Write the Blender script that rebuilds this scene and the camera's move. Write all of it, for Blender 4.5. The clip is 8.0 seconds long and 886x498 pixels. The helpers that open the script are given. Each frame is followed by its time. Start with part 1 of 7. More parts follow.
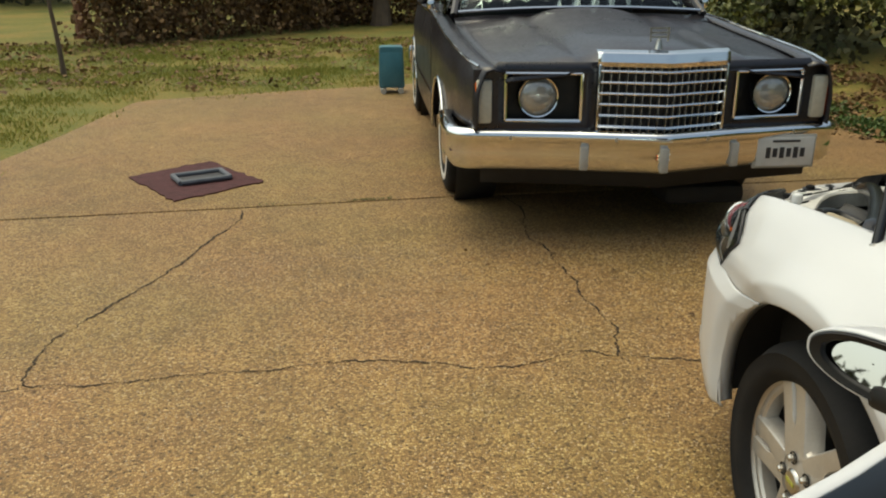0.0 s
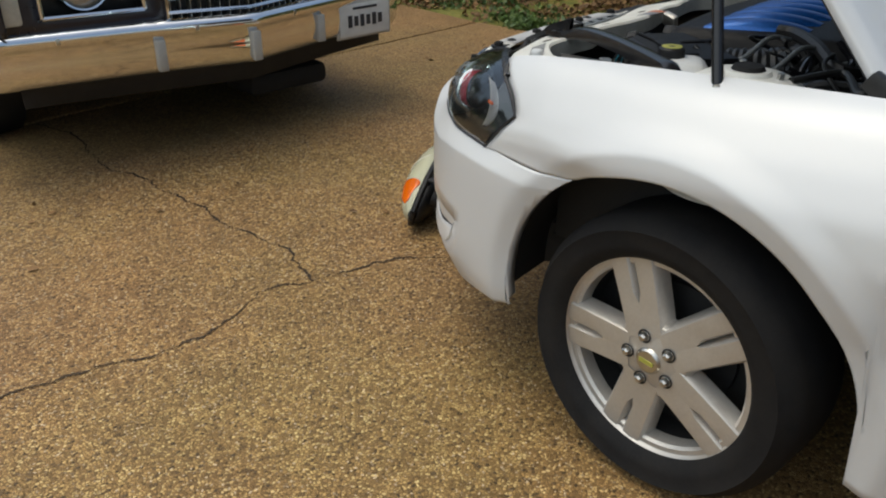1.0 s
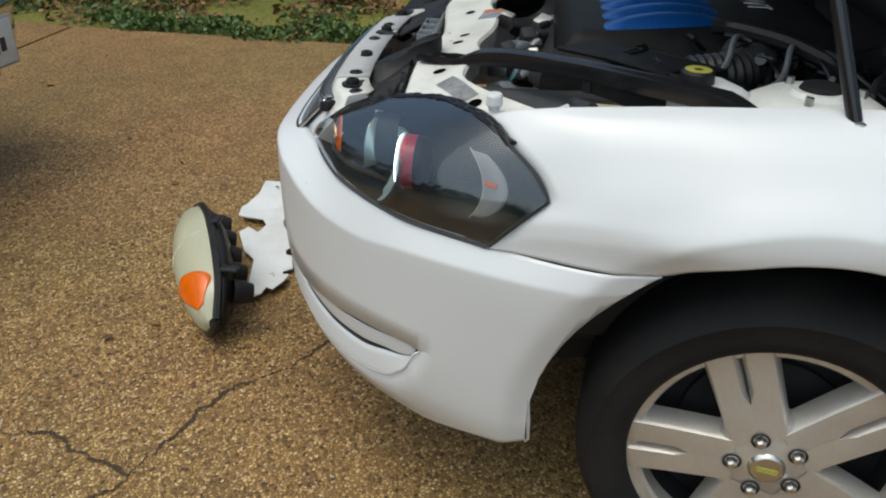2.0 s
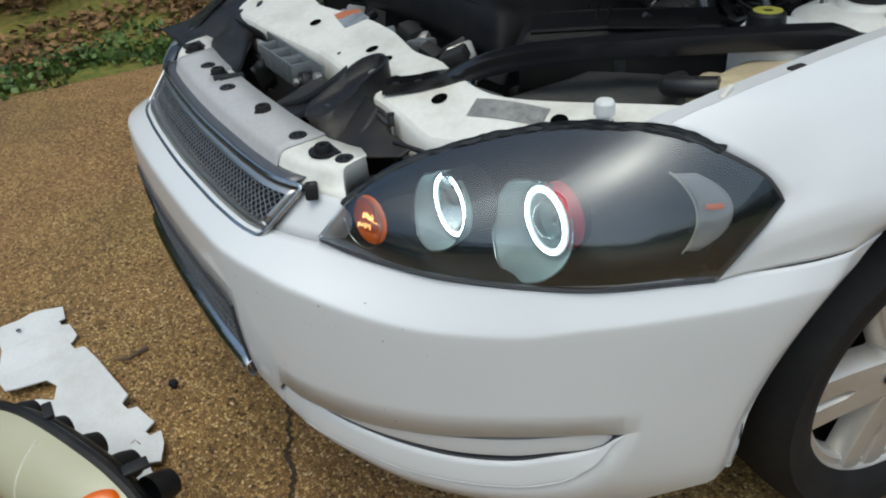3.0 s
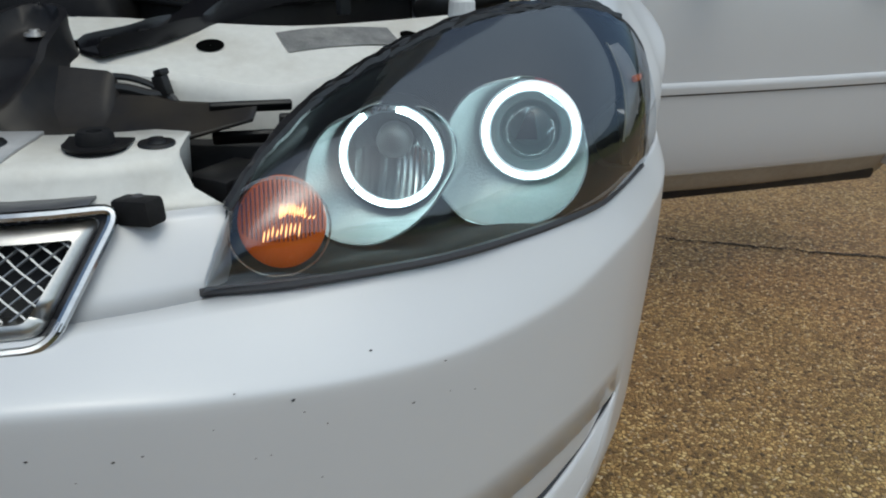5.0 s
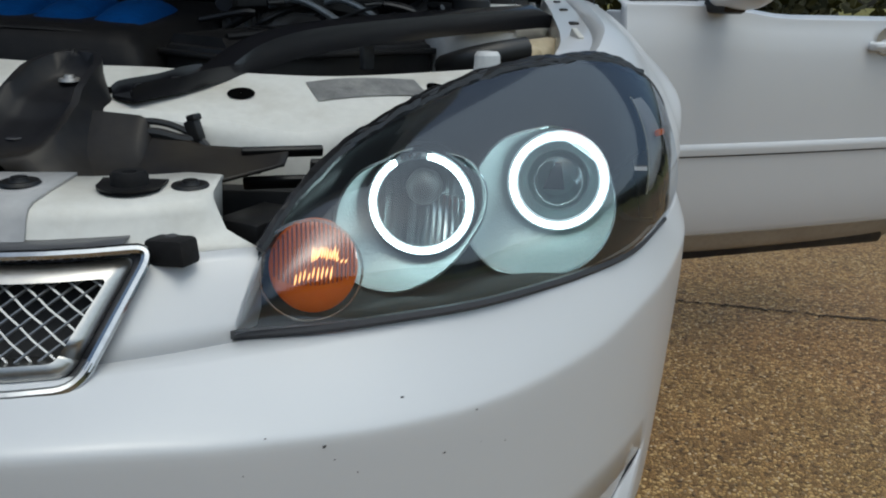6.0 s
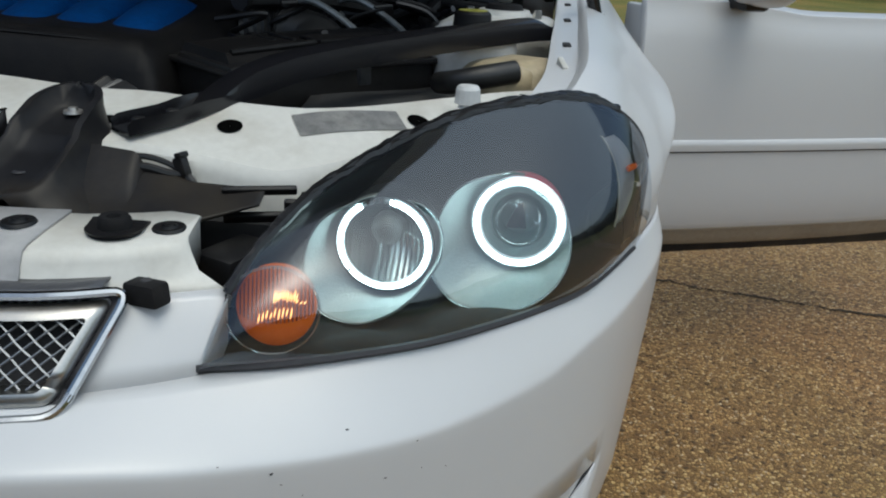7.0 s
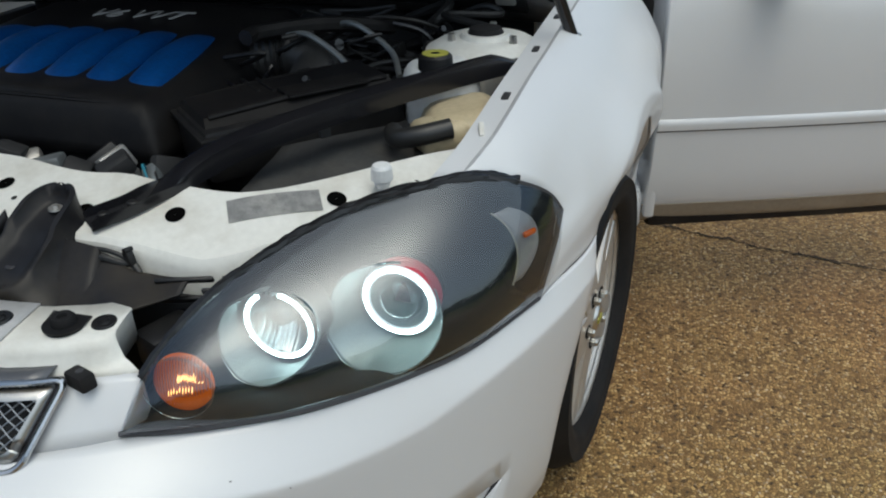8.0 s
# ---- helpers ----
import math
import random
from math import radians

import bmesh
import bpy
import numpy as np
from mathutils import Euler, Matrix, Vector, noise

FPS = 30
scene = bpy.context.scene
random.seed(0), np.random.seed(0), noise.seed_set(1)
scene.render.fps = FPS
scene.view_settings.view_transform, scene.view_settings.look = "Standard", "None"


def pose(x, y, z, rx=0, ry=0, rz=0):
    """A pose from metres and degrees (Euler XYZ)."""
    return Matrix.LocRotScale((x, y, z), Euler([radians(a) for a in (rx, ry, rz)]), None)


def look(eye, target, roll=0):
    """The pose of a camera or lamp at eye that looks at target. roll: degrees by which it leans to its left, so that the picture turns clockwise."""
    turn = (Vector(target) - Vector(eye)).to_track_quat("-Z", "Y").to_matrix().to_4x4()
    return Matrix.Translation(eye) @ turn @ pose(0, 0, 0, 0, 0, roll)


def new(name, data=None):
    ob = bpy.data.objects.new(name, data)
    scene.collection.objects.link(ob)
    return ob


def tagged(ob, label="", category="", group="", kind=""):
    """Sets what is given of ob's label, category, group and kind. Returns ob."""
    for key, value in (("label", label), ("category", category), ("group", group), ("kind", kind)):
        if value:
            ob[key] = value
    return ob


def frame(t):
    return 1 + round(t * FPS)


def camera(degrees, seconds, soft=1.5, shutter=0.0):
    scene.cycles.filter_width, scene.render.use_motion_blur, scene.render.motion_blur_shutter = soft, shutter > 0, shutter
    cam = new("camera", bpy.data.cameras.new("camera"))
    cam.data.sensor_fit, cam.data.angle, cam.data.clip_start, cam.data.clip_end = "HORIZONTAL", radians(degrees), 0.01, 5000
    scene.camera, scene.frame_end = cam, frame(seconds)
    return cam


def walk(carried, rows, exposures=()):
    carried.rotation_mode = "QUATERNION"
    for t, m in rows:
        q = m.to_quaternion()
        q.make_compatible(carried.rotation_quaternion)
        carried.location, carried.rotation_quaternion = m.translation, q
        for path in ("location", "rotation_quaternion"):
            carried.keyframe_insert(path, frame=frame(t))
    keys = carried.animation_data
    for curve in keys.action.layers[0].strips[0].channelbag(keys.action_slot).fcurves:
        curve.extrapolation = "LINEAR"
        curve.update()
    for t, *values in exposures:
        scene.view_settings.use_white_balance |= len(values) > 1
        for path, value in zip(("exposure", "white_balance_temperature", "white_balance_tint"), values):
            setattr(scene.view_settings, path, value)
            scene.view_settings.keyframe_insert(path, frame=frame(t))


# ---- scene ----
cam = camera(58.6, 8.0, soft=2.0)
PATH = [
    (0, (-1.994, -1.388, 1.507), (-1.622, 0.458, 0.833), -0.1),
    (0.5, (-2.256, -1.131, 1.398), (-1.511, 0.523, 0.555), -1.1),
    (1, (-2.251, -0.562, 1.357), (-0.889, 0.581, 0.44), 0.3),
    (1.5, (-2.17, -0.028, 1.363), (-0.531, 0.68, 0.461), 0.1),
    (1.7, (-2.079, 0.173, 1.341), (-0.375, 0.666, 0.416), 0.1),
    (2.8, (-1.52, 1.159, 1.32), (0.091, 0.564, 0.295), -0.3),
    (3, (-1.377, 1.27, 1.315), (0.111, 0.44, 0.268), -4.0),
    (3.5, (-1.065, 1.475, 1.326), (0.017, 0.186, 0.245), -1.8),
    (4, (-0.815, 1.544, 1.234), (-0.22, -0.038, 0.165), -1.2),
    (4.5, (-0.65, 1.459, 1.066), (-0.427, -0.266, 0.077), -0.3),
    (4.7, (-0.606, 1.457, 1.008), (-0.532, -0.328, 0.111), 0.7),
    (5.8, (-0.548, 1.458, 0.944), (-0.54, -0.449, 0.341), 0.8),
    (6, (-0.545, 1.457, 0.952), (-0.508, -0.447, 0.343), 1.4),
    (6.5, (-0.544, 1.463, 0.971), (-0.378, -0.422, 0.323), 2.1),
    (7, (-0.62, 1.482, 1.056), (-0.487, -0.373, 0.322), 3.2),
    (7.5, (-0.722, 1.52, 1.256), (-0.631, -0.253, 0.336), 3.3),
    (8, (-0.921, 1.478, 1.32), (-0.447, -0.2, 0.339), -1.6),
]
walk(cam, [(t, look(eye, target, roll)) for t, eye, target, roll in PATH],
     exposures=[(0.0, 0.22, 7250, -5), (0.5, -0.08, 6550, -2), (1.0, 0.04, 6350, 1), (1.7, 0.10, 6200, 0), (2.8, 0.04, 5900, -2), (3.5, -0.08, 5850, -2), (4.5, -0.26, 5750, -2), (6.0, -0.42, 5750, -2), (7.0, -0.32, 5800, -2), (8.0, -0.18, 5900, -2)])

# ---- light: an overcast sky ----
world = bpy.data.worlds.new("overcast_sky")
scene.world = world
world.use_nodes = True
wn = world.node_tree.nodes
sky = wn.new("ShaderNodeTexSky")
sky.sky_type = "NISHITA"
sky.sun_disc = False
sky.sun_elevation = radians(74)
sky.sun_rotation = radians(329)
sky.air_density = 1.0
sky.dust_density = 6.0
sky.ozone_density = 0.3
wn["Background"].inputs["Strength"].default_value = 0.152
world.node_tree.links.new(sky.outputs[0], wn["Background"].inputs["Color"])
sun = new("sun", bpy.data.lights.new("sun", "SUN"))
sun.data.energy = 1.12
sun.data.angle = radians(100)
sun.data.color = (1.0, 0.97, 0.92)
sun.matrix_world = look((-8, 2.8, 9.5), (0, 0, 0))

# ---- small helpers ----
CX = 0.07  # centre line of the white sedan


def curve(xs, ys):
    """A smooth monotone interpolation through points with rising xs."""
    xs, ys = np.array(xs, float), np.array(ys, float)
    h = np.diff(xs)
    d = np.diff(ys) / h
    m = np.zeros(len(xs))
    m[0], m[-1] = d[0], d[-1]
    for i in range(1, len(xs) - 1):
        m[i] = 0 if d[i - 1] * d[i] <= 0 else 3 * (h[i - 1] + h[i]) / ((2 * h[i] + h[i - 1]) / d[i - 1] + (h[i] + 2 * h[i - 1]) / d[i])

    def at(x):
        x = min(max(x, xs[0]), xs[-1])
        i = min(int(np.searchsorted(xs, x, "right")) - 1, len(h) - 1)
        t = (x - xs[i]) / h[i]
        return float((2 * t**3 - 3 * t**2 + 1) * ys[i] + (t**3 - 2 * t**2 + t) * h[i] * m[i] + (3 * t**2 - 2 * t**3) * ys[i + 1] + (t**3 - t**2) * h[i] * m[i + 1])
    return at


def thing(name, label, category, place=(0, 0, 0), turn=0, group="", kind=""):
    ob = new(name)
    ob.empty_display_size = 0.1
    ob.matrix_world = pose(*place, 0, 0, turn)
    return tagged(ob, label, category, group, kind)


def part(name, bm, material, parent=None, label="", sharp=35, solid=0.0, offset=-1.0):
    me = bpy.data.meshes.new(name)
    bmesh.ops.recalc_face_normals(bm, faces=bm.faces[:]) if solid == 0 else None
    bm.to_mesh(me)
    bm.free()
    for p in me.polygons:
        p.use_smooth = True
    me.set_sharp_from_angle(angle=radians(sharp))
    for m in material if isinstance(material, (list, tuple)) else [material]:
        me.materials.append(m)
    ob = new(name, me)
    ob.parent = parent
    if label:
        tagged(ob, label)
    if solid:
        mod = ob.modifiers.new("thickness", "SOLIDIFY")
        mod.thickness, mod.offset = solid, offset
    return ob


def place(ob, m):
    ob.matrix_basis = m
    return ob


def grid(rows, keep=None, closed=False, bm=None):
    """A sheet through rows of points; keep(i, j) says which cells stand."""
    bm = bm or bmesh.new()
    vs = [[bm.verts.new(p) for p in r] for r in rows]
    n = len(rows[0])
    for i in range(len(rows) - 1):
        for j in range(n if closed else n - 1):
            if keep is None or keep(i, j):
                q = [vs[i][j], vs[i][(j + 1) % n], vs[i + 1][(j + 1) % n], vs[i + 1][j]]
                if len({tuple(round(c, 6) for c in v.co) for v in q}) >= 3:
                    try:
                        bm.faces.new(q)
                    except ValueError:
                        pass
    loose = [v for v in bm.verts if not v.link_faces]
    bmesh.ops.delete(bm, geom=loose, context="VERTS")
    return bm


def box(sx, sy, sz, at=(0, 0, 0), bevel=0.0, m=None, bm=None, segs=2):
    out = bmesh.new()
    bmesh.ops.create_cube(out, size=1, matrix=Matrix.Diagonal((sx, sy, sz, 1)))
    if bevel:
        bmesh.ops.bevel(out, geom=out.edges[:], offset=min(bevel, 0.45 * min(sx, sy, sz)), segments=segs, affect="EDGES", profile=0.5)
    bmesh.ops.transform(out, matrix=Matrix.Translation(at) @ (m or Matrix()), verts=out.verts[:])
    return join(bm, out)


def join(bm, other):
    if bm is None:
        return other
    me = bpy.data.meshes.new("joined")
    other.to_mesh(me)
    other.free()
    bm.from_mesh(me)
    bpy.data.meshes.remove(me)
    return bm


def lathe(profile, n=40, m=None, bm=None):
    """A turned form: profile of (radius, height) round z."""
    rows = [[Vector((r * math.cos(2 * math.pi * k / n), r * math.sin(2 * math.pi * k / n), h)) for k in range(n)] for r, h in profile]
    out = grid(rows, closed=True)
    bmesh.ops.remove_doubles(out, verts=out.verts[:], dist=1e-5)
    if m is not None:
        bmesh.ops.transform(out, matrix=m, verts=out.verts[:])
    return join(bm, out)


def tube(path, radius, n=8, bm=None, flat=1.0, caps=True):
    """A round bar along a path; radius: one number or one for each point."""
    path = [Vector(p) for p in path]
    rad = [float(r) for r in radius] if isinstance(radius, (list, tuple)) else [float(radius)] * len(path)
    out, rows, up = bmesh.new(), [], None
    for i, p in enumerate(path):
        d = (path[min(i + 1, len(path) - 1)] - path[max(i - 1, 0)]).normalized()
        ref = up if up is not None else (Vector((0, 0, 1)) if abs(d.z) < 0.9 else Vector((1, 0, 0)))
        side = d.cross(ref).normalized()
        up = side.cross(d).normalized()
        rows.append([p + rad[i] * (math.cos(2 * math.pi * k / n) * side + flat * math.sin(2 * math.pi * k / n) * up) for k in range(n)])
    grid(rows, closed=True, bm=out)
    if caps:
        bmesh.ops.holes_fill(out, edges=[e for e in out.edges if e.is_boundary], sides=0)
    return join(bm, out)


def spline(points, n=40):
    """A smooth run of n points through a few."""
    ps = [np.array(p, float) for p in points]
    ps = [2 * ps[0] - ps[1]] + ps + [2 * ps[-1] - ps[-2]]
    out = []
    for k in range(n):
        u = k / (n - 1) * (len(ps) - 3)
        i = min(int(u), len(ps) - 4)
        t = u - i
        a, b, c, d = ps[i:i + 4]
        out.append(Vector(0.5 * (2 * b + (c - a) * t + (2 * a - 5 * b + 4 * c - d) * t**2 + (3 * b - a - 3 * c + d) * t**3)))
    return out


def plate(outline, thick, m=None, bm=None, bevel=0.0):
    """A flat piece with an outline in x, y, and a thickness downwards from z = 0."""
    out = bmesh.new()
    f = out.faces.new([out.verts.new((x, y, 0)) for x, y in outline])
    if f.normal.z < 0:
        f.normal_flip()
    ext = bmesh.ops.extrude_face_region(out, geom=[f])
    bmesh.ops.translate(out, vec=(0, 0, -thick), verts=[v for v in ext["geom"] if isinstance(v, bmesh.types.BMVert)])
    bmesh.ops.recalc_face_normals(out, faces=out.faces[:])
    if bevel:
        bmesh.ops.bevel(out, geom=out.edges[:], offset=bevel, segments=2, affect="EDGES", profile=0.5)
    if m is not None:
        bmesh.ops.transform(out, matrix=m, verts=out.verts[:])
    return join(bm, out)


def frame_of(p, way, up=(0, 0, 1)):
    """A pose at p whose z axis points along way."""
    z = Vector(way).normalized()
    x = Vector(up).cross(z).normalized()
    y = z.cross(x)
    m = Matrix((x, y, z)).transposed().to_4x4()
    return Matrix.Translation(p) @ m


# ---- materials ----
def material(name, colour, rough=0.5, metal=0.0, coat=0.0, vary=0.0, scale=8.0, bump=0.0, bump_scale=200.0, dirt=None, dirt_amount=0.0, dirt_scale=3.0, rough_vary=0.0, spec=0.5):
    """A surface with variation at two scales, optional dirt with a shape of its own, and fine relief."""
    ma = bpy.data.materials.new(name)
    ma.use_nodes = True
    nt, n = ma.node_tree, ma.node_tree.nodes
    b = n["Principled BSDF"]
    b.inputs["Base Color"].default_value = (*colour, 1)
    b.inputs["Roughness"].default_value = rough
    b.inputs["Metallic"].default_value = metal
    b.inputs["Coat Weight"].default_value = coat
    b.inputs["Coat Roughness"].default_value = 0.04
    b.inputs["Specular IOR Level"].default_value = spec
    tc = n.new("ShaderNodeTexCoord")
    last = None
    if vary or dirt or rough_vary:
        big, fine = n.new("ShaderNodeTexNoise"), n.new("ShaderNodeTexNoise")
        big.inputs["Scale"].default_value, fine.inputs["Scale"].default_value = scale, scale * 14
        big.inputs["Detail"].default_value = fine.inputs["Detail"].default_value = 5
        for t in (big, fine):
            nt.links.new(tc.outputs["Object"], t.inputs["Vector"])
        both = n.new("ShaderNodeMath")
        both.operation = "ADD"
        nt.links.new(big.outputs["Fac"], both.inputs[0])
        nt.links.new(fine.outputs["Fac"], both.inputs[1])
        ramp = n.new("ShaderNodeMapRange")
        ramp.inputs["From Min"].default_value, ramp.inputs["From Max"].default_value = 0.7, 1.3
        ramp.inputs["To Min"].default_value, ramp.inputs["To Max"].default_value = 1 - vary, 1 + vary
        nt.links.new(both.outputs[0], ramp.inputs["Value"])
        mul = n.new("ShaderNodeVectorMath")
        mul.operation = "SCALE"
        mul.inputs[0].default_value = colour
        nt.links.new(ramp.outputs[0], mul.inputs["Scale"])
        last = mul.outputs[0]
        if rough_vary:
            rr = n.new("ShaderNodeMapRange")
            rr.inputs["From Min"].default_value, rr.inputs["From Max"].default_value = 0.7, 1.3
            rr.inputs["To Min"].default_value, rr.inputs["To Max"].default_value = max(0.02, rough - rough_vary), rough + rough_vary
            nt.links.new(both.outputs[0], rr.inputs["Value"])
            nt.links.new(rr.outputs[0], b.inputs["Roughness"])
    if dirt:
        dn = n.new("ShaderNodeTexNoise")
        dn.inputs["Scale"].default_value, dn.inputs["Detail"].default_value, dn.inputs["Roughness"].default_value = dirt_scale, 8, 0.65
        nt.links.new(tc.outputs["Object"], dn.inputs["Vector"])
        dr = n.new("ShaderNodeMapRange")
        dr.inputs["From Min"].default_value, dr.inputs["From Max"].default_value = 0.45, 0.75
        dr.inputs["To Max"].default_value = dirt_amount
        nt.links.new(dn.outputs["Fac"], dr.inputs["Value"])
        mix = n.new("ShaderNodeMix")
        mix.data_type = "RGBA"
        nt.links.new(dr.outputs[0], mix.inputs["Factor"])
        nt.links.new(last, mix.inputs[6])
        mix.inputs[7].default_value = (*dirt, 1)
        last = mix.outputs[2]
    if last:
        nt.links.new(last, b.inputs["Base Color"])
    if bump:
        bn, bu = n.new("ShaderNodeTexNoise"), n.new("ShaderNodeBump")
        bn.inputs["Scale"].default_value, bn.inputs["Detail"].default_value = bump_scale, 3
        bu.inputs["Strength"].default_value, bu.inputs["Distance"].default_value = bump, 0.002
        nt.links.new(tc.outputs["Object"], bn.inputs["Vector"])
        nt.links.new(bn.outputs["Fac"], bu.inputs["Height"])
        nt.links.new(bu.outputs[0], b.inputs["Normal"])
    return ma


def clear(name, tint, rough=0.02, ior=1.5, haze=None, haze_amount=0.0, sheen=(1, 1, 1)):
    """A thin clear sheet: see-through, with a gloss that follows Fresnel; haze: a milky skin, from age or as a painted
    veil; sheen: tint of the gloss.
    """
    ma = bpy.data.materials.new(name)
    ma.use_nodes = True
    nt, n = ma.node_tree, ma.node_tree.nodes
    n.remove(n["Principled BSDF"])
    tr, gl, mix, fr = n.new("ShaderNodeBsdfTransparent"), n.new("ShaderNodeBsdfGlossy"), n.new("ShaderNodeMixShader"), n.new("ShaderNodeFresnel")
    tr.inputs["Color"].default_value = (*tint, 1)
    gl.inputs["Roughness"].default_value = rough
    gl.inputs["Color"].default_value = (*sheen, 1)
    fr.inputs["IOR"].default_value = ior
    nt.links.new(fr.outputs[0], mix.inputs[0])
    body = tr.outputs[0]
    if haze:
        df, hm = n.new("ShaderNodeBsdfDiffuse"), n.new("ShaderNodeMixShader")
        df.inputs["Color"].default_value = (*haze, 1)
        hm.inputs[0].default_value = haze_amount
        nt.links.new(tr.outputs[0], hm.inputs[1])
        nt.links.new(df.outputs[0], hm.inputs[2])
        body = hm.outputs[0]
    nt.links.new(body, mix.inputs[1])
    nt.links.new(gl.outputs[0], mix.inputs[2])
    nt.links.new(mix.outputs[0], n["Material Output"].inputs[0])
    return ma


def glowing(name, colour, strength):
    ma = bpy.data.materials.new(name)
    ma.use_nodes = True
    b = ma.node_tree.nodes["Principled BSDF"]
    b.inputs["Base Color"].default_value = (0.8, 0.8, 0.8, 1)
    b.inputs["Emission Color"].default_value = (*colour, 1)
    b.inputs["Emission Strength"].default_value = strength
    return ma


def aggregate_material():
    """Washed pebble concrete: brown and buff stones of about a centimetre in a sandy binder, with stains."""
    ma = bpy.data.materials.new("exposed_aggregate")
    ma.use_nodes = True
    nt, n = ma.node_tree, ma.node_tree.nodes
    b = n["Principled BSDF"]
    tc = n.new("ShaderNodeTexCoord")
    vo, vd = n.new("ShaderNodeTexVoronoi"), n.new("ShaderNodeTexVoronoi")
    vo.inputs["Scale"].default_value = vd.inputs["Scale"].default_value = 112
    vd.feature = "DISTANCE_TO_EDGE"
    wob = n.new("ShaderNodeTexNoise")
    wob.inputs["Scale"].default_value = 60
    add = n.new("ShaderNodeVectorMath")
    add.operation = "MULTIPLY_ADD"
    add.inputs[1].default_value = (0.008, 0.008, 0.008)
    nt.links.new(tc.outputs["Object"], wob.inputs["Vector"])
    nt.links.new(wob.outputs["Color"], add.inputs[0])
    nt.links.new(tc.outputs["Object"], add.inputs[2])
    for v in (vo, vd):
        nt.links.new(add.outputs[0], v.inputs["Vector"])
    sep = n.new("ShaderNodeSeparateColor")
    nt.links.new(vo.outputs["Color"], sep.inputs[0])
    stones = n.new("ShaderNodeValToRGB")
    e = stones.color_ramp.elements
    e[0].position, e[0].color = 0.0, (0.06, 0.038, 0.02, 1)
    e[1].position, e[1].color = 1.0, (0.58, 0.45, 0.27, 1)
    for p, c in ((0.10, (0.16, 0.10, 0.048)), (0.25, (0.24, 0.148, 0.068)), (0.5, (0.33, 0.212, 0.097)), (0.72, (0.42, 0.285, 0.138)), (0.88, (0.50, 0.36, 0.19))):
        x = stones.color_ramp.elements.new(p)
        x.color = (*c, 1)
    nt.links.new(sep.outputs[0], stones.inputs[0])
    gap = n.new("ShaderNodeMapRange")
    gap.inputs["From Min"].default_value, gap.inputs["From Max"].default_value = 0.02, 0.16
    nt.links.new(vd.outputs["Distance"], gap.inputs["Value"])
    binder = n.new("ShaderNodeMix")
    binder.data_type = "RGBA"
    binder.inputs[6].default_value = (0.20, 0.128, 0.060, 1)
    nt.links.new(gap.outputs[0], binder.inputs["Factor"])
    nt.links.new(stones.outputs[0], binder.inputs[7])
    stain, mid = n.new("ShaderNodeTexNoise"), n.new("ShaderNodeTexNoise")
    stain.inputs["Scale"].default_value, stain.inputs["Detail"].default_value = 0.55, 6
    mid.inputs["Scale"].default_value, mid.inputs["Detail"].default_value = 5, 6
    for t in (stain, mid):
        nt.links.new(tc.outputs["Object"], t.inputs["Vector"])
    s2 = n.new("ShaderNodeMath")
    s2.operation = "ADD"
    nt.links.new(stain.outputs["Fac"], s2.inputs[0])
    nt.links.new(mid.outputs["Fac"], s2.inputs[1])
    sm = n.new("ShaderNodeMapRange")
    sm.inputs["From Min"].default_value, sm.inputs["From Max"].default_value = 0.7, 1.3
    sm.inputs["To Min"].default_value, sm.inputs["To Max"].default_value = 0.78, 1.2
    nt.links.new(s2.outputs[0], sm.inputs["Value"])
    sc = n.new("ShaderNodeVectorMath")
    sc.operation = "SCALE"
    hue, hr, tint = n.new("ShaderNodeTexNoise"), n.new("ShaderNodeValToRGB"), n.new("ShaderNodeMix")
    hue.inputs["Scale"].default_value, hue.inputs["Detail"].default_value = 0.8, 7
    nt.links.new(tc.outputs["Object"], hue.inputs["Vector"])
    hr.color_ramp.elements[0].position, hr.color_ramp.elements[0].color = 0.38, (1.07, 0.92, 0.70, 1)
    hr.color_ramp.elements[1].position, hr.color_ramp.elements[1].color = 0.62, (1.0, 0.965, 0.68, 1)
    nt.links.new(hue.outputs["Fac"], hr.inputs[0])
    tint.data_type, tint.blend_type = "RGBA", "MULTIPLY"
    tint.inputs["Factor"].default_value = 1.0
    nt.links.new(binder.outputs[2], tint.inputs[6])
    nt.links.new(hr.outputs[0], tint.inputs[7])
    nt.links.new(tint.outputs[2], sc.inputs[0])
    nt.links.new(sm.outputs[0], sc.inputs["Scale"])
    nt.links.new(sc.outputs[0], b.inputs["Base Color"])
    b.inputs["Roughness"].default_value = 0.62
    bump = n.new("ShaderNodeBump")
    bump.inputs["Strength"].default_value, bump.inputs["Distance"].default_value = 0.9, 0.004
    nt.links.new(gap.outputs[0], bump.inputs["Height"])
    nt.links.new(bump.outputs[0], b.inputs["Normal"])
    return ma


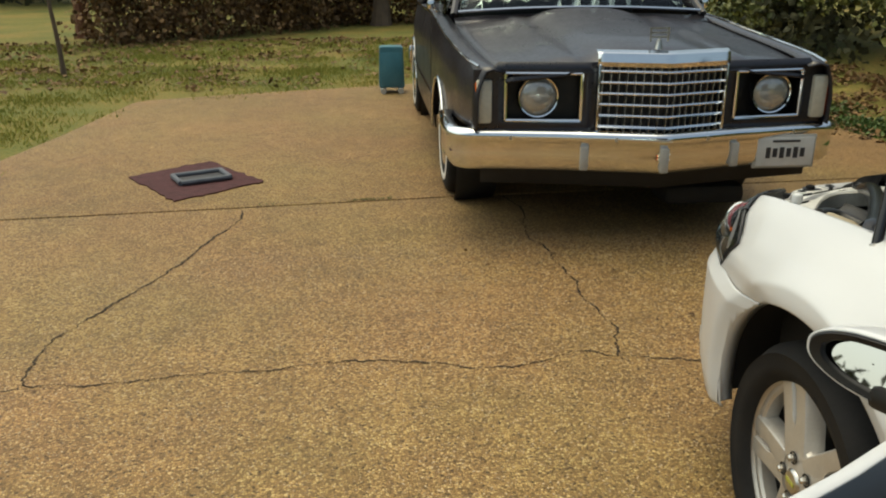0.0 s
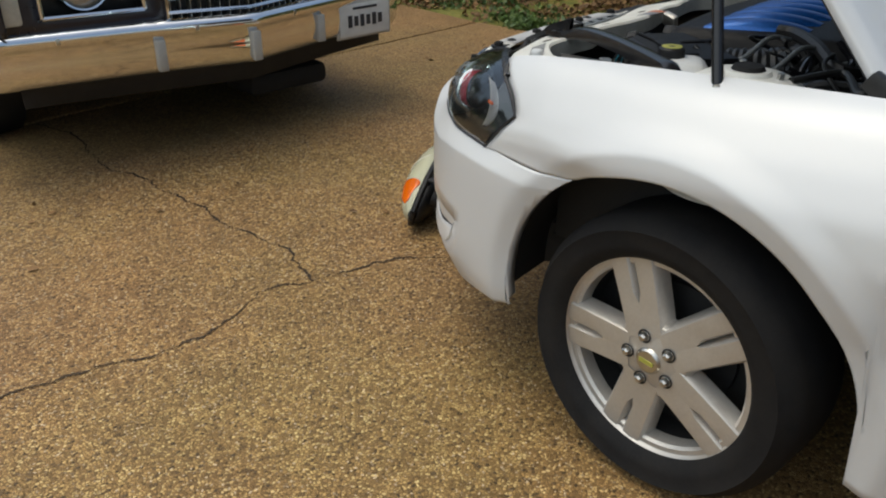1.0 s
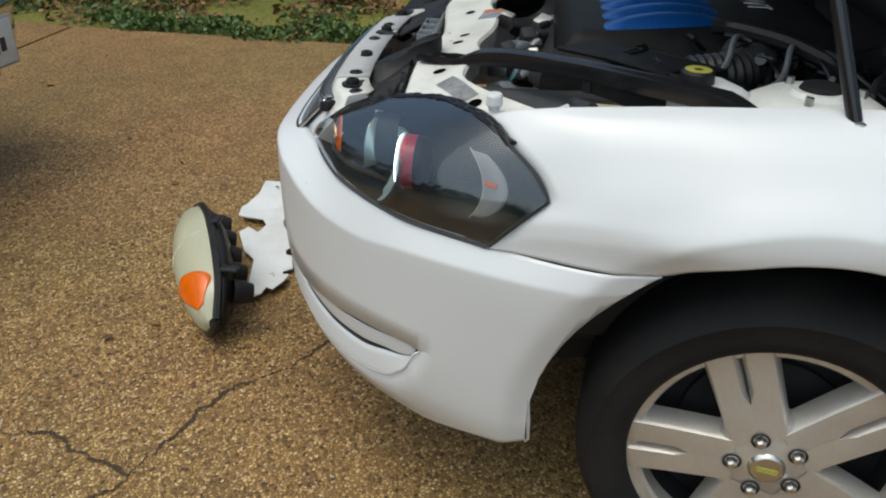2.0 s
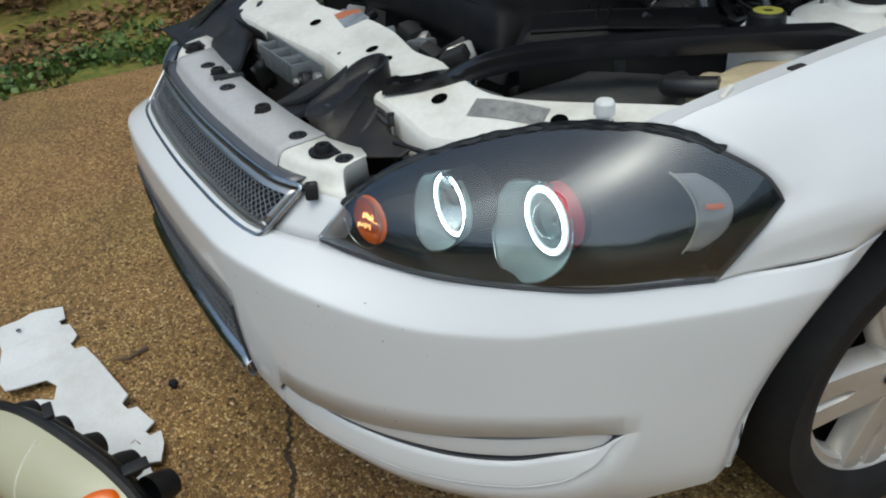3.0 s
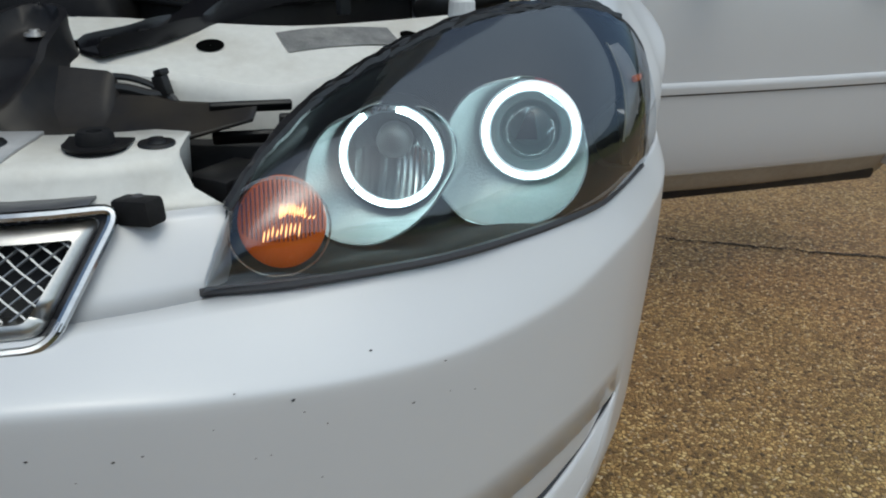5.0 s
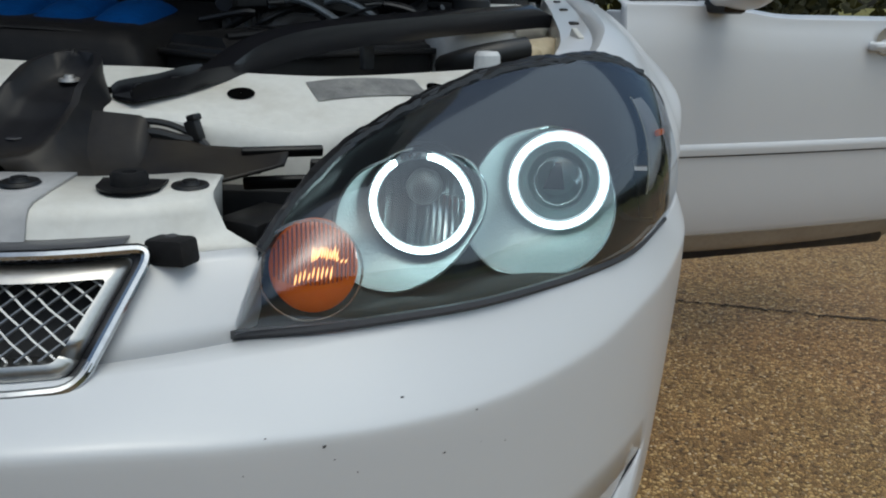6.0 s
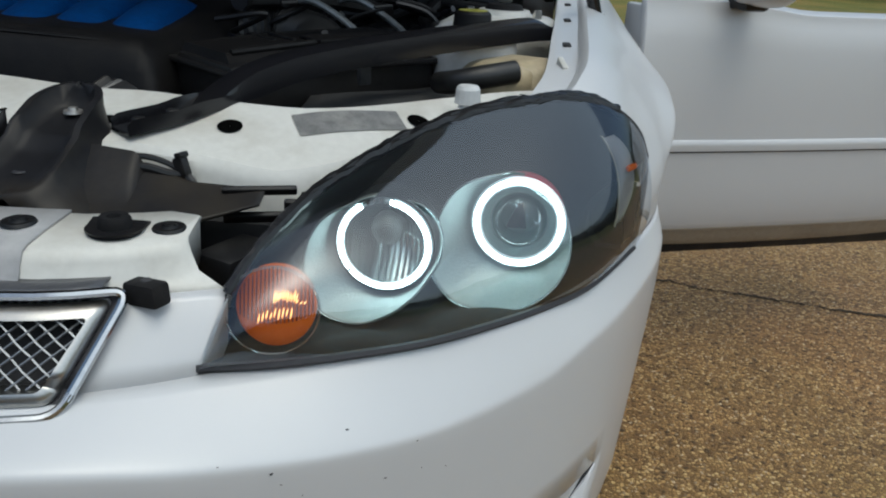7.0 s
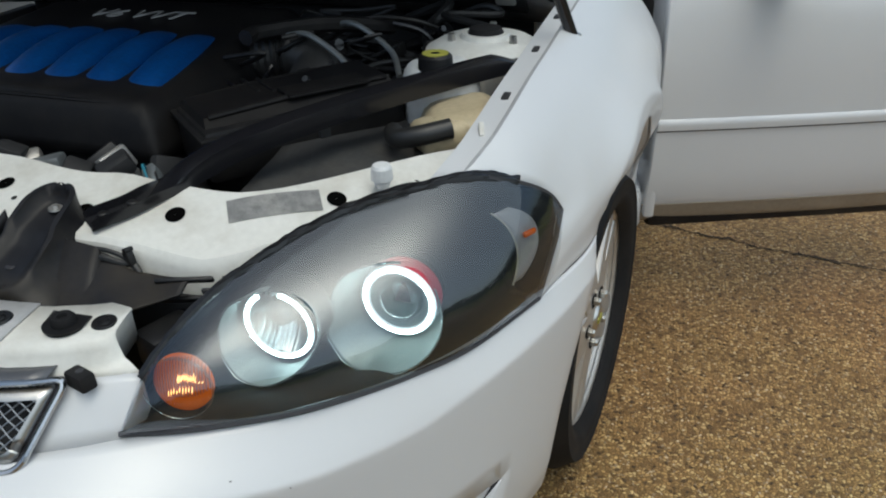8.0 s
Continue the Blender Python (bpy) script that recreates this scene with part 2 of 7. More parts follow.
def grass_material():
    ma = bpy.data.materials.new("lawn_soil")
    ma.use_nodes = True
    nt, n = ma.node_tree, ma.node_tree.nodes
    b = n["Principled BSDF"]
    tc = n.new("ShaderNodeTexCoord")
    a, f = n.new("ShaderNodeTexNoise"), n.new("ShaderNodeTexNoise")
    a.inputs["Scale"].default_value, a.inputs["Detail"].default_value = 0.7, 8
    f.inputs["Scale"].default_value, f.inputs["Detail"].default_value = 25, 6
    add = n.new("ShaderNodeMath")
    add.operation = "ADD"
    for k, t in enumerate((a, f)):
        nt.links.new(tc.outputs["Object"], t.inputs["Vector"])
        nt.links.new(t.outputs["Fac"], add.inputs[k])
    ramp = n.new("ShaderNodeValToRGB")
    half = n.new("ShaderNodeMath")
    half.operation = "MULTIPLY"
    half.inputs[1].default_value = 0.5
    nt.links.new(add.outputs[0], half.inputs[0])
    e = ramp.color_ramp.elements
    e[0].position, e[0].color = 0.38, (0.075, 0.098, 0.012, 1)
    e[1].position, e[1].color = 0.62, (0.23, 0.155, 0.035, 1)
    x = ramp.color_ramp.elements.new(0.5)
    x.color = (0.145, 0.135, 0.020, 1)
    nt.links.new(half.outputs[0], ramp.inputs[0])
    nt.links.new(ramp.outputs[0], b.inputs["Base Color"])
    b.inputs["Roughness"].default_value = 0.9
    bump = n.new("ShaderNodeBump")
    bump.inputs["Strength"].default_value, bump.inputs["Distance"].default_value = 0.8, 0.03
    nt.links.new(f.outputs["Fac"], bump.inputs["Height"])
    nt.links.new(bump.outputs[0], b.inputs["Normal"])
    return ma


def leaf_material(name, dark, light, rough=0.55):
    """Leaves and blades: each one its own shade between two colours."""
    ma = bpy.data.materials.new(name)
    ma.use_nodes = True
    nt, n = ma.node_tree, ma.node_tree.nodes
    b, g, r = n["Principled BSDF"], n.new("ShaderNodeNewGeometry"), n.new("ShaderNodeMix")
    r.data_type = "RGBA"
    r.inputs[6].default_value, r.inputs[7].default_value = (*dark, 1), (*light, 1)
    nt.links.new(g.outputs["Random Per Island"], r.inputs["Factor"])
    nt.links.new(r.outputs[2], b.inputs["Base Color"])
    b.inputs["Roughness"].default_value = rough
    return ma


AGGREGATE = aggregate_material()
LAWN = grass_material()
CRACK = material("crack_dirt", (0.045, 0.03, 0.017), 0.95, vary=0.3, scale=20, bump=0.6, bump_scale=150)
WHITE = material("white_car_paint", (0.60, 0.61, 0.625), 0.36, coat=0.45, vary=0.006, scale=1.2)
WHITE_RAW = material("white_painted_steel_dusty", (0.66, 0.655, 0.615), 0.42, vary=0.06, scale=7, dirt=(0.34, 0.30, 0.23), dirt_amount=0.5, dirt_scale=9)
GREY_PLATE = material("grey_dusty_plastic", (0.38, 0.38, 0.39), 0.55, vary=0.1, scale=9, dirt=(0.42, 0.41, 0.38), dirt_amount=0.5, dirt_scale=6)
STEEL_GREY = material("grey_bracket_steel", (0.22, 0.24, 0.25), 0.45, 0.6, vary=0.15, scale=14, dirt=(0.2, 0.17, 0.13), dirt_amount=0.4, dirt_scale=12)
BLACK_PLASTIC = material("black_moulded_plastic", (0.009, 0.009, 0.010), 0.42, spec=0.35, vary=0.2, scale=9, bump=0.15, bump_scale=500, dirt=(0.05, 0.045, 0.037), dirt_amount=0.4, dirt_scale=7)
DUSTY_PLASTIC = material("dusty_black_plastic", (0.012, 0.012, 0.014), 0.42, vary=0.25, scale=6, dirt=(0.085, 0.066, 0.036), dirt_amount=0.32, dirt_scale=6, spec=0.22)
PANEL_DARK = material("grey_black_worn_plastic", (0.045, 0.046, 0.047), 0.55, vary=0.25, scale=8, bump=0.2, bump_scale=300, dirt=(0.18, 0.16, 0.13), dirt_amount=0.4, dirt_scale=6)
BLACK_SATIN = material("black_satin_tube", (0.008, 0.008, 0.010), 0.20, vary=0.05, scale=3, dirt=(0.025, 0.024, 0.021), dirt_amount=0.2, dirt_scale=9)
DARK = material("engine_bay_dark", (0.014, 0.014, 0.015), 0.7, vary=0.3, scale=11)
RUBBER = material("tyre_rubber", (0.011, 0.011, 0.012), 0.75, spec=0.2, vary=0.2, scale=10, bump=0.2, bump_scale=300, dirt=(0.035, 0.031, 0.026), dirt_amount=0.35, dirt_scale=6)
HOSE = material("black_hose_rubber", (0.018, 0.018, 0.018), 0.42, vary=0.2, scale=18)
ALLOY = material("silver_alloy_dusty", (0.54, 0.52, 0.49), 0.40, 0.6, vary=0.05, scale=10, dirt=(0.33, 0.26, 0.19), dirt_amount=0.35, dirt_scale=7)
CHROME = material("chrome", (0.78, 0.79, 0.80), 0.07, 1.0, vary=0.04, scale=10, rough_vary=0.03)
# Darker, rougher chrome for the grille frame and lip.
LIP_CHROME = material("darker_chrome", (0.50, 0.515, 0.53), 0.16, 1.0, vary=0.08, scale=12, rough_vary=0.06)
TOP_TRIM = material("smoked_grey_trim", (0.10, 0.102, 0.11), 0.30, 0.4, vary=0.1, scale=14)
# Near black without gloss: the darkness inside a hole as a colour.
HOLE_SHADE = material("hole_shade_black", (0.003, 0.003, 0.003), 1.0, spec=0.0)
BRUSHED = material("brushed_steel_trim", (0.56, 0.55, 0.52), 0.30, 1.0, vary=0.06, scale=30)
WIRE = material("bright_grille_wire", (0.34, 0.35, 0.36), 0.42, 0.9, vary=0.15, scale=60)
DARK_WIRE = material("dark_grille_wire", (0.15, 0.155, 0.16), 0.35, 0.7, vary=0.2, scale=60)
BLACK_PAINT = material("black_car_paint_worn", (0.010, 0.009, 0.016), 0.34, coat=0.2, vary=0.3, scale=3, rough_vary=0.08, dirt=(0.035, 0.032, 0.034), dirt_amount=0.35, dirt_scale=2.5)
HOUSING = material("headlight_housing_black", (0.006, 0.008, 0.009), 0.50, vary=0.06, scale=2, spec=0.25)
REFLECTOR = material("headlight_reflector", (0.38, 0.42, 0.42), 0.26, 0.9, vary=0.05, scale=25)
BOWL = material("headlight_bowl_satin", (0.27, 0.305, 0.30), 0.38, 0.45, vary=0.08, scale=25, bump=0.25, bump_scale=420)
MARKER = material("frosted_marker", (0.34, 0.33, 0.33), 0.4, vary=0.06, scale=30, bump=0.3, bump_scale=700)
RED_PLASTIC = material("red_plastic", (0.42, 0.03, 0.055), 0.3, vary=0.1, scale=20)
AMBER = material("amber_plastic_glowing", (0.50, 0.095, 0.002), 0.25, coat=0.4, vary=0.15, scale=40)
SEALANT = material("black_butyl_sealant", (0.006, 0.006, 0.007), 0.30, vary=0.3, scale=60, bump=0.5, bump_scale=120)
# Haze and bluish sheen paint a veil of glow and sky reflection into this lens.
LENS = clear("clear_lens", (0.92, 0.95, 0.96), 0.05, 1.82, (0.58, 0.64, 0.72), 0.013, sheen=(0.86, 0.92, 1.0))
AGED_LENS = clear("yellowed_lens", (0.75, 0.76, 0.62), 0.25, 1.5, (0.70, 0.68, 0.48), 0.55)
GLASS = clear("window_glass", (0.55, 0.62, 0.60), 0.01, 1.52)
PROJECTOR = clear("projector_glass", (0.55, 0.70, 0.68), 0.14, 1.45)
HALO = glowing("halo_ring_lit", (0.86, 1.0, 0.98), 16.0)
# Added faint emitter: puts the halo's soft glow into a wider band.
HALO_GLOW = glowing("halo_soft_glow", (0.80, 0.97, 1.0), 0.42)
# Emission for the painted glints of the turn bulb.
BULB_GLINT = glowing("amber_bulb_glint", (1.0, 0.46, 0.05), 3.0)
# Faint emission painted into all amber plastic, unlit pieces too, to keep it saturated.
AMBER.node_tree.nodes["Principled BSDF"].inputs["Emission Color"].default_value = (1.0, 0.15, 0.0, 1)
AMBER.node_tree.nodes["Principled BSDF"].inputs["Emission Strength"].default_value = 0.15
# Darker copy of the amber: the ribs' shading is put into their colour.
AMBER_DARK = material("amber_rib_shade", (0.20, 0.030, 0.001), 0.3, vary=0.1, scale=40)
LABEL_GREY = material("worn_silver_label", (0.20, 0.20, 0.20), 0.5, 0.3, vary=0.3, scale=60, dirt=(0.5, 0.49, 0.46), dirt_amount=0.7, dirt_scale=25)
PAPER_TAG = material("printed_sticker", (0.22, 0.24, 0.27), 0.5, vary=0.5, scale=60)
ORANGE_TAG = material("orange_sticker", (0.42, 0.14, 0.055), 0.5, vary=0.2, scale=60)
BLUE = material("blue_painted_plastic", (0.010, 0.085, 0.33), 0.34, 0.55, coat=0.2, vary=0.25, scale=9)
COVER = material("engine_cover_plastic", (0.006, 0.006, 0.007), 0.46, spec=0.16, vary=0.2, scale=8, bump=0.25, bump_scale=700, dirt=(0.045, 0.04, 0.033), dirt_amount=0.3, dirt_scale=5)
SILVER_PRINT = material("silver_lettering", (0.42, 0.42, 0.42), 0.4, 0.4, vary=0.1)
TANK = material("yellowed_tank_plastic", (0.50, 0.42, 0.27), 0.45, vary=0.15, scale=7, dirt=(0.22, 0.16, 0.09), dirt_amount=0.5, dirt_scale=7)
CAP_YELLOW = material("yellow_cap_print", (0.34, 0.33, 0.06), 0.5, vary=0.2, scale=30)
ALUMINIUM = material("cast_aluminium", (0.42, 0.41, 0.39), 0.45, 0.8, vary=0.15, scale=20)
MIRROR = material("mirror_glass_silvered", (0.62, 0.63, 0.64), 0.02, 1.0)
LINER = material("hood_liner_felt", (0.030, 0.030, 0.031), 0.95, vary=0.1, scale=4)
DOOR_GREY = material("grey_brown_paint", (0.33, 0.295, 0.24), 0.6, vary=0.1, scale=6, dirt=(0.24, 0.20, 0.15), dirt_amount=0.5, dirt_scale=5)
TEAL = material("teal_painted_metal", (0.045, 0.17, 0.22), 0.5, vary=0.15, scale=6, dirt=(0.12, 0.16, 0.16), dirt_amount=0.4)
MAT_RED = material("dark_red_woven_mat", (0.060, 0.018, 0.020), 0.95, vary=0.3, scale=14, bump=0.8, bump_scale=260)
MAT_GREY = material("grey_rubber_tray", (0.085, 0.095, 0.115), 0.6, vary=0.2, scale=12)
LAMP_GLASS = material("sealed_beam_glass", (0.36, 0.36, 0.34), 0.12, 0.35, coat=1.0, vary=0.12, scale=24)
LAMP_WHITE = material("frosted_turn_lamp", (0.50, 0.48, 0.40), 0.3, coat=0.6, vary=0.15, scale=30)
PLATE_WHITE = material("license_plate_white", (0.58, 0.58, 0.56), 0.4, vary=0.1, scale=20)
INK = material("dark_ink", (0.03, 0.03, 0.035), 0.6, vary=0.1)
WHITEWALL = material("whitewall_rubber", (0.62, 0.60, 0.56), 0.6, vary=0.1, scale=12)
GUARD = material("grey_bumper_guard", (0.40, 0.39, 0.36), 0.5, vary=0.1, scale=14)
PANEL_WHITE = material("white_broken_plastic", (0.66, 0.67, 0.67), 0.4, vary=0.06, scale=9, dirt=(0.35, 0.31, 0.25), dirt_amount=0.35, dirt_scale=8)
BARK = material("bark", (0.12, 0.085, 0.058), 0.95, vary=0.35, scale=5, bump=1.0, bump_scale=40)
BARK_RED = material("reddish_bark", (0.13, 0.055, 0.03), 0.95, vary=0.35, scale=5, bump=1.0, bump_scale=40)
LEAF_GREEN = leaf_material("shrub_leaves", (0.035, 0.055, 0.012), (0.19, 0.19, 0.045))
LEAF_LOW = leaf_material("low_green_leaves", (0.028, 0.06, 0.010), (0.10, 0.16, 0.03))
LEAF_BROWN = leaf_material("dry_brown_leaves", (0.075, 0.040, 0.014), (0.26, 0.145, 0.055), 0.8)
LEAF_DARK = leaf_material("far_woods_leaves", (0.018, 0.022, 0.008), (0.075, 0.07, 0.025), 0.8)
BLADES = leaf_material("grass_blades", (0.17, 0.21, 0.028), (0.36, 0.31, 0.06), 0.8)
PEBBLE = leaf_material("loose_pebbles", (0.16, 0.10, 0.045), (0.56, 0.43, 0.26), 0.6)

# ---- ground, driveway, cracks ----
def raw_mesh(name, verts, faces, mat):
    me = bpy.data.meshes.new(name)
    me.from_pydata(verts.tolist(), [], faces.tolist())
    me.materials.append(mat)
    return new(name, me)


def lawn_height(x, y):
    """The lawn lies flat by the driveway and rises gently towards the woods and the bank."""
    back = max(0.0, y - 10.0)
    side = max(0.0, x - 3.5)
    return -0.035 + 0.012 * back + 0.16 * min(side, 4.0) + 0.02 * noise.noise((x * 0.6, y * 0.6, 0))


def build_ground():
    xs = [-600, -200, -80, -40] + [-20 + 1.0 * k for k in range(41)] + [40, 80, 200, 600]
    ys = [-600, -200, -80, -30, -15] + [-8 + 1.0 * k for k in range(46)] + [60, 100, 200, 600]
    rows = [[Vector((x, y, lawn_height(x, min(y, 45)))) for x in xs] for y in ys]
    ground = part("ground", grid(rows), LAWN, sharp=80)
    tagged(ground, "patchy green and straw-coloured winter lawn", "lawn", kind="structure")


def build_driveway():
    drive = thing("driveway", "brown exposed-aggregate concrete driveway with dark cracks", "driveway", kind="structure")
    gap = 0.013
    near = [(-6.5, -9), (3.15, -9), (3.08, 0.8), (3.12, 2.6), (3.17, 3.62 - gap), (-1.0, 3.79 - gap), (-2.3, 3.81 - gap), (-3.8, 3.84 - gap), (-4.75, 3.87 - gap), (-6.5, 0.5)]
    far = [(-4.75, 3.87 + gap), (-3.8, 3.84 + gap), (-2.3, 3.81 + gap), (-1.0, 3.79 + gap), (3.17, 3.62 + gap), (3.36, 4.8), (3.5, 9.9), (0.9, 9.62), (-0.76, 9.3), (-2.34, 8.97), (-3.55, 8.66), (-3.72, 8.5), (-4.07, 6.65), (-4.32, 5.6)]
    part("slab", plate(near, 0.12, bevel=0.003), AGGREGATE, drive)
    part("slab", plate(far, 0.12, bevel=0.003), AGGREGATE, drive)
    bed = plate([(-4.75, 3.82), (3.17, 3.57), (3.17, 3.67), (-4.75, 3.92)], 0.02, Matrix.Translation((0, 0, -0.02)))
    part("joint_filler", bed, CRACK, drive, "dark dirt in the joint between slabs")
    runs = [
        [(-2.30, 3.72), (-2.34, 3.45), (-2.50, 3.05), (-2.64, 2.69), (-2.84, 2.30), (-3.02, 1.95), (-3.06, 1.70), (-3.03, 1.53)],
        [(-3.03, 1.53), (-3.4, 1.46), (-3.9, 1.42)],
        [(-3.03, 1.53), (-2.71, 1.49), (-2.40, 1.50), (-2.11, 1.48), (-1.80, 1.49), (-1.54, 1.43), (-1.32, 1.34), (-1.05, 1.32), (-0.86, 1.39), (-0.72, 1.315), (-0.41, 1.21), (-0.25, 1.05), (0.1, 0.9)],
        [(-0.72, 1.315), (-0.655, 1.47), (-0.62, 1.65), (-0.64, 1.94), (-0.60, 2.12), (-0.61, 2.40), (-0.58, 2.60), (-0.62, 2.9), (-0.5, 3.4), (-0.55, 3.75)],
        [(-0.85, -1.16), (-1.09, -1.08), (-1.30, -1.03), (-1.47, -0.99), (-1.62, -0.955), (-1.84, -0.92), (-2.08, -0.86), (-2.5, -0.80), (-3.0, -0.76)],
        [(-1.8, 4.9), (-1.0, 5.3), (0.0, 5.5)],
    ]
    rnd = random.Random(4)
    for r, w in zip(runs, (0.012, 0.008, 0.009, 0.010, 0.013, 0.005)):
        pts = spline([(*p, 0) for p in r], 48 * len(r))
        bm, rows, wide = bmesh.new(), [], 0.6
        for i, p in enumerate(pts):
            d = (pts[min(i + 1, len(pts) - 1)] - pts[max(i - 1, 0)]).normalized()
            s = Vector((-d.y, d.x, 0))
            wide = min(1.3, max(0.28, wide + rnd.uniform(-0.3, 0.3)))
            c = p + s * (rnd.uniform(-0.004, 0.004) + 0.020 * noise.noise(p * 8) + 0.012 * noise.noise(p * 30))
            rows.append([c + s * w * wide * 0.5 + Vector((0, 0, 0.003)), c - s * w * wide * 0.5 + Vector((0, 0, 0.003))])
        part("crack", grid(rows), CRACK, drive)


def build_pebbles():
    """Stones that stand proud of the slab along the stretch that is passed nearest."""
    rng = np.random.default_rng(5)
    n = 36000
    x = rng.uniform(-3.2, 0.9, n)
    y = rng.uniform(-1.6, 2.9, n)
    ok = (y > 0.2) | (x < -0.75)
    x, y = x[ok], y[ok]
    n = len(x)
    a = rng.uniform(0, 6.28, n)
    r = rng.uniform(0.0022, 0.0058, n)
    ring = np.array([[math.cos(k * 1.2566), math.sin(k * 1.2566)] for k in range(5)])
    verts = np.zeros((n, 6, 3))
    st = rng.uniform(0.7, 1.3, n)
    for k in range(5):
        px, py = ring[k, 0] * r * st, ring[k, 1] * r / st
        verts[:, k] = np.stack([x + px * np.cos(a) - py * np.sin(a), y + px * np.sin(a) + py * np.cos(a), np.full(n, -0.001)], 1)
    verts[:, 5] = np.stack([x, y, r * 0.55], 1)
    f = np.array([[k, (k + 1) % 5, 5] for k in range(5)])
    faces = (np.arange(n)[:, None, None] * 6 + f[None]).reshape(-1, 3)
    ob = raw_mesh("pebbles", verts.reshape(-1, 3), faces, PEBBLE)
    for p in ob.data.polygons:
        p.use_smooth = True
    tagged(ob, "small brown and buff pebbles set in concrete", "pebbles", kind="stuff")


def leaves(name, centres, radii, count, size, mat, label, category, seed, flat=1.0, upright=False, kind="stuff"):
    """Many small folded leaves, gathered in clumps."""
    rng = np.random.default_rng(seed)
    c = np.array(centres, float)
    rad = np.array(radii, float)
    k = rng.integers(0, len(c), count)
    d = rng.normal(size=(count, 3))
    d /= np.linalg.norm(d, axis=1)[:, None]
    p = c[k] + d * rad[k] * (rng.uniform(0.15, 1, (count, 1)) ** 0.45)
    if upright:
        p = c[k] + rng.uniform(-1, 1, (count, 3)) * rad[k]
    a = rng.normal(size=(count, 3))
    if upright:
        a = a * 0.35 + np.array([0, 0, 1.0])
    a[:, 2] *= flat
    a /= np.linalg.norm(a, axis=1)[:, None]
    b = np.cross(a, rng.normal(size=(count, 3)) * np.array([flat, flat, 1.0]))
    b /= np.linalg.norm(b, axis=1)[:, None]
    nrm = np.cross(a, b)
    s = size * rng.uniform(0.5, 1.3, (count, 1))
    w = 0.12 if upright else 0.42
    v = np.stack([p, p + a * s * 0.5 + b * s * w + nrm * s * 0.08, p + a * s, p + a * s * 0.5 - b * s * w + nrm * s * 0.08], 1).reshape(-1, 3)
    i = np.arange(count)[:, None] * 4
    faces = np.concatenate([i + np.array([[0, 1, 2]]), i + np.array([[0, 2, 3]])], 0)
    ob = raw_mesh(name, v, faces, mat)
    return tagged(ob, label, category, kind=kind)


def build_tree(x, y, height, radius, mat, label, seed, crown=900):
    tree = thing("tree", label, "tree", (x, y, lawn_height(x, y)))
    rnd = random.Random(seed)
    bm, tips = None, []
    lean = Vector((rnd.uniform(-0.08, 0.08), rnd.uniform(-0.05, 0.05), 0))
    trunk = [Vector((0, 0, -0.1)) + (lean * z + Vector((0.05 * noise.noise((z, seed, 0)), 0.05 * noise.noise((z, 0, seed)), z))) for z in np.linspace(0, height, 12)]
    bm = tube(trunk, [radius * (1.5 if i == 0 else 1.0) * (1 - 0.7 * i / 11) for i in range(12)], 10)
    part("trunk", bm, mat, tree)
    for k in range(7):
        i = 4 + k
        p = trunk[i]
        ang = rnd.uniform(0, 6.28)
        ln = height * rnd.uniform(0.18, 0.38)
        pts = [p + Vector((math.cos(ang) * ln * t, math.sin(ang) * ln * t, ln * 0.7 * t + 0.1 * rnd.uniform(-1, 1) * t)) for t in (0, 0.35, 0.7, 1)]
        part("limb", tube(pts, [radius * 0.38, radius * 0.28, radius * 0.16, 0.008], 6), mat, tree)
        tips += pts[1:]
    if crown:
        ob = leaves("crown", [tuple(t) for t in tips], [(0.55, 0.55, 0.4)] * len(tips), crown, 0.09, LEAF_BROWN, "sparse dry leaves", "", seed)
        ob.parent = tree


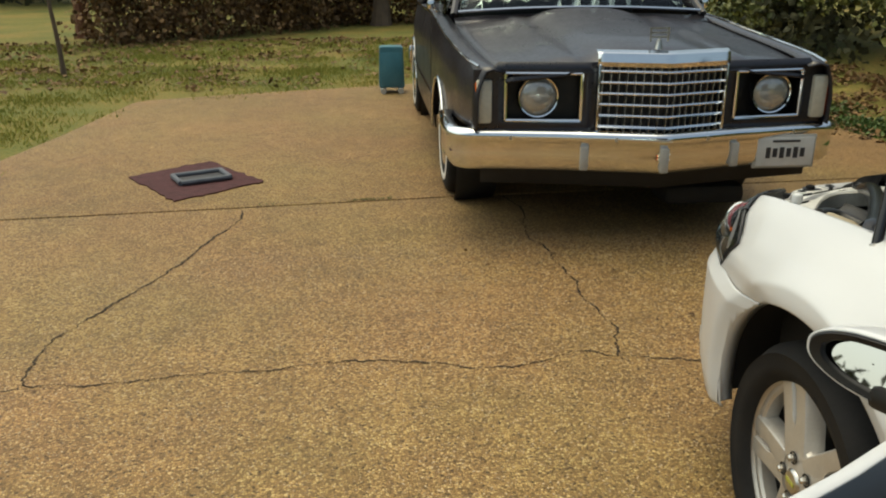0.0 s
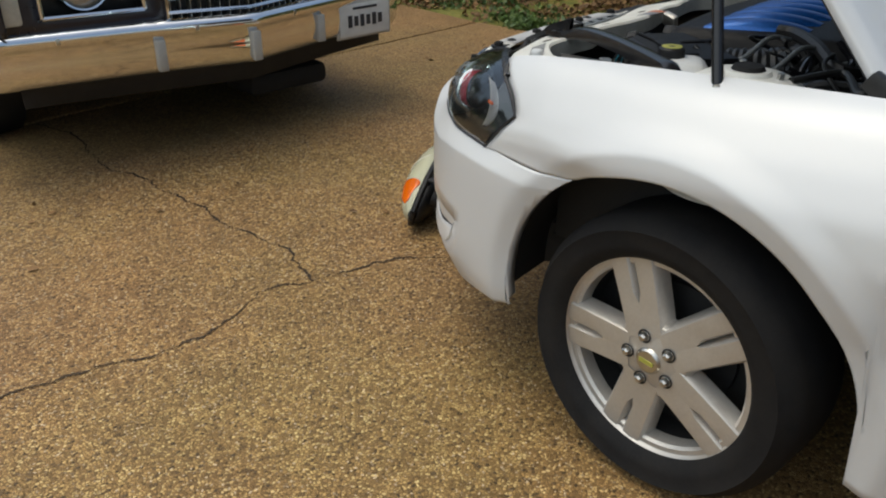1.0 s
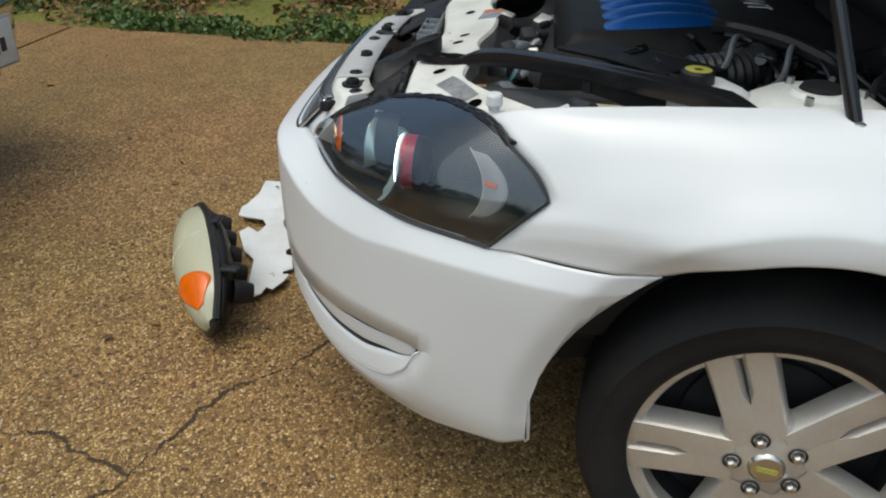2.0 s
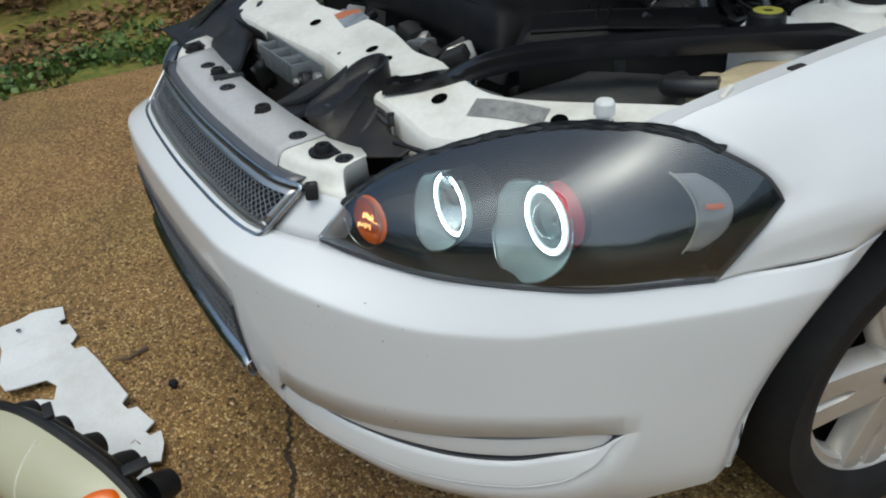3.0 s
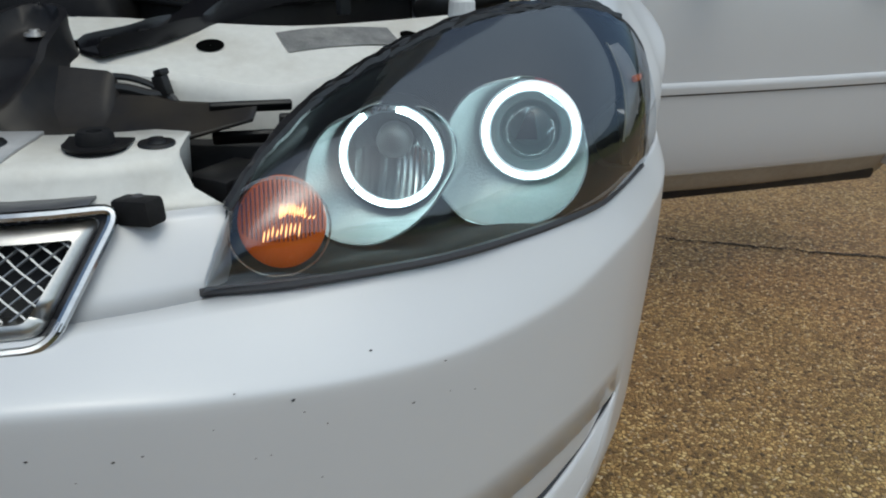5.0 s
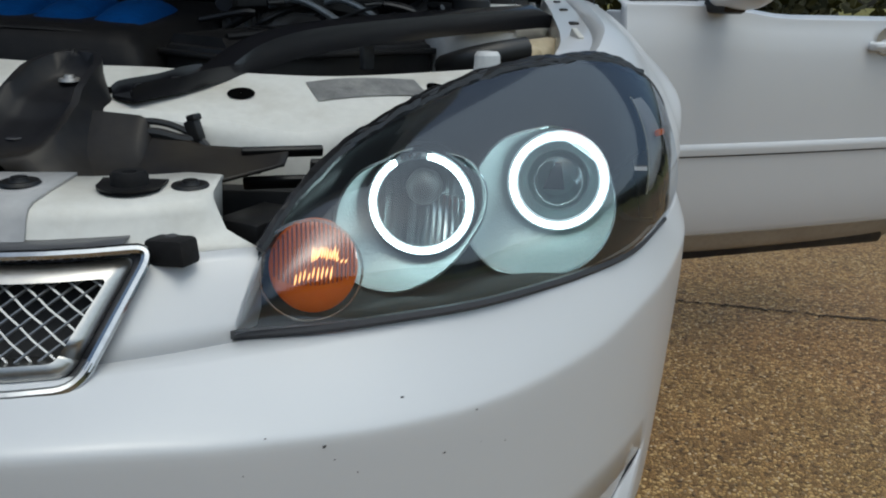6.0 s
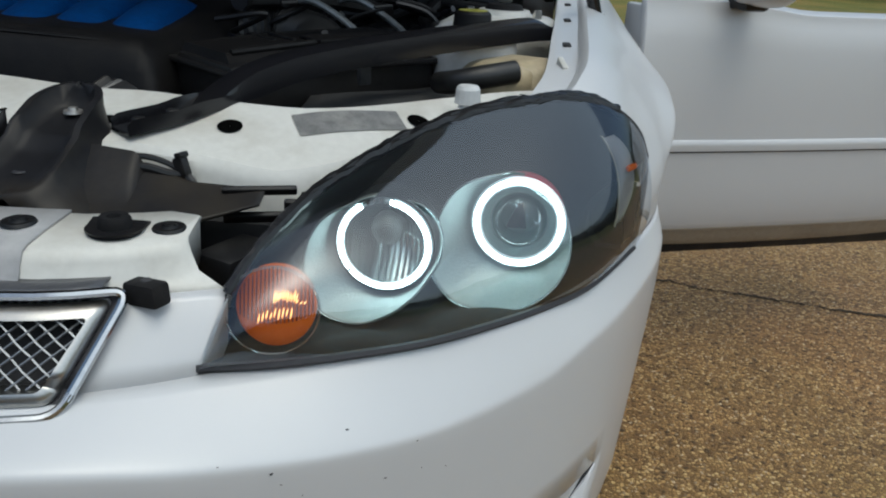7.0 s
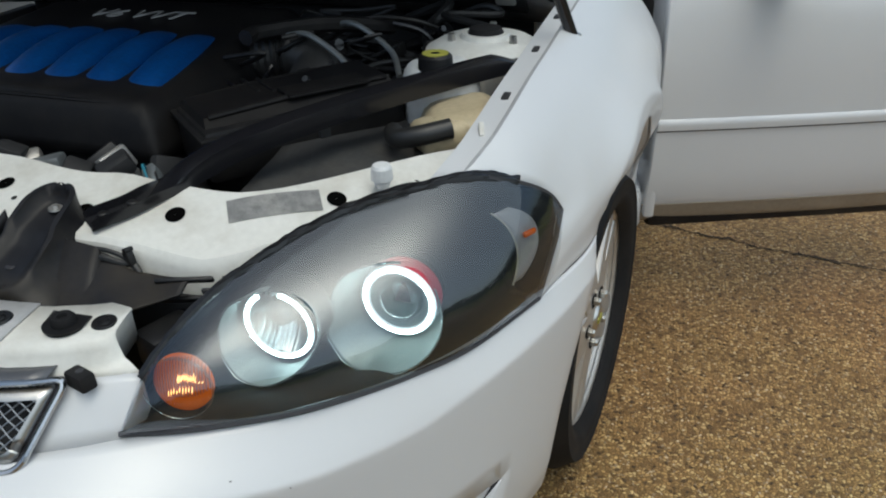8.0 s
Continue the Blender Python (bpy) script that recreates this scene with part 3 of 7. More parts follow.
def build_surroundings():
    rng = random.Random(9)
    # bank of shrubs beside the driveway
    cs, rs = [], []
    for k in range(150):
        y = rng.uniform(-5, 13)
        x = 4.35 + rng.uniform(0, 2.2)
        h = rng.uniform(0.2, 2.3)
        cs.append((x, y, lawn_height(x, y) + h))
        rs.append((rng.uniform(0.3, 0.55), rng.uniform(0.35, 0.7), rng.uniform(0.25, 0.5)))
    leaves("shrub_bank", cs, rs, 52000, 0.085, LEAF_GREEN, "yellow-green evergreen shrubs crowding the driveway edge", "shrubs", 11)
    # undergrowth behind the bank; the dark leaf colour carries its shade
    cs, rs = [], []
    for k in range(90):
        y = rng.uniform(-6, 14)
        x = 5.2 + rng.uniform(0, 2.5)
        cs.append((x, y, lawn_height(x, y) + rng.uniform(0.0, 2.6)))
        rs.append((0.6, 0.9, 0.6))
    leaves("thicket", cs, rs, 26000, 0.14, LEAF_DARK, "undergrowth behind the shrubs, shade put into its dark leaf colour", "undergrowth", 12)
    cs, rs = [], []
    for k in range(240):
        y = rng.uniform(-4, 12)
        x = (3.14 if y < 3.6 else 3.42) + abs(rng.gauss(0.16, 0.22))
        cs.append((x, y, lawn_height(x, y) + 0.05))
        rs.append((0.14, 0.18, 0.06))
    leaves("low_weeds", cs, rs, 24000, 0.04, LEAF_LOW, "fresh green weeds along the driveway edge", "weeds", 13)
    cs, rs = [], []
    for k in range(200):
        y = rng.uniform(-5, 12)
        x = 3.35 + rng.uniform(0, 1.9)
        cs.append((x, y, lawn_height(x, y) + 0.04))
        rs.append((0.25, 0.3, 0.05))
    leaves("leaf_litter", cs, rs, 26000, 0.055, LEAF_BROWN, "dry brown fallen leaves under the shrubs", "fallen leaves", 14, flat=0.35)
    # brown thicket across the lawn
    cs, rs = [], []
    for k in range(420):
        t = rng.random()
        x = -5.6 + 14 * t
        y = 15.2 + 4.5 * min(1, t * 2.2) + rng.uniform(0, 2.5)
        cs.append((x, y, lawn_height(x, y) + rng.uniform(0.0, 3.2)))
        rs.append((rng.uniform(0.5, 0.9), 0.7, rng.uniform(0.4, 0.7)))
    leaves("brown_hedge", cs, rs, 95000, 0.11, LEAF_BROWN, "bare brown thicket of winter brush beyond the lawn", "hedge", 15)
    cs, rs = [], []
    for k in range(260):
        x = rng.uniform(-50, 45)
        y = 29 + rng.uniform(0, 7) + 0.004 * x * x
        cs.append((x, y, lawn_height(x, min(y, 45)) + rng.uniform(0.0, 8)))
        rs.append((1.9, 1.6, 1.4))
    leaves("far_woods", cs, rs, 42000, 0.42, LEAF_DARK, "dark line of woods beyond the lawn", "woods", 16)
    # added woods out of view, to darken the horizon in reflections
    cs, rs = [], []
    for k in range(260):
        a = rng.uniform(2.4, 6.9)
        d = rng.uniform(26, 34)
        cs.append((d * math.cos(a), d * math.sin(a), rng.uniform(0.3, 3.5)))
        rs.append((1.9, 1.9, 1.2))
    leaves("unseen_woods", cs, rs, 26000, 0.5, LEAF_DARK, "unseen dark woods added round the property for reflections", "woods", 17)
    # grass blades on the lawn by the driveway
    cs, rs = [], []
    for k in range(900):
        x = rng.uniform(-11, 3.4)
        y = rng.uniform(4.2, 16)
        if (x > -4.45 + max(0, y - 5.6) * 0.2 and y < 8.75) or (y < 9.7 + 0.0 * x and x > -3.6 and y < 8.6 + (x + 3.6) * 0.24):
            continue
        cs.append((x, y, lawn_height(x, y) + 0.01))
        rs.append((0.35, 0.35, 0.005))
    leaves("lawn_grass", cs, rs, 90000, 0.05, BLADES, "short green and straw-coloured lawn grass", "grass", 18, upright=True)
    cs = [(rng.uniform(-10, 4), 16 - 6.5 * rng.random() ** 1.7, 0) for _ in range(420)]
    leaves("lawn_leaves", [(x, y, lawn_height(x, y) + 0.04) for x, y, _ in cs], [(0.35, 0.3, 0.02)] * len(cs), 8000, 0.075, LEAF_BROWN, "brown fallen leaves scattered on the lawn", "fallen leaves", 19, flat=0.2)
    leaves("joint_grass", [(-1.55 + 0.05 * k, 3.805, 0.004) for k in range(5)] + [(-2.15, 3.81, 0.004)], [(0.05, 0.010, 0.006)] * 6, 160, 0.017, LEAF_LOW, "tufts of green grass in the driveway joint", "grass", 23, upright=True)
    build_tree(-5.1, 11.2, 4.2, 0.035, BARK, "slender grey sapling with bare limbs on the lawn", 3, 120)
    build_tree(-6.1, 17.6, 7.0, 0.16, BARK_RED, "reddish-barked tree at the edge of the brush", 4, 500)
    build_tree(0.6, 19.5, 9.0, 0.2, BARK, "dark-trunked tree rising from the brown thicket", 6, 500)
    build_tree(-2.4, 20.5, 9.0, 0.22, BARK, "dark-trunked tree rising from the brown thicket", 8, 500)


# ---- the black sedan ----
def wheel_parts(parent, centre, r_tyre, r_rim, width, outward, swell=0.0, steer=0.0):
    """One wheel under its car. outward: -1 or 1 along x."""
    hub = new("wheel", None)
    hub.empty_display_size = 0.1
    hub.parent = parent
    hub.matrix_basis = Matrix.Translation(centre) @ pose(0, 0, 0, 0, 0, steer) @ pose(0, 0, 0, 0, 90 * outward, 0)
    w = width / 2
    prof = [(r_rim - 0.012, -w + 0.02), (r_rim + 0.004, -w), (r_rim + 0.3 * (r_tyre - r_rim), -w - 0.006), (r_rim + 0.66 * (r_tyre - r_rim), -w - 0.008), (r_tyre - 0.02, -w + 0.008), (r_tyre - 0.004, -w + 0.03), (r_tyre, -w + 0.06)]
    prof += [(r_tyre, w - 0.06), (r_tyre - 0.004, w - 0.03), (r_tyre - 0.02, w - 0.008), (r_rim + 0.66 * (r_tyre - r_rim), w + 0.008), (r_rim + 0.62 * (r_tyre - r_rim), w + 0.006), (r_rim + 0.3 * (r_tyre - r_rim), w + 0.006), (r_rim + 0.004, w), (r_rim - 0.012, w - 0.02)]
    prof = [(r, z + swell if z > 0 else z) for r, z in prof]
    part("tyre", lathe(prof, 72), RUBBER, hub, sharp=50)
    return hub, w


def build_black_sedan():
    car = thing("black_sedan", "worn black vintage sedan with a chrome grille, parked nose-out", "car", (-0.012, 2.465, 0), -6.0)
    H = 1.085
    wheel_v, wheel_r = (1.42, 4.72), 0.375
    half = curve([0.15, 0.5, 1.5, 3.0, 4.5, 5.8], [0.99, 1.05, H, H, 1.06, 0.98])
    belt = curve([0.15, 0.35, 1.2, 2.4, 3.6, 4.8, 5.8], [0.985, 1.005, 1.07, 1.16, 1.16, 1.12, 1.05])

    def side(sign):
        rows = []
        vs = np.concatenate([np.linspace(0.15, 0.9, 9), np.linspace(0.94, 1.9, 25), np.linspace(2.0, 4.15, 16), np.linspace(4.22, 5.2, 25), np.linspace(5.3, 5.8, 6)])
        for v in vs:
            low = 0.36 if v > 0.8 else 0.672
            for c in wheel_v:
                if abs(v - c) < 0.47:
                    low = max(low, 0.36 + math.sqrt(0.47**2 - (v - c) ** 2) * 0.93)
            top, w = belt(v), half(v)
            row = []
            for k in range(13):
                t = k / 12
                z = low + (top - low) * t
                inn = 0.045 * max(0, (z - 0.80) / (top - 0.80)) ** 2 + 0.03 * max(0, (0.6 - z) / 0.3) ** 2
                row.append(Vector((sign * (w - inn), v, z)))
            row.append(Vector((sign * (w - 0.085), v, top + 0.012)))
            row.append(Vector((sign * (w - 0.15), v, top - 0.004 + 0.004 * min(1, v))))
            rows.append(row)
        return grid(rows)

    for sign in (-1, 1):
        part("fender", side(sign), BLACK_PAINT, car, solid=0.01, sharp=50)
    # long hood with a raised centre
    rows = []
    for v in np.linspace(0.10, 1.78, 22):
        w = half(max(v, 0.15)) - 0.155
        row = []
        for k in range(33):
            s = -1 + 2 * k / 32
            nose = 0.05 * (1 - abs(s)) * max(0, 1 - v / 0.5) + (0.09 * abs(s) ** 1.5 if v < 0.2 else 0.09 * abs(s) ** 1.5 * max(0, 1 - (v - 0.1) / 0.9))
            z = belt(max(v, 0.15)) - 0.004 + 0.055 * (1 - s * s) + 0.05 * max(0, 1 - (abs(s) / 0.42) ** 4) * min(1, 0.45 + v)
            z += 0.014 * math.exp(-((abs(s) - 0.55) / 0.05) ** 2)
            row.append(Vector((s * w, v + nose - 0.03, z - 0.05 * max(0, 1 - (v - 0.1) / 0.12))))
        rows.append(row)
    part("hood", grid(rows), BLACK_PAINT, car, solid=0.012, sharp=60)
    # the face behind the lamps, in two halves beside the grille
    for sign in (-1, 1):
        def face(x, z):
            return Vector((sign * x, 0.10 + 0.12 * (x / 1.0) ** 1.6 + 0.02 * (z - 0.65), z))
        cols = [0.345, 0.40, 0.43, 0.83, 0.87, 0.905, 0.985, 1.0]
        zs = [0.64, 0.70, 0.72, 0.97, 0.985, 1.03]
        hole = lambda i, j: not ((i == 2 and j == 2))
        part("front_panel", grid([[face(x, z if not (z > 1 and x > 0.9) else 0.99) for x in cols] for z in zs], hole), BLACK_PAINT, car, solid=0.01, sharp=30)
        back = [face(x, z) + Vector((0, 0.09, 0)) for x, z in ((0.42, 0.71), (0.84, 0.71), (0.84, 0.98), (0.42, 0.98))]
        front = [face(x, z) for x, z in ((0.43, 0.72), (0.83, 0.72), (0.83, 0.97), (0.43, 0.97))]
        bm = bmesh.new()
        b4, f4 = [bm.verts.new(p) for p in back], [bm.verts.new(p) for p in front]
        bm.faces.new(b4)
        for k in range(4):
            bm.faces.new((b4[k], b4[(k + 1) % 4], f4[(k + 1) % 4], f4[k]))
        lamp = part("headlight_recess", bm, BLACK_PLASTIC, car, "black headlight recess", sharp=20)
        rim = None
        for a, b in ((0, 1), (1, 2), (2, 3), (3, 0)):
            rim = tube([front[a] + Vector((0, -0.008, 0)), front[b] + Vector((0, -0.008, 0))], 0.009, 6, rim)
        part("bezel", rim, CHROME, lamp, "bright chrome bezel")
        c = face(0.655, 0.845)
        prof = [(0.0, 0.030), (0.05, 0.026), (0.08, 0.016), (0.098, 0.0), (0.104, -0.004), (0.108, -0.02), (0.1, -0.06)]
        part("sealed_beam", lathe(prof, 32, frame_of(c + Vector((0, 0.015, 0)), (0, -1, 0))), LAMP_GLASS, lamp, "round sealed-beam headlight")
        part("lamp_ring", lathe([(0.102, 0.012), (0.109, 0.016), (0.114, 0.008), (0.114, -0.03)], 32, frame_of(c + Vector((0, 0.013, 0)), (0, -1, 0))), CHROME, lamp)
        p = face(0.945, 0.82)
        part("turn_lamp", box(0.085, 0.07, 0.235, p + Vector((0, 0.0, 0)), 0.014), LAMP_WHITE, car, "tall frosted turn lamp")
        part("turn_lamp_side", box(0.006, 0.060, 0.20, p + Vector((sign * 0.044, 0.01, 0)), 0.002), AMBER, car, "amber edge of the turn lamp")
        part("fender_crest_trim", tube([(sign * (half(v) - 0.03), v, belt(v) + 0.012) for v in np.linspace(0.22, 5.0, 26)], 0.008, 6), CHROME, car)
        for c_v, nm in zip(wheel_v, ("front", "rear")):
            arc = [(sign * (half(c_v) + 0.004), c_v - 0.47 * math.cos(a), 0.36 + 0.47 * 0.93 * math.sin(a)) for a in np.linspace(0.02, math.pi - 0.02, 28)]
            part("arch_trim", tube(arc, 0.010, 6), CHROME, car)
            hub, w = wheel_parts(car, (sign * (H - 0.14), c_v, wheel_r - 0.005), wheel_r, 0.19, 0.2, sign)
            part("whitewall", lathe([(0.245, w + 0.0062), (0.25, w + 0.0095), (0.285, w + 0.0105), (0.29, w + 0.0082)], 48), WHITEWALL, hub, "white sidewall stripe")
            part("hubcap", lathe([(0.19, w - 0.012), (0.178, w + 0.004), (0.15, w - 0.004), (0.11, w + 0.012), (0.06, w + 0.02), (0.0, w + 0.022)], 40), CHROME, hub)
            bm = lathe([(0.43, -0.16), (0.47, 0.10), (0.465, 0.12)], 30, Matrix.Translation((sign * (H - 0.2), c_v, 0.37)) @ pose(0, 0, 0, 0, 90 * sign, 0))
            part("wheel_well", bm, DARK, car)
    # grille: header, side bars, crossbars and uprights on a shallow v
    def gv(x):
        return -0.01 + 0.11 * abs(x) / 0.345
    grille = part("grille_back", grid([[Vector((x, gv(x) + 0.06, z)) for x in np.linspace(-0.345, 0.345, 9)] for z in (0.66, 1.0)]), DARK, car, "dark recess behind the grille")
    prof = [(0.02, 0.0), (-0.012, 0.006), (-0.022, 0.03), (-0.008, 0.075), (0.03, 0.09)]
    part("grille_header", grid([[Vector((x, gv(x) + a, 1.005 + b)) for x in np.linspace(-0.36, 0.36, 25)] for a, b in prof]), CHROME, grille, "bright chrome grille header", solid=0.006)
    for k in range(6):
        z = 0.695 + 0.058 * k
        part("crossbar", tube([(x, gv(x) + 0.004, z) for x in np.linspace(-0.34, 0.34, 13)], 0.0075, 6, flat=1.0), CHROME, grille)
    for k in range(-8, 9):
        x = 0.0405 * k
        part("upright", box(0.004, 0.03, 0.35, (x, gv(x) + 0.025, 0.835)), BRUSHED, grille)
    for s in (-1, 1):
        part("grille_side", box(0.014, 0.05, 0.37, (s * 0.348, 0.105, 0.835), 0.004), CHROME, grille)
    part("hood_emblem", join(join(box(0.11, 0.008, 0.008, (0, 0.20, 1.195)), box(0.11, 0.008, 0.008, (0, 0.20, 1.172))), join(join(box(0.09, 0.008, 0.008, (0, 0.20, 1.149)), box(0.008, 0.008, 0.075, (0.048, 0.20, 1.163))), join(box(0.008, 0.008, 0.075, (-0.048, 0.20, 1.163)), lathe([(0.0, 0.06), (0.012, 0.05), (0.022, 0.0)], 12, Matrix.Translation((0, 0.20, 1.085)))))), BRUSHED, car, "upright chrome hood ornament")
    # chrome bumper
    def bv(x):
        x = abs(x)
        return -0.03 + (0.13 * (x / 0.5) if x < 0.5 else 0.13 + 0.10 * (x - 0.5) / 0.5)
    path = [(x, bv(x)) for x in np.linspace(-1.035, 1.035, 41)]
    ends = [(1.085, 0.24), (1.12, 0.295), (1.133, 0.40), (1.133, 0.62), (1.12, 0.86)]
    path = [(-x, y) for x, y in reversed(ends)] + path + ends
    prof = [(-0.075, 0.665), (-0.02, 0.668), (0.006, 0.655), (0.014, 0.632), (0.0, 0.608), (-0.008, 0.595), (-0.006, 0.54), (-0.012, 0.475), (-0.028, 0.45), (-0.07, 0.44)]
    rows = []
    for out, z in prof:
        row = []
        for i, (x, y) in enumerate(path):
            a, b = path[max(i - 1, 0)], path[min(i + 1, len(path) - 1)]
            d = Vector((b[0] - a[0], b[1] - a[1], 0)).normalized()
            row.append(Vector((x, y, z)) + Vector((d.y, -d.x, 0)) * out)
        rows.append(row)
    bumper = part("bumper", grid(rows), CHROME, car, "chrome bumper with a stepped upper edge", solid=0.005, sharp=50)
    for x in (-0.41, 0.0, 0.44):
        part("bumper_guard", box(0.045, 0.03, 0.135, (x, bv(x) - 0.002, 0.525), 0.008), GUARD, bumper, "grey rubber bumper guard")
    for x in (-0.8, -0.25, 0.25, 0.8):
        part("bolt", lathe([(0, 0.008), (0.012, 0.005), (0.014, 0)], 10, frame_of((x, bv(x) - 0.012, 0.632), (0, -1, 0))), BRUSHED, bumper)
    lp = part("license_plate", box(0.33, 0.006, 0.165, (0.755, bv(0.755) - 0.03, 0.525), 0.012, segs=3), PLATE_WHITE, car, "white license plate with dark bars")
    rnd = random.Random(2)
    for k in range(6):
        part("plate_bar", box(0.026, 0.003, 0.062 - 0.012 * (k % 2), (0.655 + 0.04 * k, bv(0.755) - 0.0345, 0.52)), INK, lp)
    part("plate_bar", box(0.16, 0.003, 0.012, (0.755, bv(0.755) - 0.0345, 0.585)), INK, lp)
    part("plate_bracket", box(0.36, 0.012, 0.19, (0.755, bv(0.755) - 0.018, 0.525), 0.004), GUARD, lp)
    # lower valance, floor pan, chassis bits
    part("valance", grid([[Vector((x, bv(x) + 0.07, z)) for x in np.linspace(-0.95, 0.95, 15)] for z in (0.66, 0.36)]), DARK, car, solid=0.01)
    part("underbody", box(1.5, 5.1, 0.12, (0, 3.1, 0.36), 0.03), DARK, car)
    part("exhaust_pan", box(0.5, 0.3, 0.12, (0.45, 0.55, 0.20), 0.04), DARK, car, "low black steering pan")
    # cabin
    def hoop(v, w, z):
        return [Vector((s * w, v, z)) for s in np.linspace(-1, 1, 9)]
    part("cowl", grid([hoop(1.70, 0.93, 1.115), [Vector((s * 0.93, 1.84, 1.16 + 0.03 * (1 - s * s))) for s in np.linspace(-1, 1, 9)]]), BLACK_PAINT, car, solid=0.01)
    part("windshield_trim", tube([(s * 0.90, 1.80 + 0.05 * s * s, 1.20 + 0.03 * (1 - s * s)) for s in np.linspace(-1, 1, 17)], 0.012, 6), CHROME, car)
    part("windshield", grid([[Vector((s * (0.88 - 0.14 * t), 1.82 + 0.06 * s * s + 0.68 * t, 1.20 + 0.03 * (1 - s * s) + 0.47 * t)) for s in np.linspace(-1, 1, 13)] for t in np.linspace(0, 1, 5)]), GLASS, car, "clear curved windshield", solid=0.005)
    part("roof", grid([[Vector((s * 0.74, v, 1.67 + 0.05 * (1 - s * s) - 0.05 * abs((v - 3.2) / 0.9) ** 3)) for s in np.linspace(-1, 1, 13)] for v in np.linspace(2.48, 4.05, 9)]), BLACK_PAINT, car, solid=0.02)
    part("rear_window", grid([[Vector((s * (0.74 + 0.12 * t), 4.05 + 0.6 * t, 1.62 - 0.45 * t)) for s in np.linspace(-1, 1, 9)] for t in (0, 0.5, 1)]), GLASS, car, solid=0.005)
    for s in (-1, 1):
        part("side_window", grid([[Vector((s * (0.98 - 0.24 * t), 1.95 + 0.62 * t + (2.3 - 0.9 * t) * u, 1.16 + 0.47 * t)) for u in np.linspace(0, 1, 7)] for t in (0, 0.5, 1)]), GLASS, car, solid=0.005)
        part("pillar", tube([(s * 0.93, 1.86, 1.17), (s * 0.76, 2.50, 1.66)], 0.03, 8), BLACK_PAINT, car)
        part("rear_pillar", grid([[Vector((s * (0.98 - 0.24 * t), 4.05 - 0.15 * t + (0.75 - 0.5 * t) * u, 1.15 + 0.48 * t)) for u in (0, 1)] for t in (0, 1)]), BLACK_PAINT, car, solid=0.03)
        part("door_mirror", join(box(0.06, 0.08, 0.07, (s * 1.07, 2.2, 1.235), 0.02), tube([(s * 1.0, 2.2, 1.17), (s * 1.06, 2.2, 1.22)], 0.012, 6)), CHROME, car)
        part("side_moulding", tube([(s * (half(v) + 0.004), v, 0.62) for v in np.linspace(1.95, 4.2, 12)], 0.008, 6), CHROME, car)
    part("trunk_lid", grid([[Vector((s * 0.90, v, belt(v) + 0.03 * (1 - s * s))) for s in np.linspace(-1, 1, 9)] for v in np.linspace(4.55, 5.75, 8)]), BLACK_PAINT, car, solid=0.012)
    part("tail_panel", box(1.9, 0.06, 0.6, (0, 5.78, 0.75), 0.02), BLACK_PAINT, car)
    part("rear_bumper", box(2.1, 0.1, 0.17, (0, 5.87, 0.52), 0.03), CHROME, car)
    part("front_seat", box(1.5, 0.35, 0.55, (0, 3.0, 0.95), 0.08, pose(0, 0, 0, -12)), DARK, car)
    part("door_seam", box(0.004, 0.008, 0.7, (-H - 0.001, 2.02, 0.8)), DARK, car)


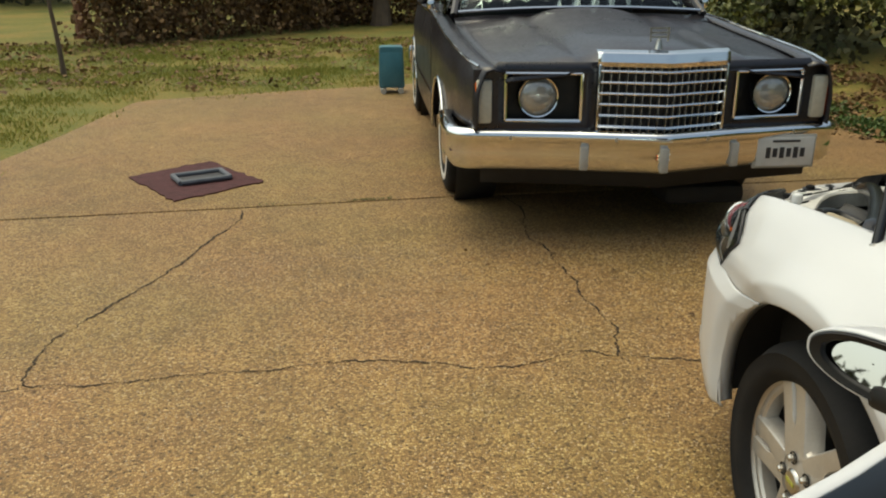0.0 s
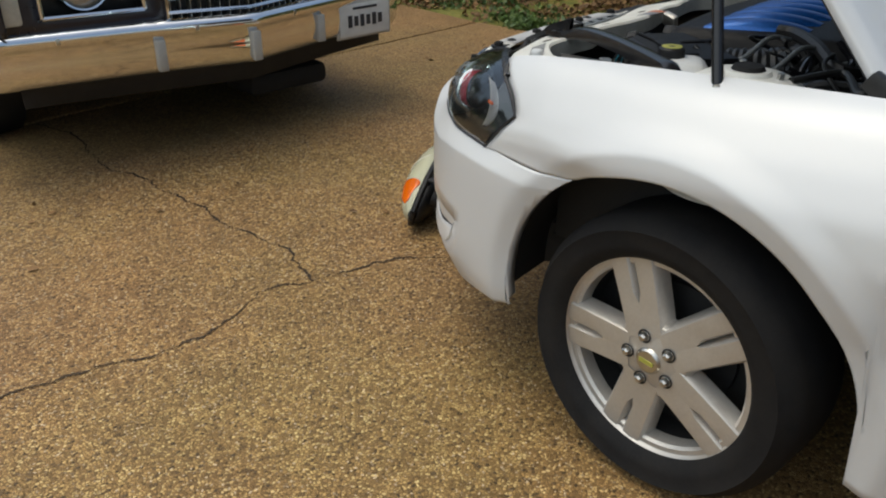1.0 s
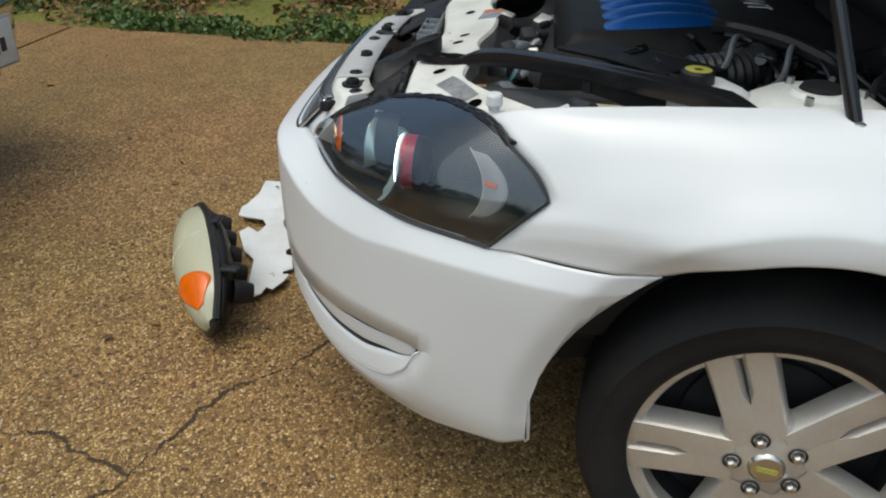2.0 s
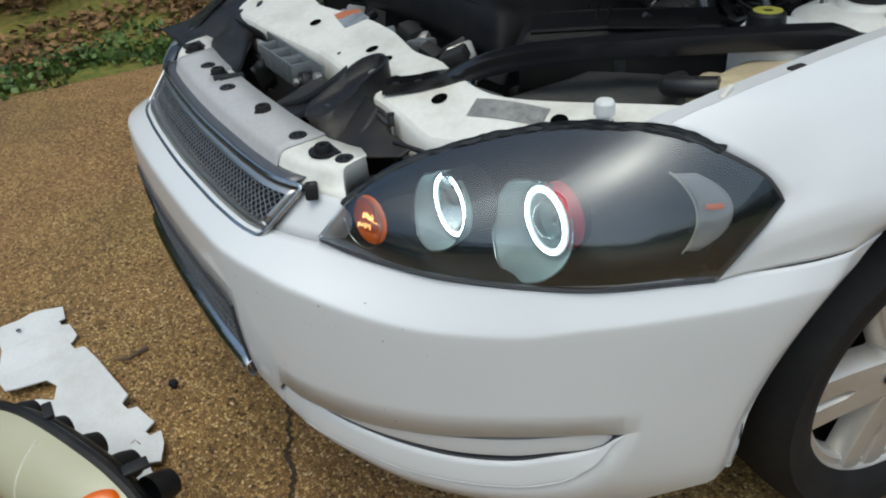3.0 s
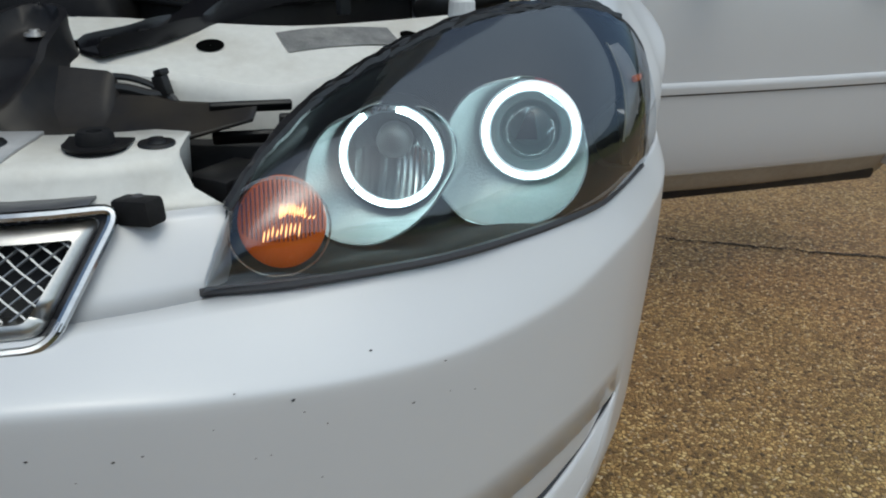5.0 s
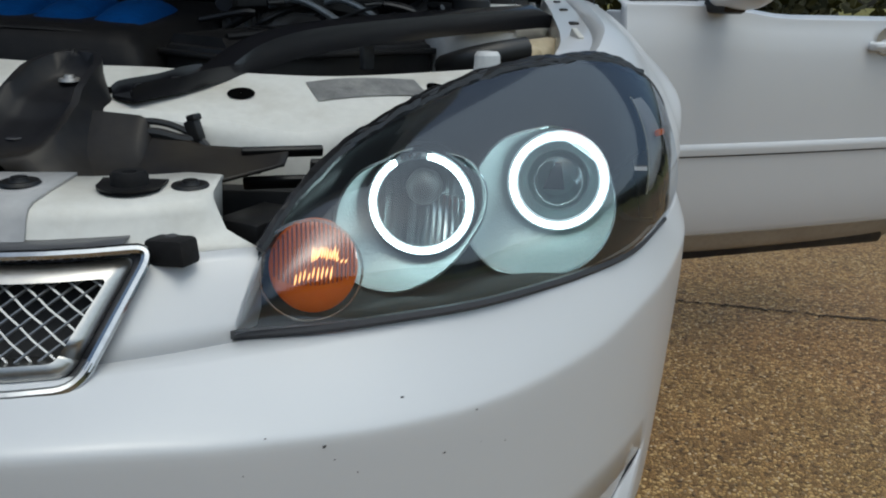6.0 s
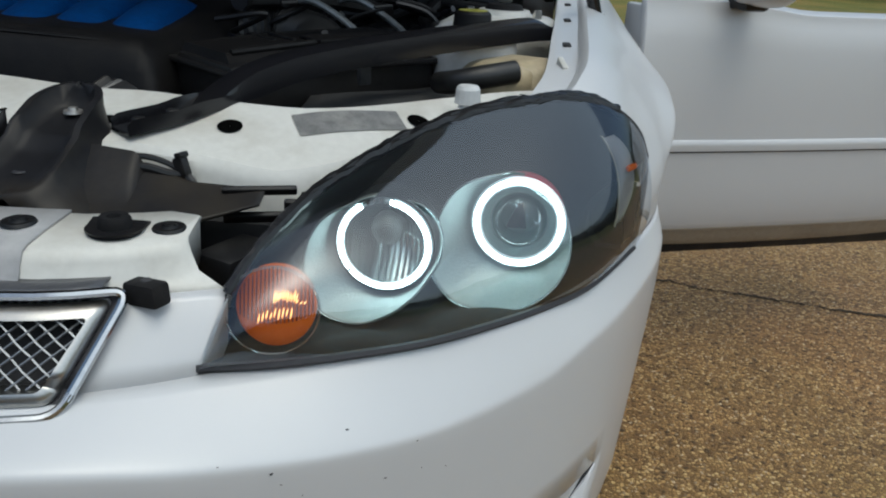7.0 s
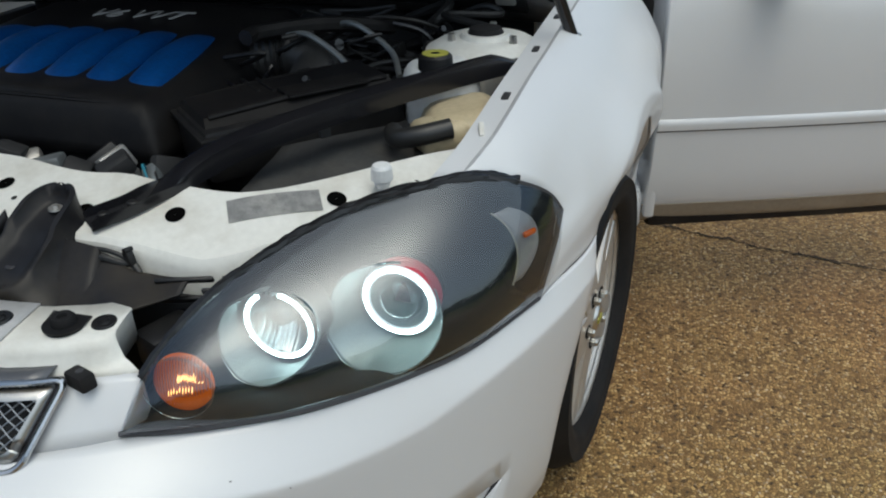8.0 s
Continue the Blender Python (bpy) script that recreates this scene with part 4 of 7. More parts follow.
def build_yard_things():
    bx = thing("utility_box", "teal metal box standing on grey feet by the driveway", "utility box", (-0.62, 8.72, 0), -6)
    bm = bmesh.new()
    rows = [[Vector((x * (1 - 0.10 * t), y * (1 - 0.10 * t), 0.07 + 0.50 * t)) for x, y in ((-0.16, -0.15), (0.16, -0.15), (0.16, 0.15), (-0.16, 0.15))] for t in (0, 1)]
    grid(rows, closed=True, bm=bm)
    bmesh.ops.holes_fill(bm, edges=[e for e in bm.edges if e.is_boundary], sides=0)
    bmesh.ops.bevel(bm, geom=bm.edges[:], offset=0.012, segments=2, affect="EDGES")
    body = part("body", bm, TEAL, bx)
    part("door_edge", box(0.26, 0.006, 0.40, (0, -0.147, 0.30), 0.002, pose(0, 0, 0, -1.7)), TEAL, bx)
    for s in (-1, 1):
        part("foot", tube([(s * 0.11, -0.22, 0.035), (s * 0.11, 0.16, 0.035)], 0.035, 10), GUARD, bx, "grey pipe foot")
    mat = thing("floor_mat", "dark red woven mat with frayed edges lying on the driveway", "mat", (0, 0, 0))
    rnd = random.Random(3)
    corners = [(-3.18, 4.79), (-2.766, 4.03), (-2.173, 4.45), (-2.62, 5.2)]
    edge = []
    for k in range(4):
        a, b = Vector(corners[k]), Vector(corners[(k + 1) % 4])
        for t in np.linspace(0, 1, 15)[:-1]:
            edge.append(tuple(a.lerp(b, t) + Vector((rnd.uniform(-0.018, 0.018), rnd.uniform(-0.018, 0.018))) * (1 if 0 < t else 0)))
    part("weave", plate(edge, 0.010, Matrix.Translation((0, 0, 0.010))), MAT_RED, mat)
    tray = thing("rubber_tray", "shallow grey rubber tray lying on the red mat", "tray", (-2.63, 4.60, 0.010), 20)
    bm = box(0.36, 0.25, 0.012, (0, 0, 0.006), 0.004)
    part("tray_base", bm, INK, tray)
    rim = [(-0.18, -0.125, 0.022), (0.18, -0.125, 0.022), (0.18, 0.125, 0.022), (-0.18, 0.125, 0.022), (-0.18, -0.125, 0.022)]
    for a, b in zip(rim, rim[1:]):
        part("tray_rim", tube([a, b], 0.020, 8), MAT_GREY, tray, "raised grey rim")
    leaf = leaves("driveway_leaves", [(-0.2, 1.75, 0.008), (0.35, 1.05, 0.008), (-1.1, 2.2, 0.008), (1.2, 2.0, 0.008), (2.2, 3.0, 0.01), (0.6, 1.9, 0.008)], [(0.5, 0.5, 0.004)] * 6, 46, 0.035, LEAF_BROWN, "small dry leaves blown onto the driveway", "fallen leaves", 30, flat=0.2)


build_ground()
build_driveway()
build_surroundings()
build_black_sedan()
build_yard_things()


# ---- the white sedan ----
ARCH_Y, ARCH_Z, ARCH_R = 0.012, 0.347, 0.427
NOSE = spline([(0.25, 1.066, 0), (0.07, 1.070, 0), (-0.10, 1.067, 0), (-0.19, 1.062, 0), (-0.27, 1.053, 0), (-0.345, 1.029, 0), (-0.42, 0.993, 0), (-0.55, 0.903, 0), (-0.67, 0.785, 0), (-0.76, 0.658, 0), (-0.823, 0.515, 0), (-0.857, 0.40, 0), (-0.872, 0.30, 0), (-0.885, 0.20, 0), (-0.896, 0.10, 0)], 900)
NOSE_X = np.array([p.x for p in NOSE])
NOSE_Y = np.array([p.y for p in NOSE])
NOSE_SIDE = NOSE_X < -0.5
high_inset = curve([-0.91, -0.875, -0.82, -0.70, -0.60, -0.42, -0.295, 0.07], [0.0, 0.012, 0.030, 0.032, 0.047, 0.075, 0.068, 0.064])
# heights along the nose: the crease, the lower hem, and the lip and rim of the slot recess
crease = curve([-0.91, -0.80, -0.74, -0.68, -0.60, -0.50, -0.40, -0.30, -0.20, 0.07], [0.665, 0.662, 0.655, 0.640, 0.637, 0.648, 0.667, 0.681, 0.686, 0.687])
hem = curve([-0.91, -0.85, -0.76, -0.65, -0.55, -0.45, -0.34, -0.25, 0.07], [0.315, 0.305, 0.275, 0.272, 0.282, 0.310, 0.357, 0.388, 0.396])
under = curve([-0.06, -0.03, -0.012, 0.0, 0.015, 0.04, 0.09, 0.16, 0.22], [0.13, 0.085, 0.05, 0.032, 0.022, 0.014, 0.006, 0.001, 0.0])
slot_low = curve([-0.91, -0.80, -0.767, -0.745, -0.712, -0.668, -0.605, -0.549, -0.485, -0.409, -0.352, -0.338, -0.30, -0.27, 0.07], [0.40, 0.42, 0.453, 0.390, 0.354, 0.338, 0.335, 0.338, 0.350, 0.365, 0.380, 0.395, 0.415, 0.42, 0.42])
slot_high = curve([-0.91, -0.80, -0.767, -0.739, -0.669, -0.583, -0.476, -0.38, -0.352, -0.338, -0.30, 0.07], [0.46, 0.462, 0.4575, 0.460, 0.452, 0.437, 0.429, 0.440, 0.450, 0.430, 0.46, 0.47])


def nose_at(x=None, y=None):
    """Place and outward way on the bumper's widest line, by x in front and by y on the side."""
    ks = np.arange(len(NOSE))
    if x is not None:
        k = float(np.interp(-x, -NOSE_X, ks))
    else:
        k = float(np.interp(-y, -NOSE_Y[NOSE_SIDE], ks[NOSE_SIDE]))
    k = min(max(k, 1.0), len(NOSE) - 2.001)
    i = int(k)
    p = NOSE[i].lerp(NOSE[i + 1], k - i)
    d = (NOSE[i] - NOSE[i - 1]).normalized().lerp((NOSE[i + 1] - NOSE[i]).normalized(), k - i).normalized()
    return p, Vector((d.y, -d.x, 0))


def rounded_step(s, e=0.0040):
    return (s + math.sqrt(s * s + e * e)) / 2


def skin(col, z, out=0.0):
    """A point of the bumper skin: col = ('x', value) or ('y', value). It stands upright below the crease and leans back above it."""
    p, n = nose_at(**{col[0]: col[1]})
    zc = crease(p.x)
    side = min(1.0, max(0.0, (0.72 - p.y) / 0.24))
    inn = under(z - hem(p.x)) * (1 - 0.6 * side) + 0.010 * side * min(1.0, max(0.0, (0.62 - z) / 0.22))
    inn += high_inset(p.x) * rounded_step(z - zc) / rounded_step(0.706 - zc)
    q = p - n * (inn - out)
    return Vector((q.x, q.y, z))


def arch_y(z):
    return ARCH_Y + math.sqrt(max(0.0, ARCH_R**2 - (z - ARCH_Z) ** 2))


def flare(p):
    """A lip band round the wheel opening turns in a little; over the rear it stands proud."""
    d = math.hypot(p.y - ARCH_Y, p.z - ARCH_Z)
    t = min(1.0, max(0.0, (0.53 - d) / 0.06))
    back = min(1.0, max(0.0, (0.36 - p.y) / 0.24))
    band = min(1.0, max(0.0, (0.474 - d) / 0.046))
    return p + Vector((-0.009 * t * t * (3 - 2 * t) * back * back * (3 - 2 * back) + 0.024 * band, 0, 0))


def skin_x(x, z, out=0.0):
    """The bumper skin at a true x."""
    X = x
    for _ in range(7):
        X += x - skin(("x", X), z, out).x
        X = min(X, 0.2)
    q = skin(("x", X), z, out)
    return Vector((x, q.y, z))


def mirrored(bm):
    bmesh.ops.transform(bm, matrix=Matrix.Translation((2 * CX, 0, 0)) @ Matrix.Diagonal((-1, 1, 1, 1)), verts=bm.verts[:])
    bmesh.ops.reverse_faces(bm, faces=bm.faces[:])
    return bm


def both(bm):
    other = bm.copy()
    mirrored(other)
    bm = join(bm, other)
    bmesh.ops.remove_doubles(bm, verts=bm.verts[:], dist=0.0008)
    return bm


COLS = [("x", v) for v in (0.07, 0.0, -0.07, -0.14, -0.20, -0.235, -0.262, -0.28, -0.30, -0.32, -0.338, -0.352, -0.37, -0.39, -0.41, -0.43, -0.45, -0.47, -0.49, -0.51, -0.53, -0.55, -0.57, -0.59, -0.61, -0.63, -0.65, -0.67, -0.69, -0.71, -0.725, -0.737, -0.746, -0.754, -0.761, -0.767)]
COLS += [("y", v) for v in (0.62, 0.585, 0.555, 0.527, 0.50, 0.485, 0.47, 0.458, 0.449, 0.44, 0.43, 0.415, 0.40, 0.385, 0.37, 0.355, 0.34, 0.325, 0.31, 0.295, 0.28, 0.27, 0.26, 0.25, 0.24, 0.23)]


def bumper_levels(p):
    """Heights of the bumper's rows at a place on the nose: hem, slot lip and rim, grille opening, crease, top."""
    zb, lo, hi, zc = hem(p.x), slot_low(p.x), slot_high(p.x), crease(p.x)
    k = 1 - 0.75 * min(1.0, max(0.0, (0.72 - p.y) / 0.24))
    zs = [zb - 0.05 * k, zb - 0.03 * k, zb - 0.012 * k, zb, zb + (lo - zb) * 0.5, lo, hi, hi + (0.58 - hi) * 0.35, hi + (0.58 - hi) * 0.7, 0.58]
    zs += [0.58 + (zc - 0.016 - 0.58) * t for t in (0.5, 1.0)] + [zc - 0.009, zc - 0.005, zc - 0.002, zc, zc + 0.002, zc + 0.005]
    top = 0.706 if p.y > 0.56 else 0.7015
    return zs + [zc + 0.005 + (top - zc - 0.005) * t for t in (0.2, 0.4, 0.6, 0.8, 1.0)]


def build_bumper(car):
    LIP, RIM, OPEN_TOP = 5, 6, 9
    columns = []
    for c in COLS:
        col = []
        for z in bumper_levels(nose_at(**{c[0]: c[1]})[0]):
            p = skin(c, z)
            ya = arch_y(p.z) + 0.001
            if c[0] == "y" and c[1] < ya:
                q = skin(("y", ya), z)
                p = Vector((q.x, ya, p.z))
            col.append(flare(p))
        columns.append(col)
    rows = [[col[i] for col in columns] for i in range(len(columns[0]))]
    first, last = COLS.index(("x", -0.338)), COLS.index(("x", -0.767))
    bm = grid(rows, lambda i, j: not (LIP <= i < OPEN_TOP and j < 6) and not (i == LIP and first <= j < last))
    arch_line = [r[-1].copy() for r in rows]
    # upper middle: the facet beside the grille, then the upright front and the top of the shelf
    xs = [0.07, 0.0, -0.07, -0.14, -0.20, -0.25, -0.296, -0.318, -0.335, -0.352, -0.366, -0.379]
    levels = [(0.704, 0), (0.72, 0.012), (0.74, 0.028), (0.758, 0.044), (0.765, 0.051), (0.769, 0.058), (0.775, 0.064), (0.790, 0.069), (0.798, 0.074), (0.8015, 0.082), (0.8045, 0.110), (0.807, 0.150)]
    end = curve([0.70, 0.72, 0.758, 0.766, 0.772, 0.79, 0.807], [0.0, -0.006, -0.016, -0.010, 0.012, 0.022, 0.030])
    rows = []
    for z, back in levels:
        row = []
        for k, x in enumerate(xs):
            p = skin_x(x, 0.706)
            f = max(0.0, (k - 7) / 4)
            row.append(Vector((p.x + end(z) * f * f, p.y - back * (1 - 0.30 * f * max(0.0, (back - 0.045) / 0.11)), z)))
        rows.append(row)
    for row in rows:
        e = row[-1]
        row.append(e + Vector((0.001, -0.002, -0.004)))
        row.append(e + Vector((0.004, -0.006, -0.045)))
    facet = grid(rows[:5], lambda i, j: j >= 6)
    ledge = both(grid(rows[4:], lambda i, j: not (i < 1 and j < 6)))
    bm = both(join(bm, facet))
    bumper = part("front_bumper", bm, WHITE, car, "white front bumper with two mesh grilles and small chips", sharp=40, solid=0.004, offset=-1)
    part("ledge", ledge, WHITE_RAW, bumper, "dusty white ledge above the grille", sharp=40, solid=0.003)
    for x in (-0.290, 2 * CX + 0.290):
        notch = [(x + 0.025 * math.cos(a), 0.866 + 0.024 * math.sin(a)) for a in np.linspace(0.0, math.pi, 18)] + [(x - 0.023, 0.846), (x + 0.030, 0.846)]
        part("notch", plate(notch, 0.002, Matrix.Translation((0, 0, 0.8082))), BLACK_PLASTIC, bumper, "black notch round the buffer")
    # edge that turns in at the wheel opening
    edge = [[p, p + Vector((0.045, 0.004, 0))] for p in arch_line[2:]]
    part("arch_edge", grid(edge), WHITE, bumper, solid=0.003)
    # paint chips
    rnd = random.Random(12)
    for k in range(46):
        x = rnd.uniform(-0.62, 0.1)
        z = rnd.choice((rnd.uniform(0.44, 0.60), rnd.uniform(0.60, 0.67)))
        if x > -0.29 and z < 0.60:
            continue
        p, n = nose_at(x=x)
        q = skin(("x", x), z, 0.0012)
        up = skin(("x", x), z + 0.004, 0.0012) - q
        side = n.cross(up).normalized()
        r = rnd.uniform(0.0005, 0.0013)
        bm = bmesh.new()
        vs = [bm.verts.new(q + side * r * rnd.uniform(0.5, 1.3) * math.cos(a) * rnd.uniform(0.8, 2.2) + up.normalized() * r * rnd.uniform(0.4, 1.1) * math.sin(a)) for a in np.linspace(0, 6.28, 8)[:-1]]
        bm.faces.new(vs)
        part("paint_chip", bm, INK, bumper)
    # recess below the lamp: a sloped floor, a louvre, two dark slots and a raised lip
    upper_slot = curve([-0.767, -0.757, -0.721, -0.669, -0.609, -0.54, -0.50, -0.40, -0.33], [0.456, 0.4560, 0.4500, 0.4390, 0.4310, 0.4260, 0.4285, 0.434, 0.434])
    lower_slot = curve([-0.767, -0.737, -0.721, -0.669, -0.608, -0.538, -0.507, -0.456, -0.398, -0.36, -0.33], [0.440, 0.418, 0.414, 0.396, 0.391, 0.398, 0.402, 0.411, 0.428, 0.446, 0.43])
    gape = curve([-0.767, -0.737, -0.70, -0.66, -0.60, -0.52, -0.45, -0.395, -0.33], [0.003, 0.005, 0.012, 0.0150, 0.0140, 0.010, 0.006, 0.001, 0.0])
    floor_rows, dark_rows, turn_rows, bar_rows = [], [], [], []
    for x in np.linspace(-0.3385, -0.7665, 64):
        c = ("x", x)
        lo, hi = slot_low(x), slot_high(x)
        deep = min(1.0, (hi - lo) / 0.05)
        top = min(hi - 0.0035, max(lo + 0.003, lower_slot(x) - gape(x) / 2))
        floor_rows.append([skin(c, lo + (top - lo) * t, -0.011 * deep * t ** 1.2 + 0.0005) for t in (0, 0.1, 0.25, 0.5, 0.75, 1.0)])
        dark_rows.append([skin(c, top - 0.001, -0.0105 * deep), skin(c, top, -0.020 * deep), skin(c, (top + hi) / 2, -0.024 * deep), skin(c, hi - 0.001, -0.014 * deep), skin(c, hi - 0.001, -0.004 * deep)])
        turn_rows.append([skin(c, hi + 0.0005, 0.0), skin(c, hi - 0.001, -0.002 * deep), skin(c, hi - 0.002, -0.0045 * deep)])
        if -0.7645 < x < -0.40:
            b, t = lower_slot(x) + gape(x) / 2, min(hi - 0.003, upper_slot(x) - 0.002)
            t = max(t, b + 0.002)
            bar_rows.append([skin(c, b + 0.001, -0.018), skin(c, b, -0.011), skin(c, (b + t) / 2, -0.009), skin(c, t, -0.0095), skin(c, t - 0.001, -0.017)])
    part("slot_floor", grid(floor_rows), WHITE, bumper, "sloped white floor of the slot recess", solid=0.002)
    part("slot", grid(dark_rows), INK, bumper, "black slots in the lower bumper", solid=0.002)
    part("slot_rim", grid(turn_rows), WHITE, bumper, solid=0.0015)
    part("slot_louvre", grid(bar_rows), WHITE, bumper, "white louvre between the slots", solid=0.002)
    lip = [skin(("x", x), slot_low(x), -0.0015) for x in np.linspace(-0.342, -0.767, 70)]
    part("slot_lip", tube(lip, [0.0048 * min(1, 0.25 + 8 * min(t, 1 - t)) for t in np.linspace(0, 1, 70)], 8), WHITE, bumper, "raised lip round the slots")
    run = [v for v in np.linspace(0.555, 0.251, 40)]
    seam = [[flare(skin(("y", v), z, -0.0035)) for z in (0.698, 0.708)] for v in run]
    part("seam", grid(seam), INK, bumper, "dark gap between bumper and fender")
    return bumper


def upper_face(x, z, out=0.0):
    """The grille's own surface, between 0.70 and 0.785."""
    X = min(x, 2 * CX - x)
    p = skin_x(X, 0.706)
    back = 0.046 * (z - 0.706) / 0.059
    return Vector((x, p.y - back + out, z))


def lower_face(x, z, out=0.0):
    X = min(x, 2 * CX - x)
    return Vector((x, skin_x(X, z, out).y, z))


def mesh_sheet(face, x0, x1, z0, z1, pitch, wire, out):
    """Crossed wires on a curved face, woven over and under."""
    bm = None
    rows_v, faces = [], []
    span = x1 - x0
    h = z1 - z0
    for sign in (1, -1):
        k = -int(1.4 * h / pitch) - 2
        while x0 + k * pitch < x1 + 1.4 * h + pitch:
            base = x0 + k * pitch
            pts = []
            n = 14
            for i in range(n + 1):
                t = i / n
                z = z0 + h * t
                x = base + (h * t if sign > 0 else h * (1 - t)) * 1.35
                if x0 <= x <= x1:
                    pts.append(face(x, z, out + wire * 0.6 * sign * math.cos(math.pi * (h * t) / pitch * 1.7)))
            if len(pts) > 1:
                for i, p in enumerate(pts):
                    d = (pts[min(i + 1, len(pts) - 1)] - pts[max(i - 1, 0)]).normalized()
                    s = d.cross(Vector((0, 1, 0))).normalized() * wire
                    u = s.cross(d).normalized() * wire
                    o = len(rows_v)
                    rows_v += [p + s, p + u, p - s, p - u]
                    if i:
                        faces += [(o - 4 + a, o - 4 + (a + 1) % 4, o + (a + 1) % 4, o + a) for a in range(4)]
            k += 1
    bm = bmesh.new()
    vs = [bm.verts.new(v) for v in rows_v]
    for f in faces:
        bm.faces.new([vs[i] for i in f])
    return bm


def build_grilles(car):
    up = part("upper_grille", grid([[upper_face(x, z, -0.035) for x in np.linspace(-0.30, 0.44, 21)] for z in (0.69, 0.772)]), DARK, car, "woven chrome mesh grille in a chrome frame")
    part("wire_mesh", mesh_sheet(upper_face, -0.298, 0.438, 0.706, 0.768, 0.0145, 0.0010, 0.002), WIRE, up, "woven bright wire")
    def loop(x0b, x0t, z0, z1, r=0.008):
        """Outline with slanted ends and rounded corners, from the lower left corner round."""
        x1b, x1t = 2 * CX - x0b, 2 * CX - x0t
        corners = [Vector((x0b, z0)), Vector((x1b, z0)), Vector((x1t, z1)), Vector((x0t, z1))]
        pts = []
        for k in range(4):
            a, b, c = corners[k - 1], corners[k], corners[(k + 1) % 4]
            p, q = b + (a - b).normalized() * r, b + (c - b).normalized() * r
            for t in np.linspace(0, 1, 7):
                pts.append(tuple(p * (1 - t) ** 2 + b * 2 * t * (1 - t) + q * t * t))
            far = c + (b - c).normalized() * r
            n = 28 if k in (0, 2) else 3
            for t in np.linspace(0, 1, n + 2)[1:-1]:
                pts.append(tuple(q.lerp(far, t)))
        return pts
    outer, inner, mid = loop(-0.296, -0.326, 0.698, 0.775, 0.014), loop(-0.278, -0.300, 0.7125, 0.7580, 0.005), loop(-0.2885, -0.3145, 0.7040, 0.7690, 0.009)
    ring = [upper_face(x, z, 0.013) for x, z in outer]
    part("chrome_frame", tube(ring + ring[:2], 0.0040, 8), LIP_CHROME, up, "chrome outer frame")
    a = [upper_face(x, z, 0.009) for x, z in mid]
    b = [upper_face(x, z, 0.010) for x, z in inner]
    part("steel_frame", grid([[p, q, q + Vector((0, -0.014, 0))] for p, q in zip(a + a[:1], b + b[:1])]), BRUSHED, up, "flat brushed inner frame", solid=0.002)
    a = [upper_face(x, z, 0.006) for x, z in outer]
    b = [upper_face(x, z, 0.006) for x, z in mid]
    part("frame_gap", grid([[p, q] for p, q in zip(a + a[:1], b + b[:1])]), INK, up, solid=0.002)
    tops = []
    for x in np.linspace(-0.303, 2 * CX + 0.303, 31):
        p = upper_face(x, 0.775)
        tops.append([p + Vector((0, 0.010, -0.001)), p + Vector((0, 0.004, 0.002)), p + Vector((0, -0.004, 0.0035)), p + Vector((0, -0.012, 0.0040))])
    part("frame_top", grid(tops), TOP_TRIM, up, "smoked grey top of the grille frame", solid=0.002)
    lo = part("lower_grille", grid([[lower_face(x, z, -0.035) for x in np.linspace(-0.27, 0.41, 21)] for z in (0.41, 0.59)]), DARK, car, "fine black mesh lower grille with a chrome lip")
    part("wire_mesh", mesh_sheet(lower_face, -0.262, 0.402, 0.456, 0.579, 0.0105, 0.0009, -0.004), DARK_WIRE, lo, "fine dark wire")
    rim = [lower_face(x, 0.580, 0.001) for x in np.linspace(-0.250, 0.39, 24)]
    side_l = [lower_face(-0.262, z, 0.001) for z in (0.425, 0.45, 0.50, 0.55, 0.572)]
    part("grille_edge", tube([*side_l, *rim, *[Vector((2 * CX - p.x, p.y, p.z)) for p in reversed(side_l)]], 0.004, 6), INK, lo, "black edge of the lower grille")
    part("chrome_lip", grid([[lower_face(x, z, o) for x in np.linspace(-0.266, 0.406, 30)] for z, o in ((0.472, -0.026), (0.464, -0.022), (0.458, -0.012), (0.452, 0.002), (0.446, 0.011), (0.440, 0.0155), (0.430, 0.0165), (0.420, 0.014), (0.413, 0.006))]), LIP_CHROME, lo, "chrome lip under the lower grille", solid=0.003)


LAMP_LOW = [(-0.378, 0.923, 0.708), (-0.44, 0.900, 0.706), (-0.50, 0.871, 0.705), (-0.56, 0.836, 0.704), (-0.615, 0.790, 0.703), (-0.67, 0.735, 0.702), (-0.728, 0.660, 0.701), (-0.792, 0.527, 0.700)]
LAMP_TOP = [(-0.380, 0.918, 0.716), (-0.395, 0.885, 0.765), (-0.418, 0.84, 0.800), (-0.455, 0.775, 0.832), (-0.51, 0.70, 0.858), (-0.575, 0.635, 0.878), (-0.65, 0.585, 0.889), (-0.705, 0.545, 0.888), (-0.755, 0.505, 0.868), (-0.790, 0.46, 0.835), (-0.808, 0.437, 0.80)]


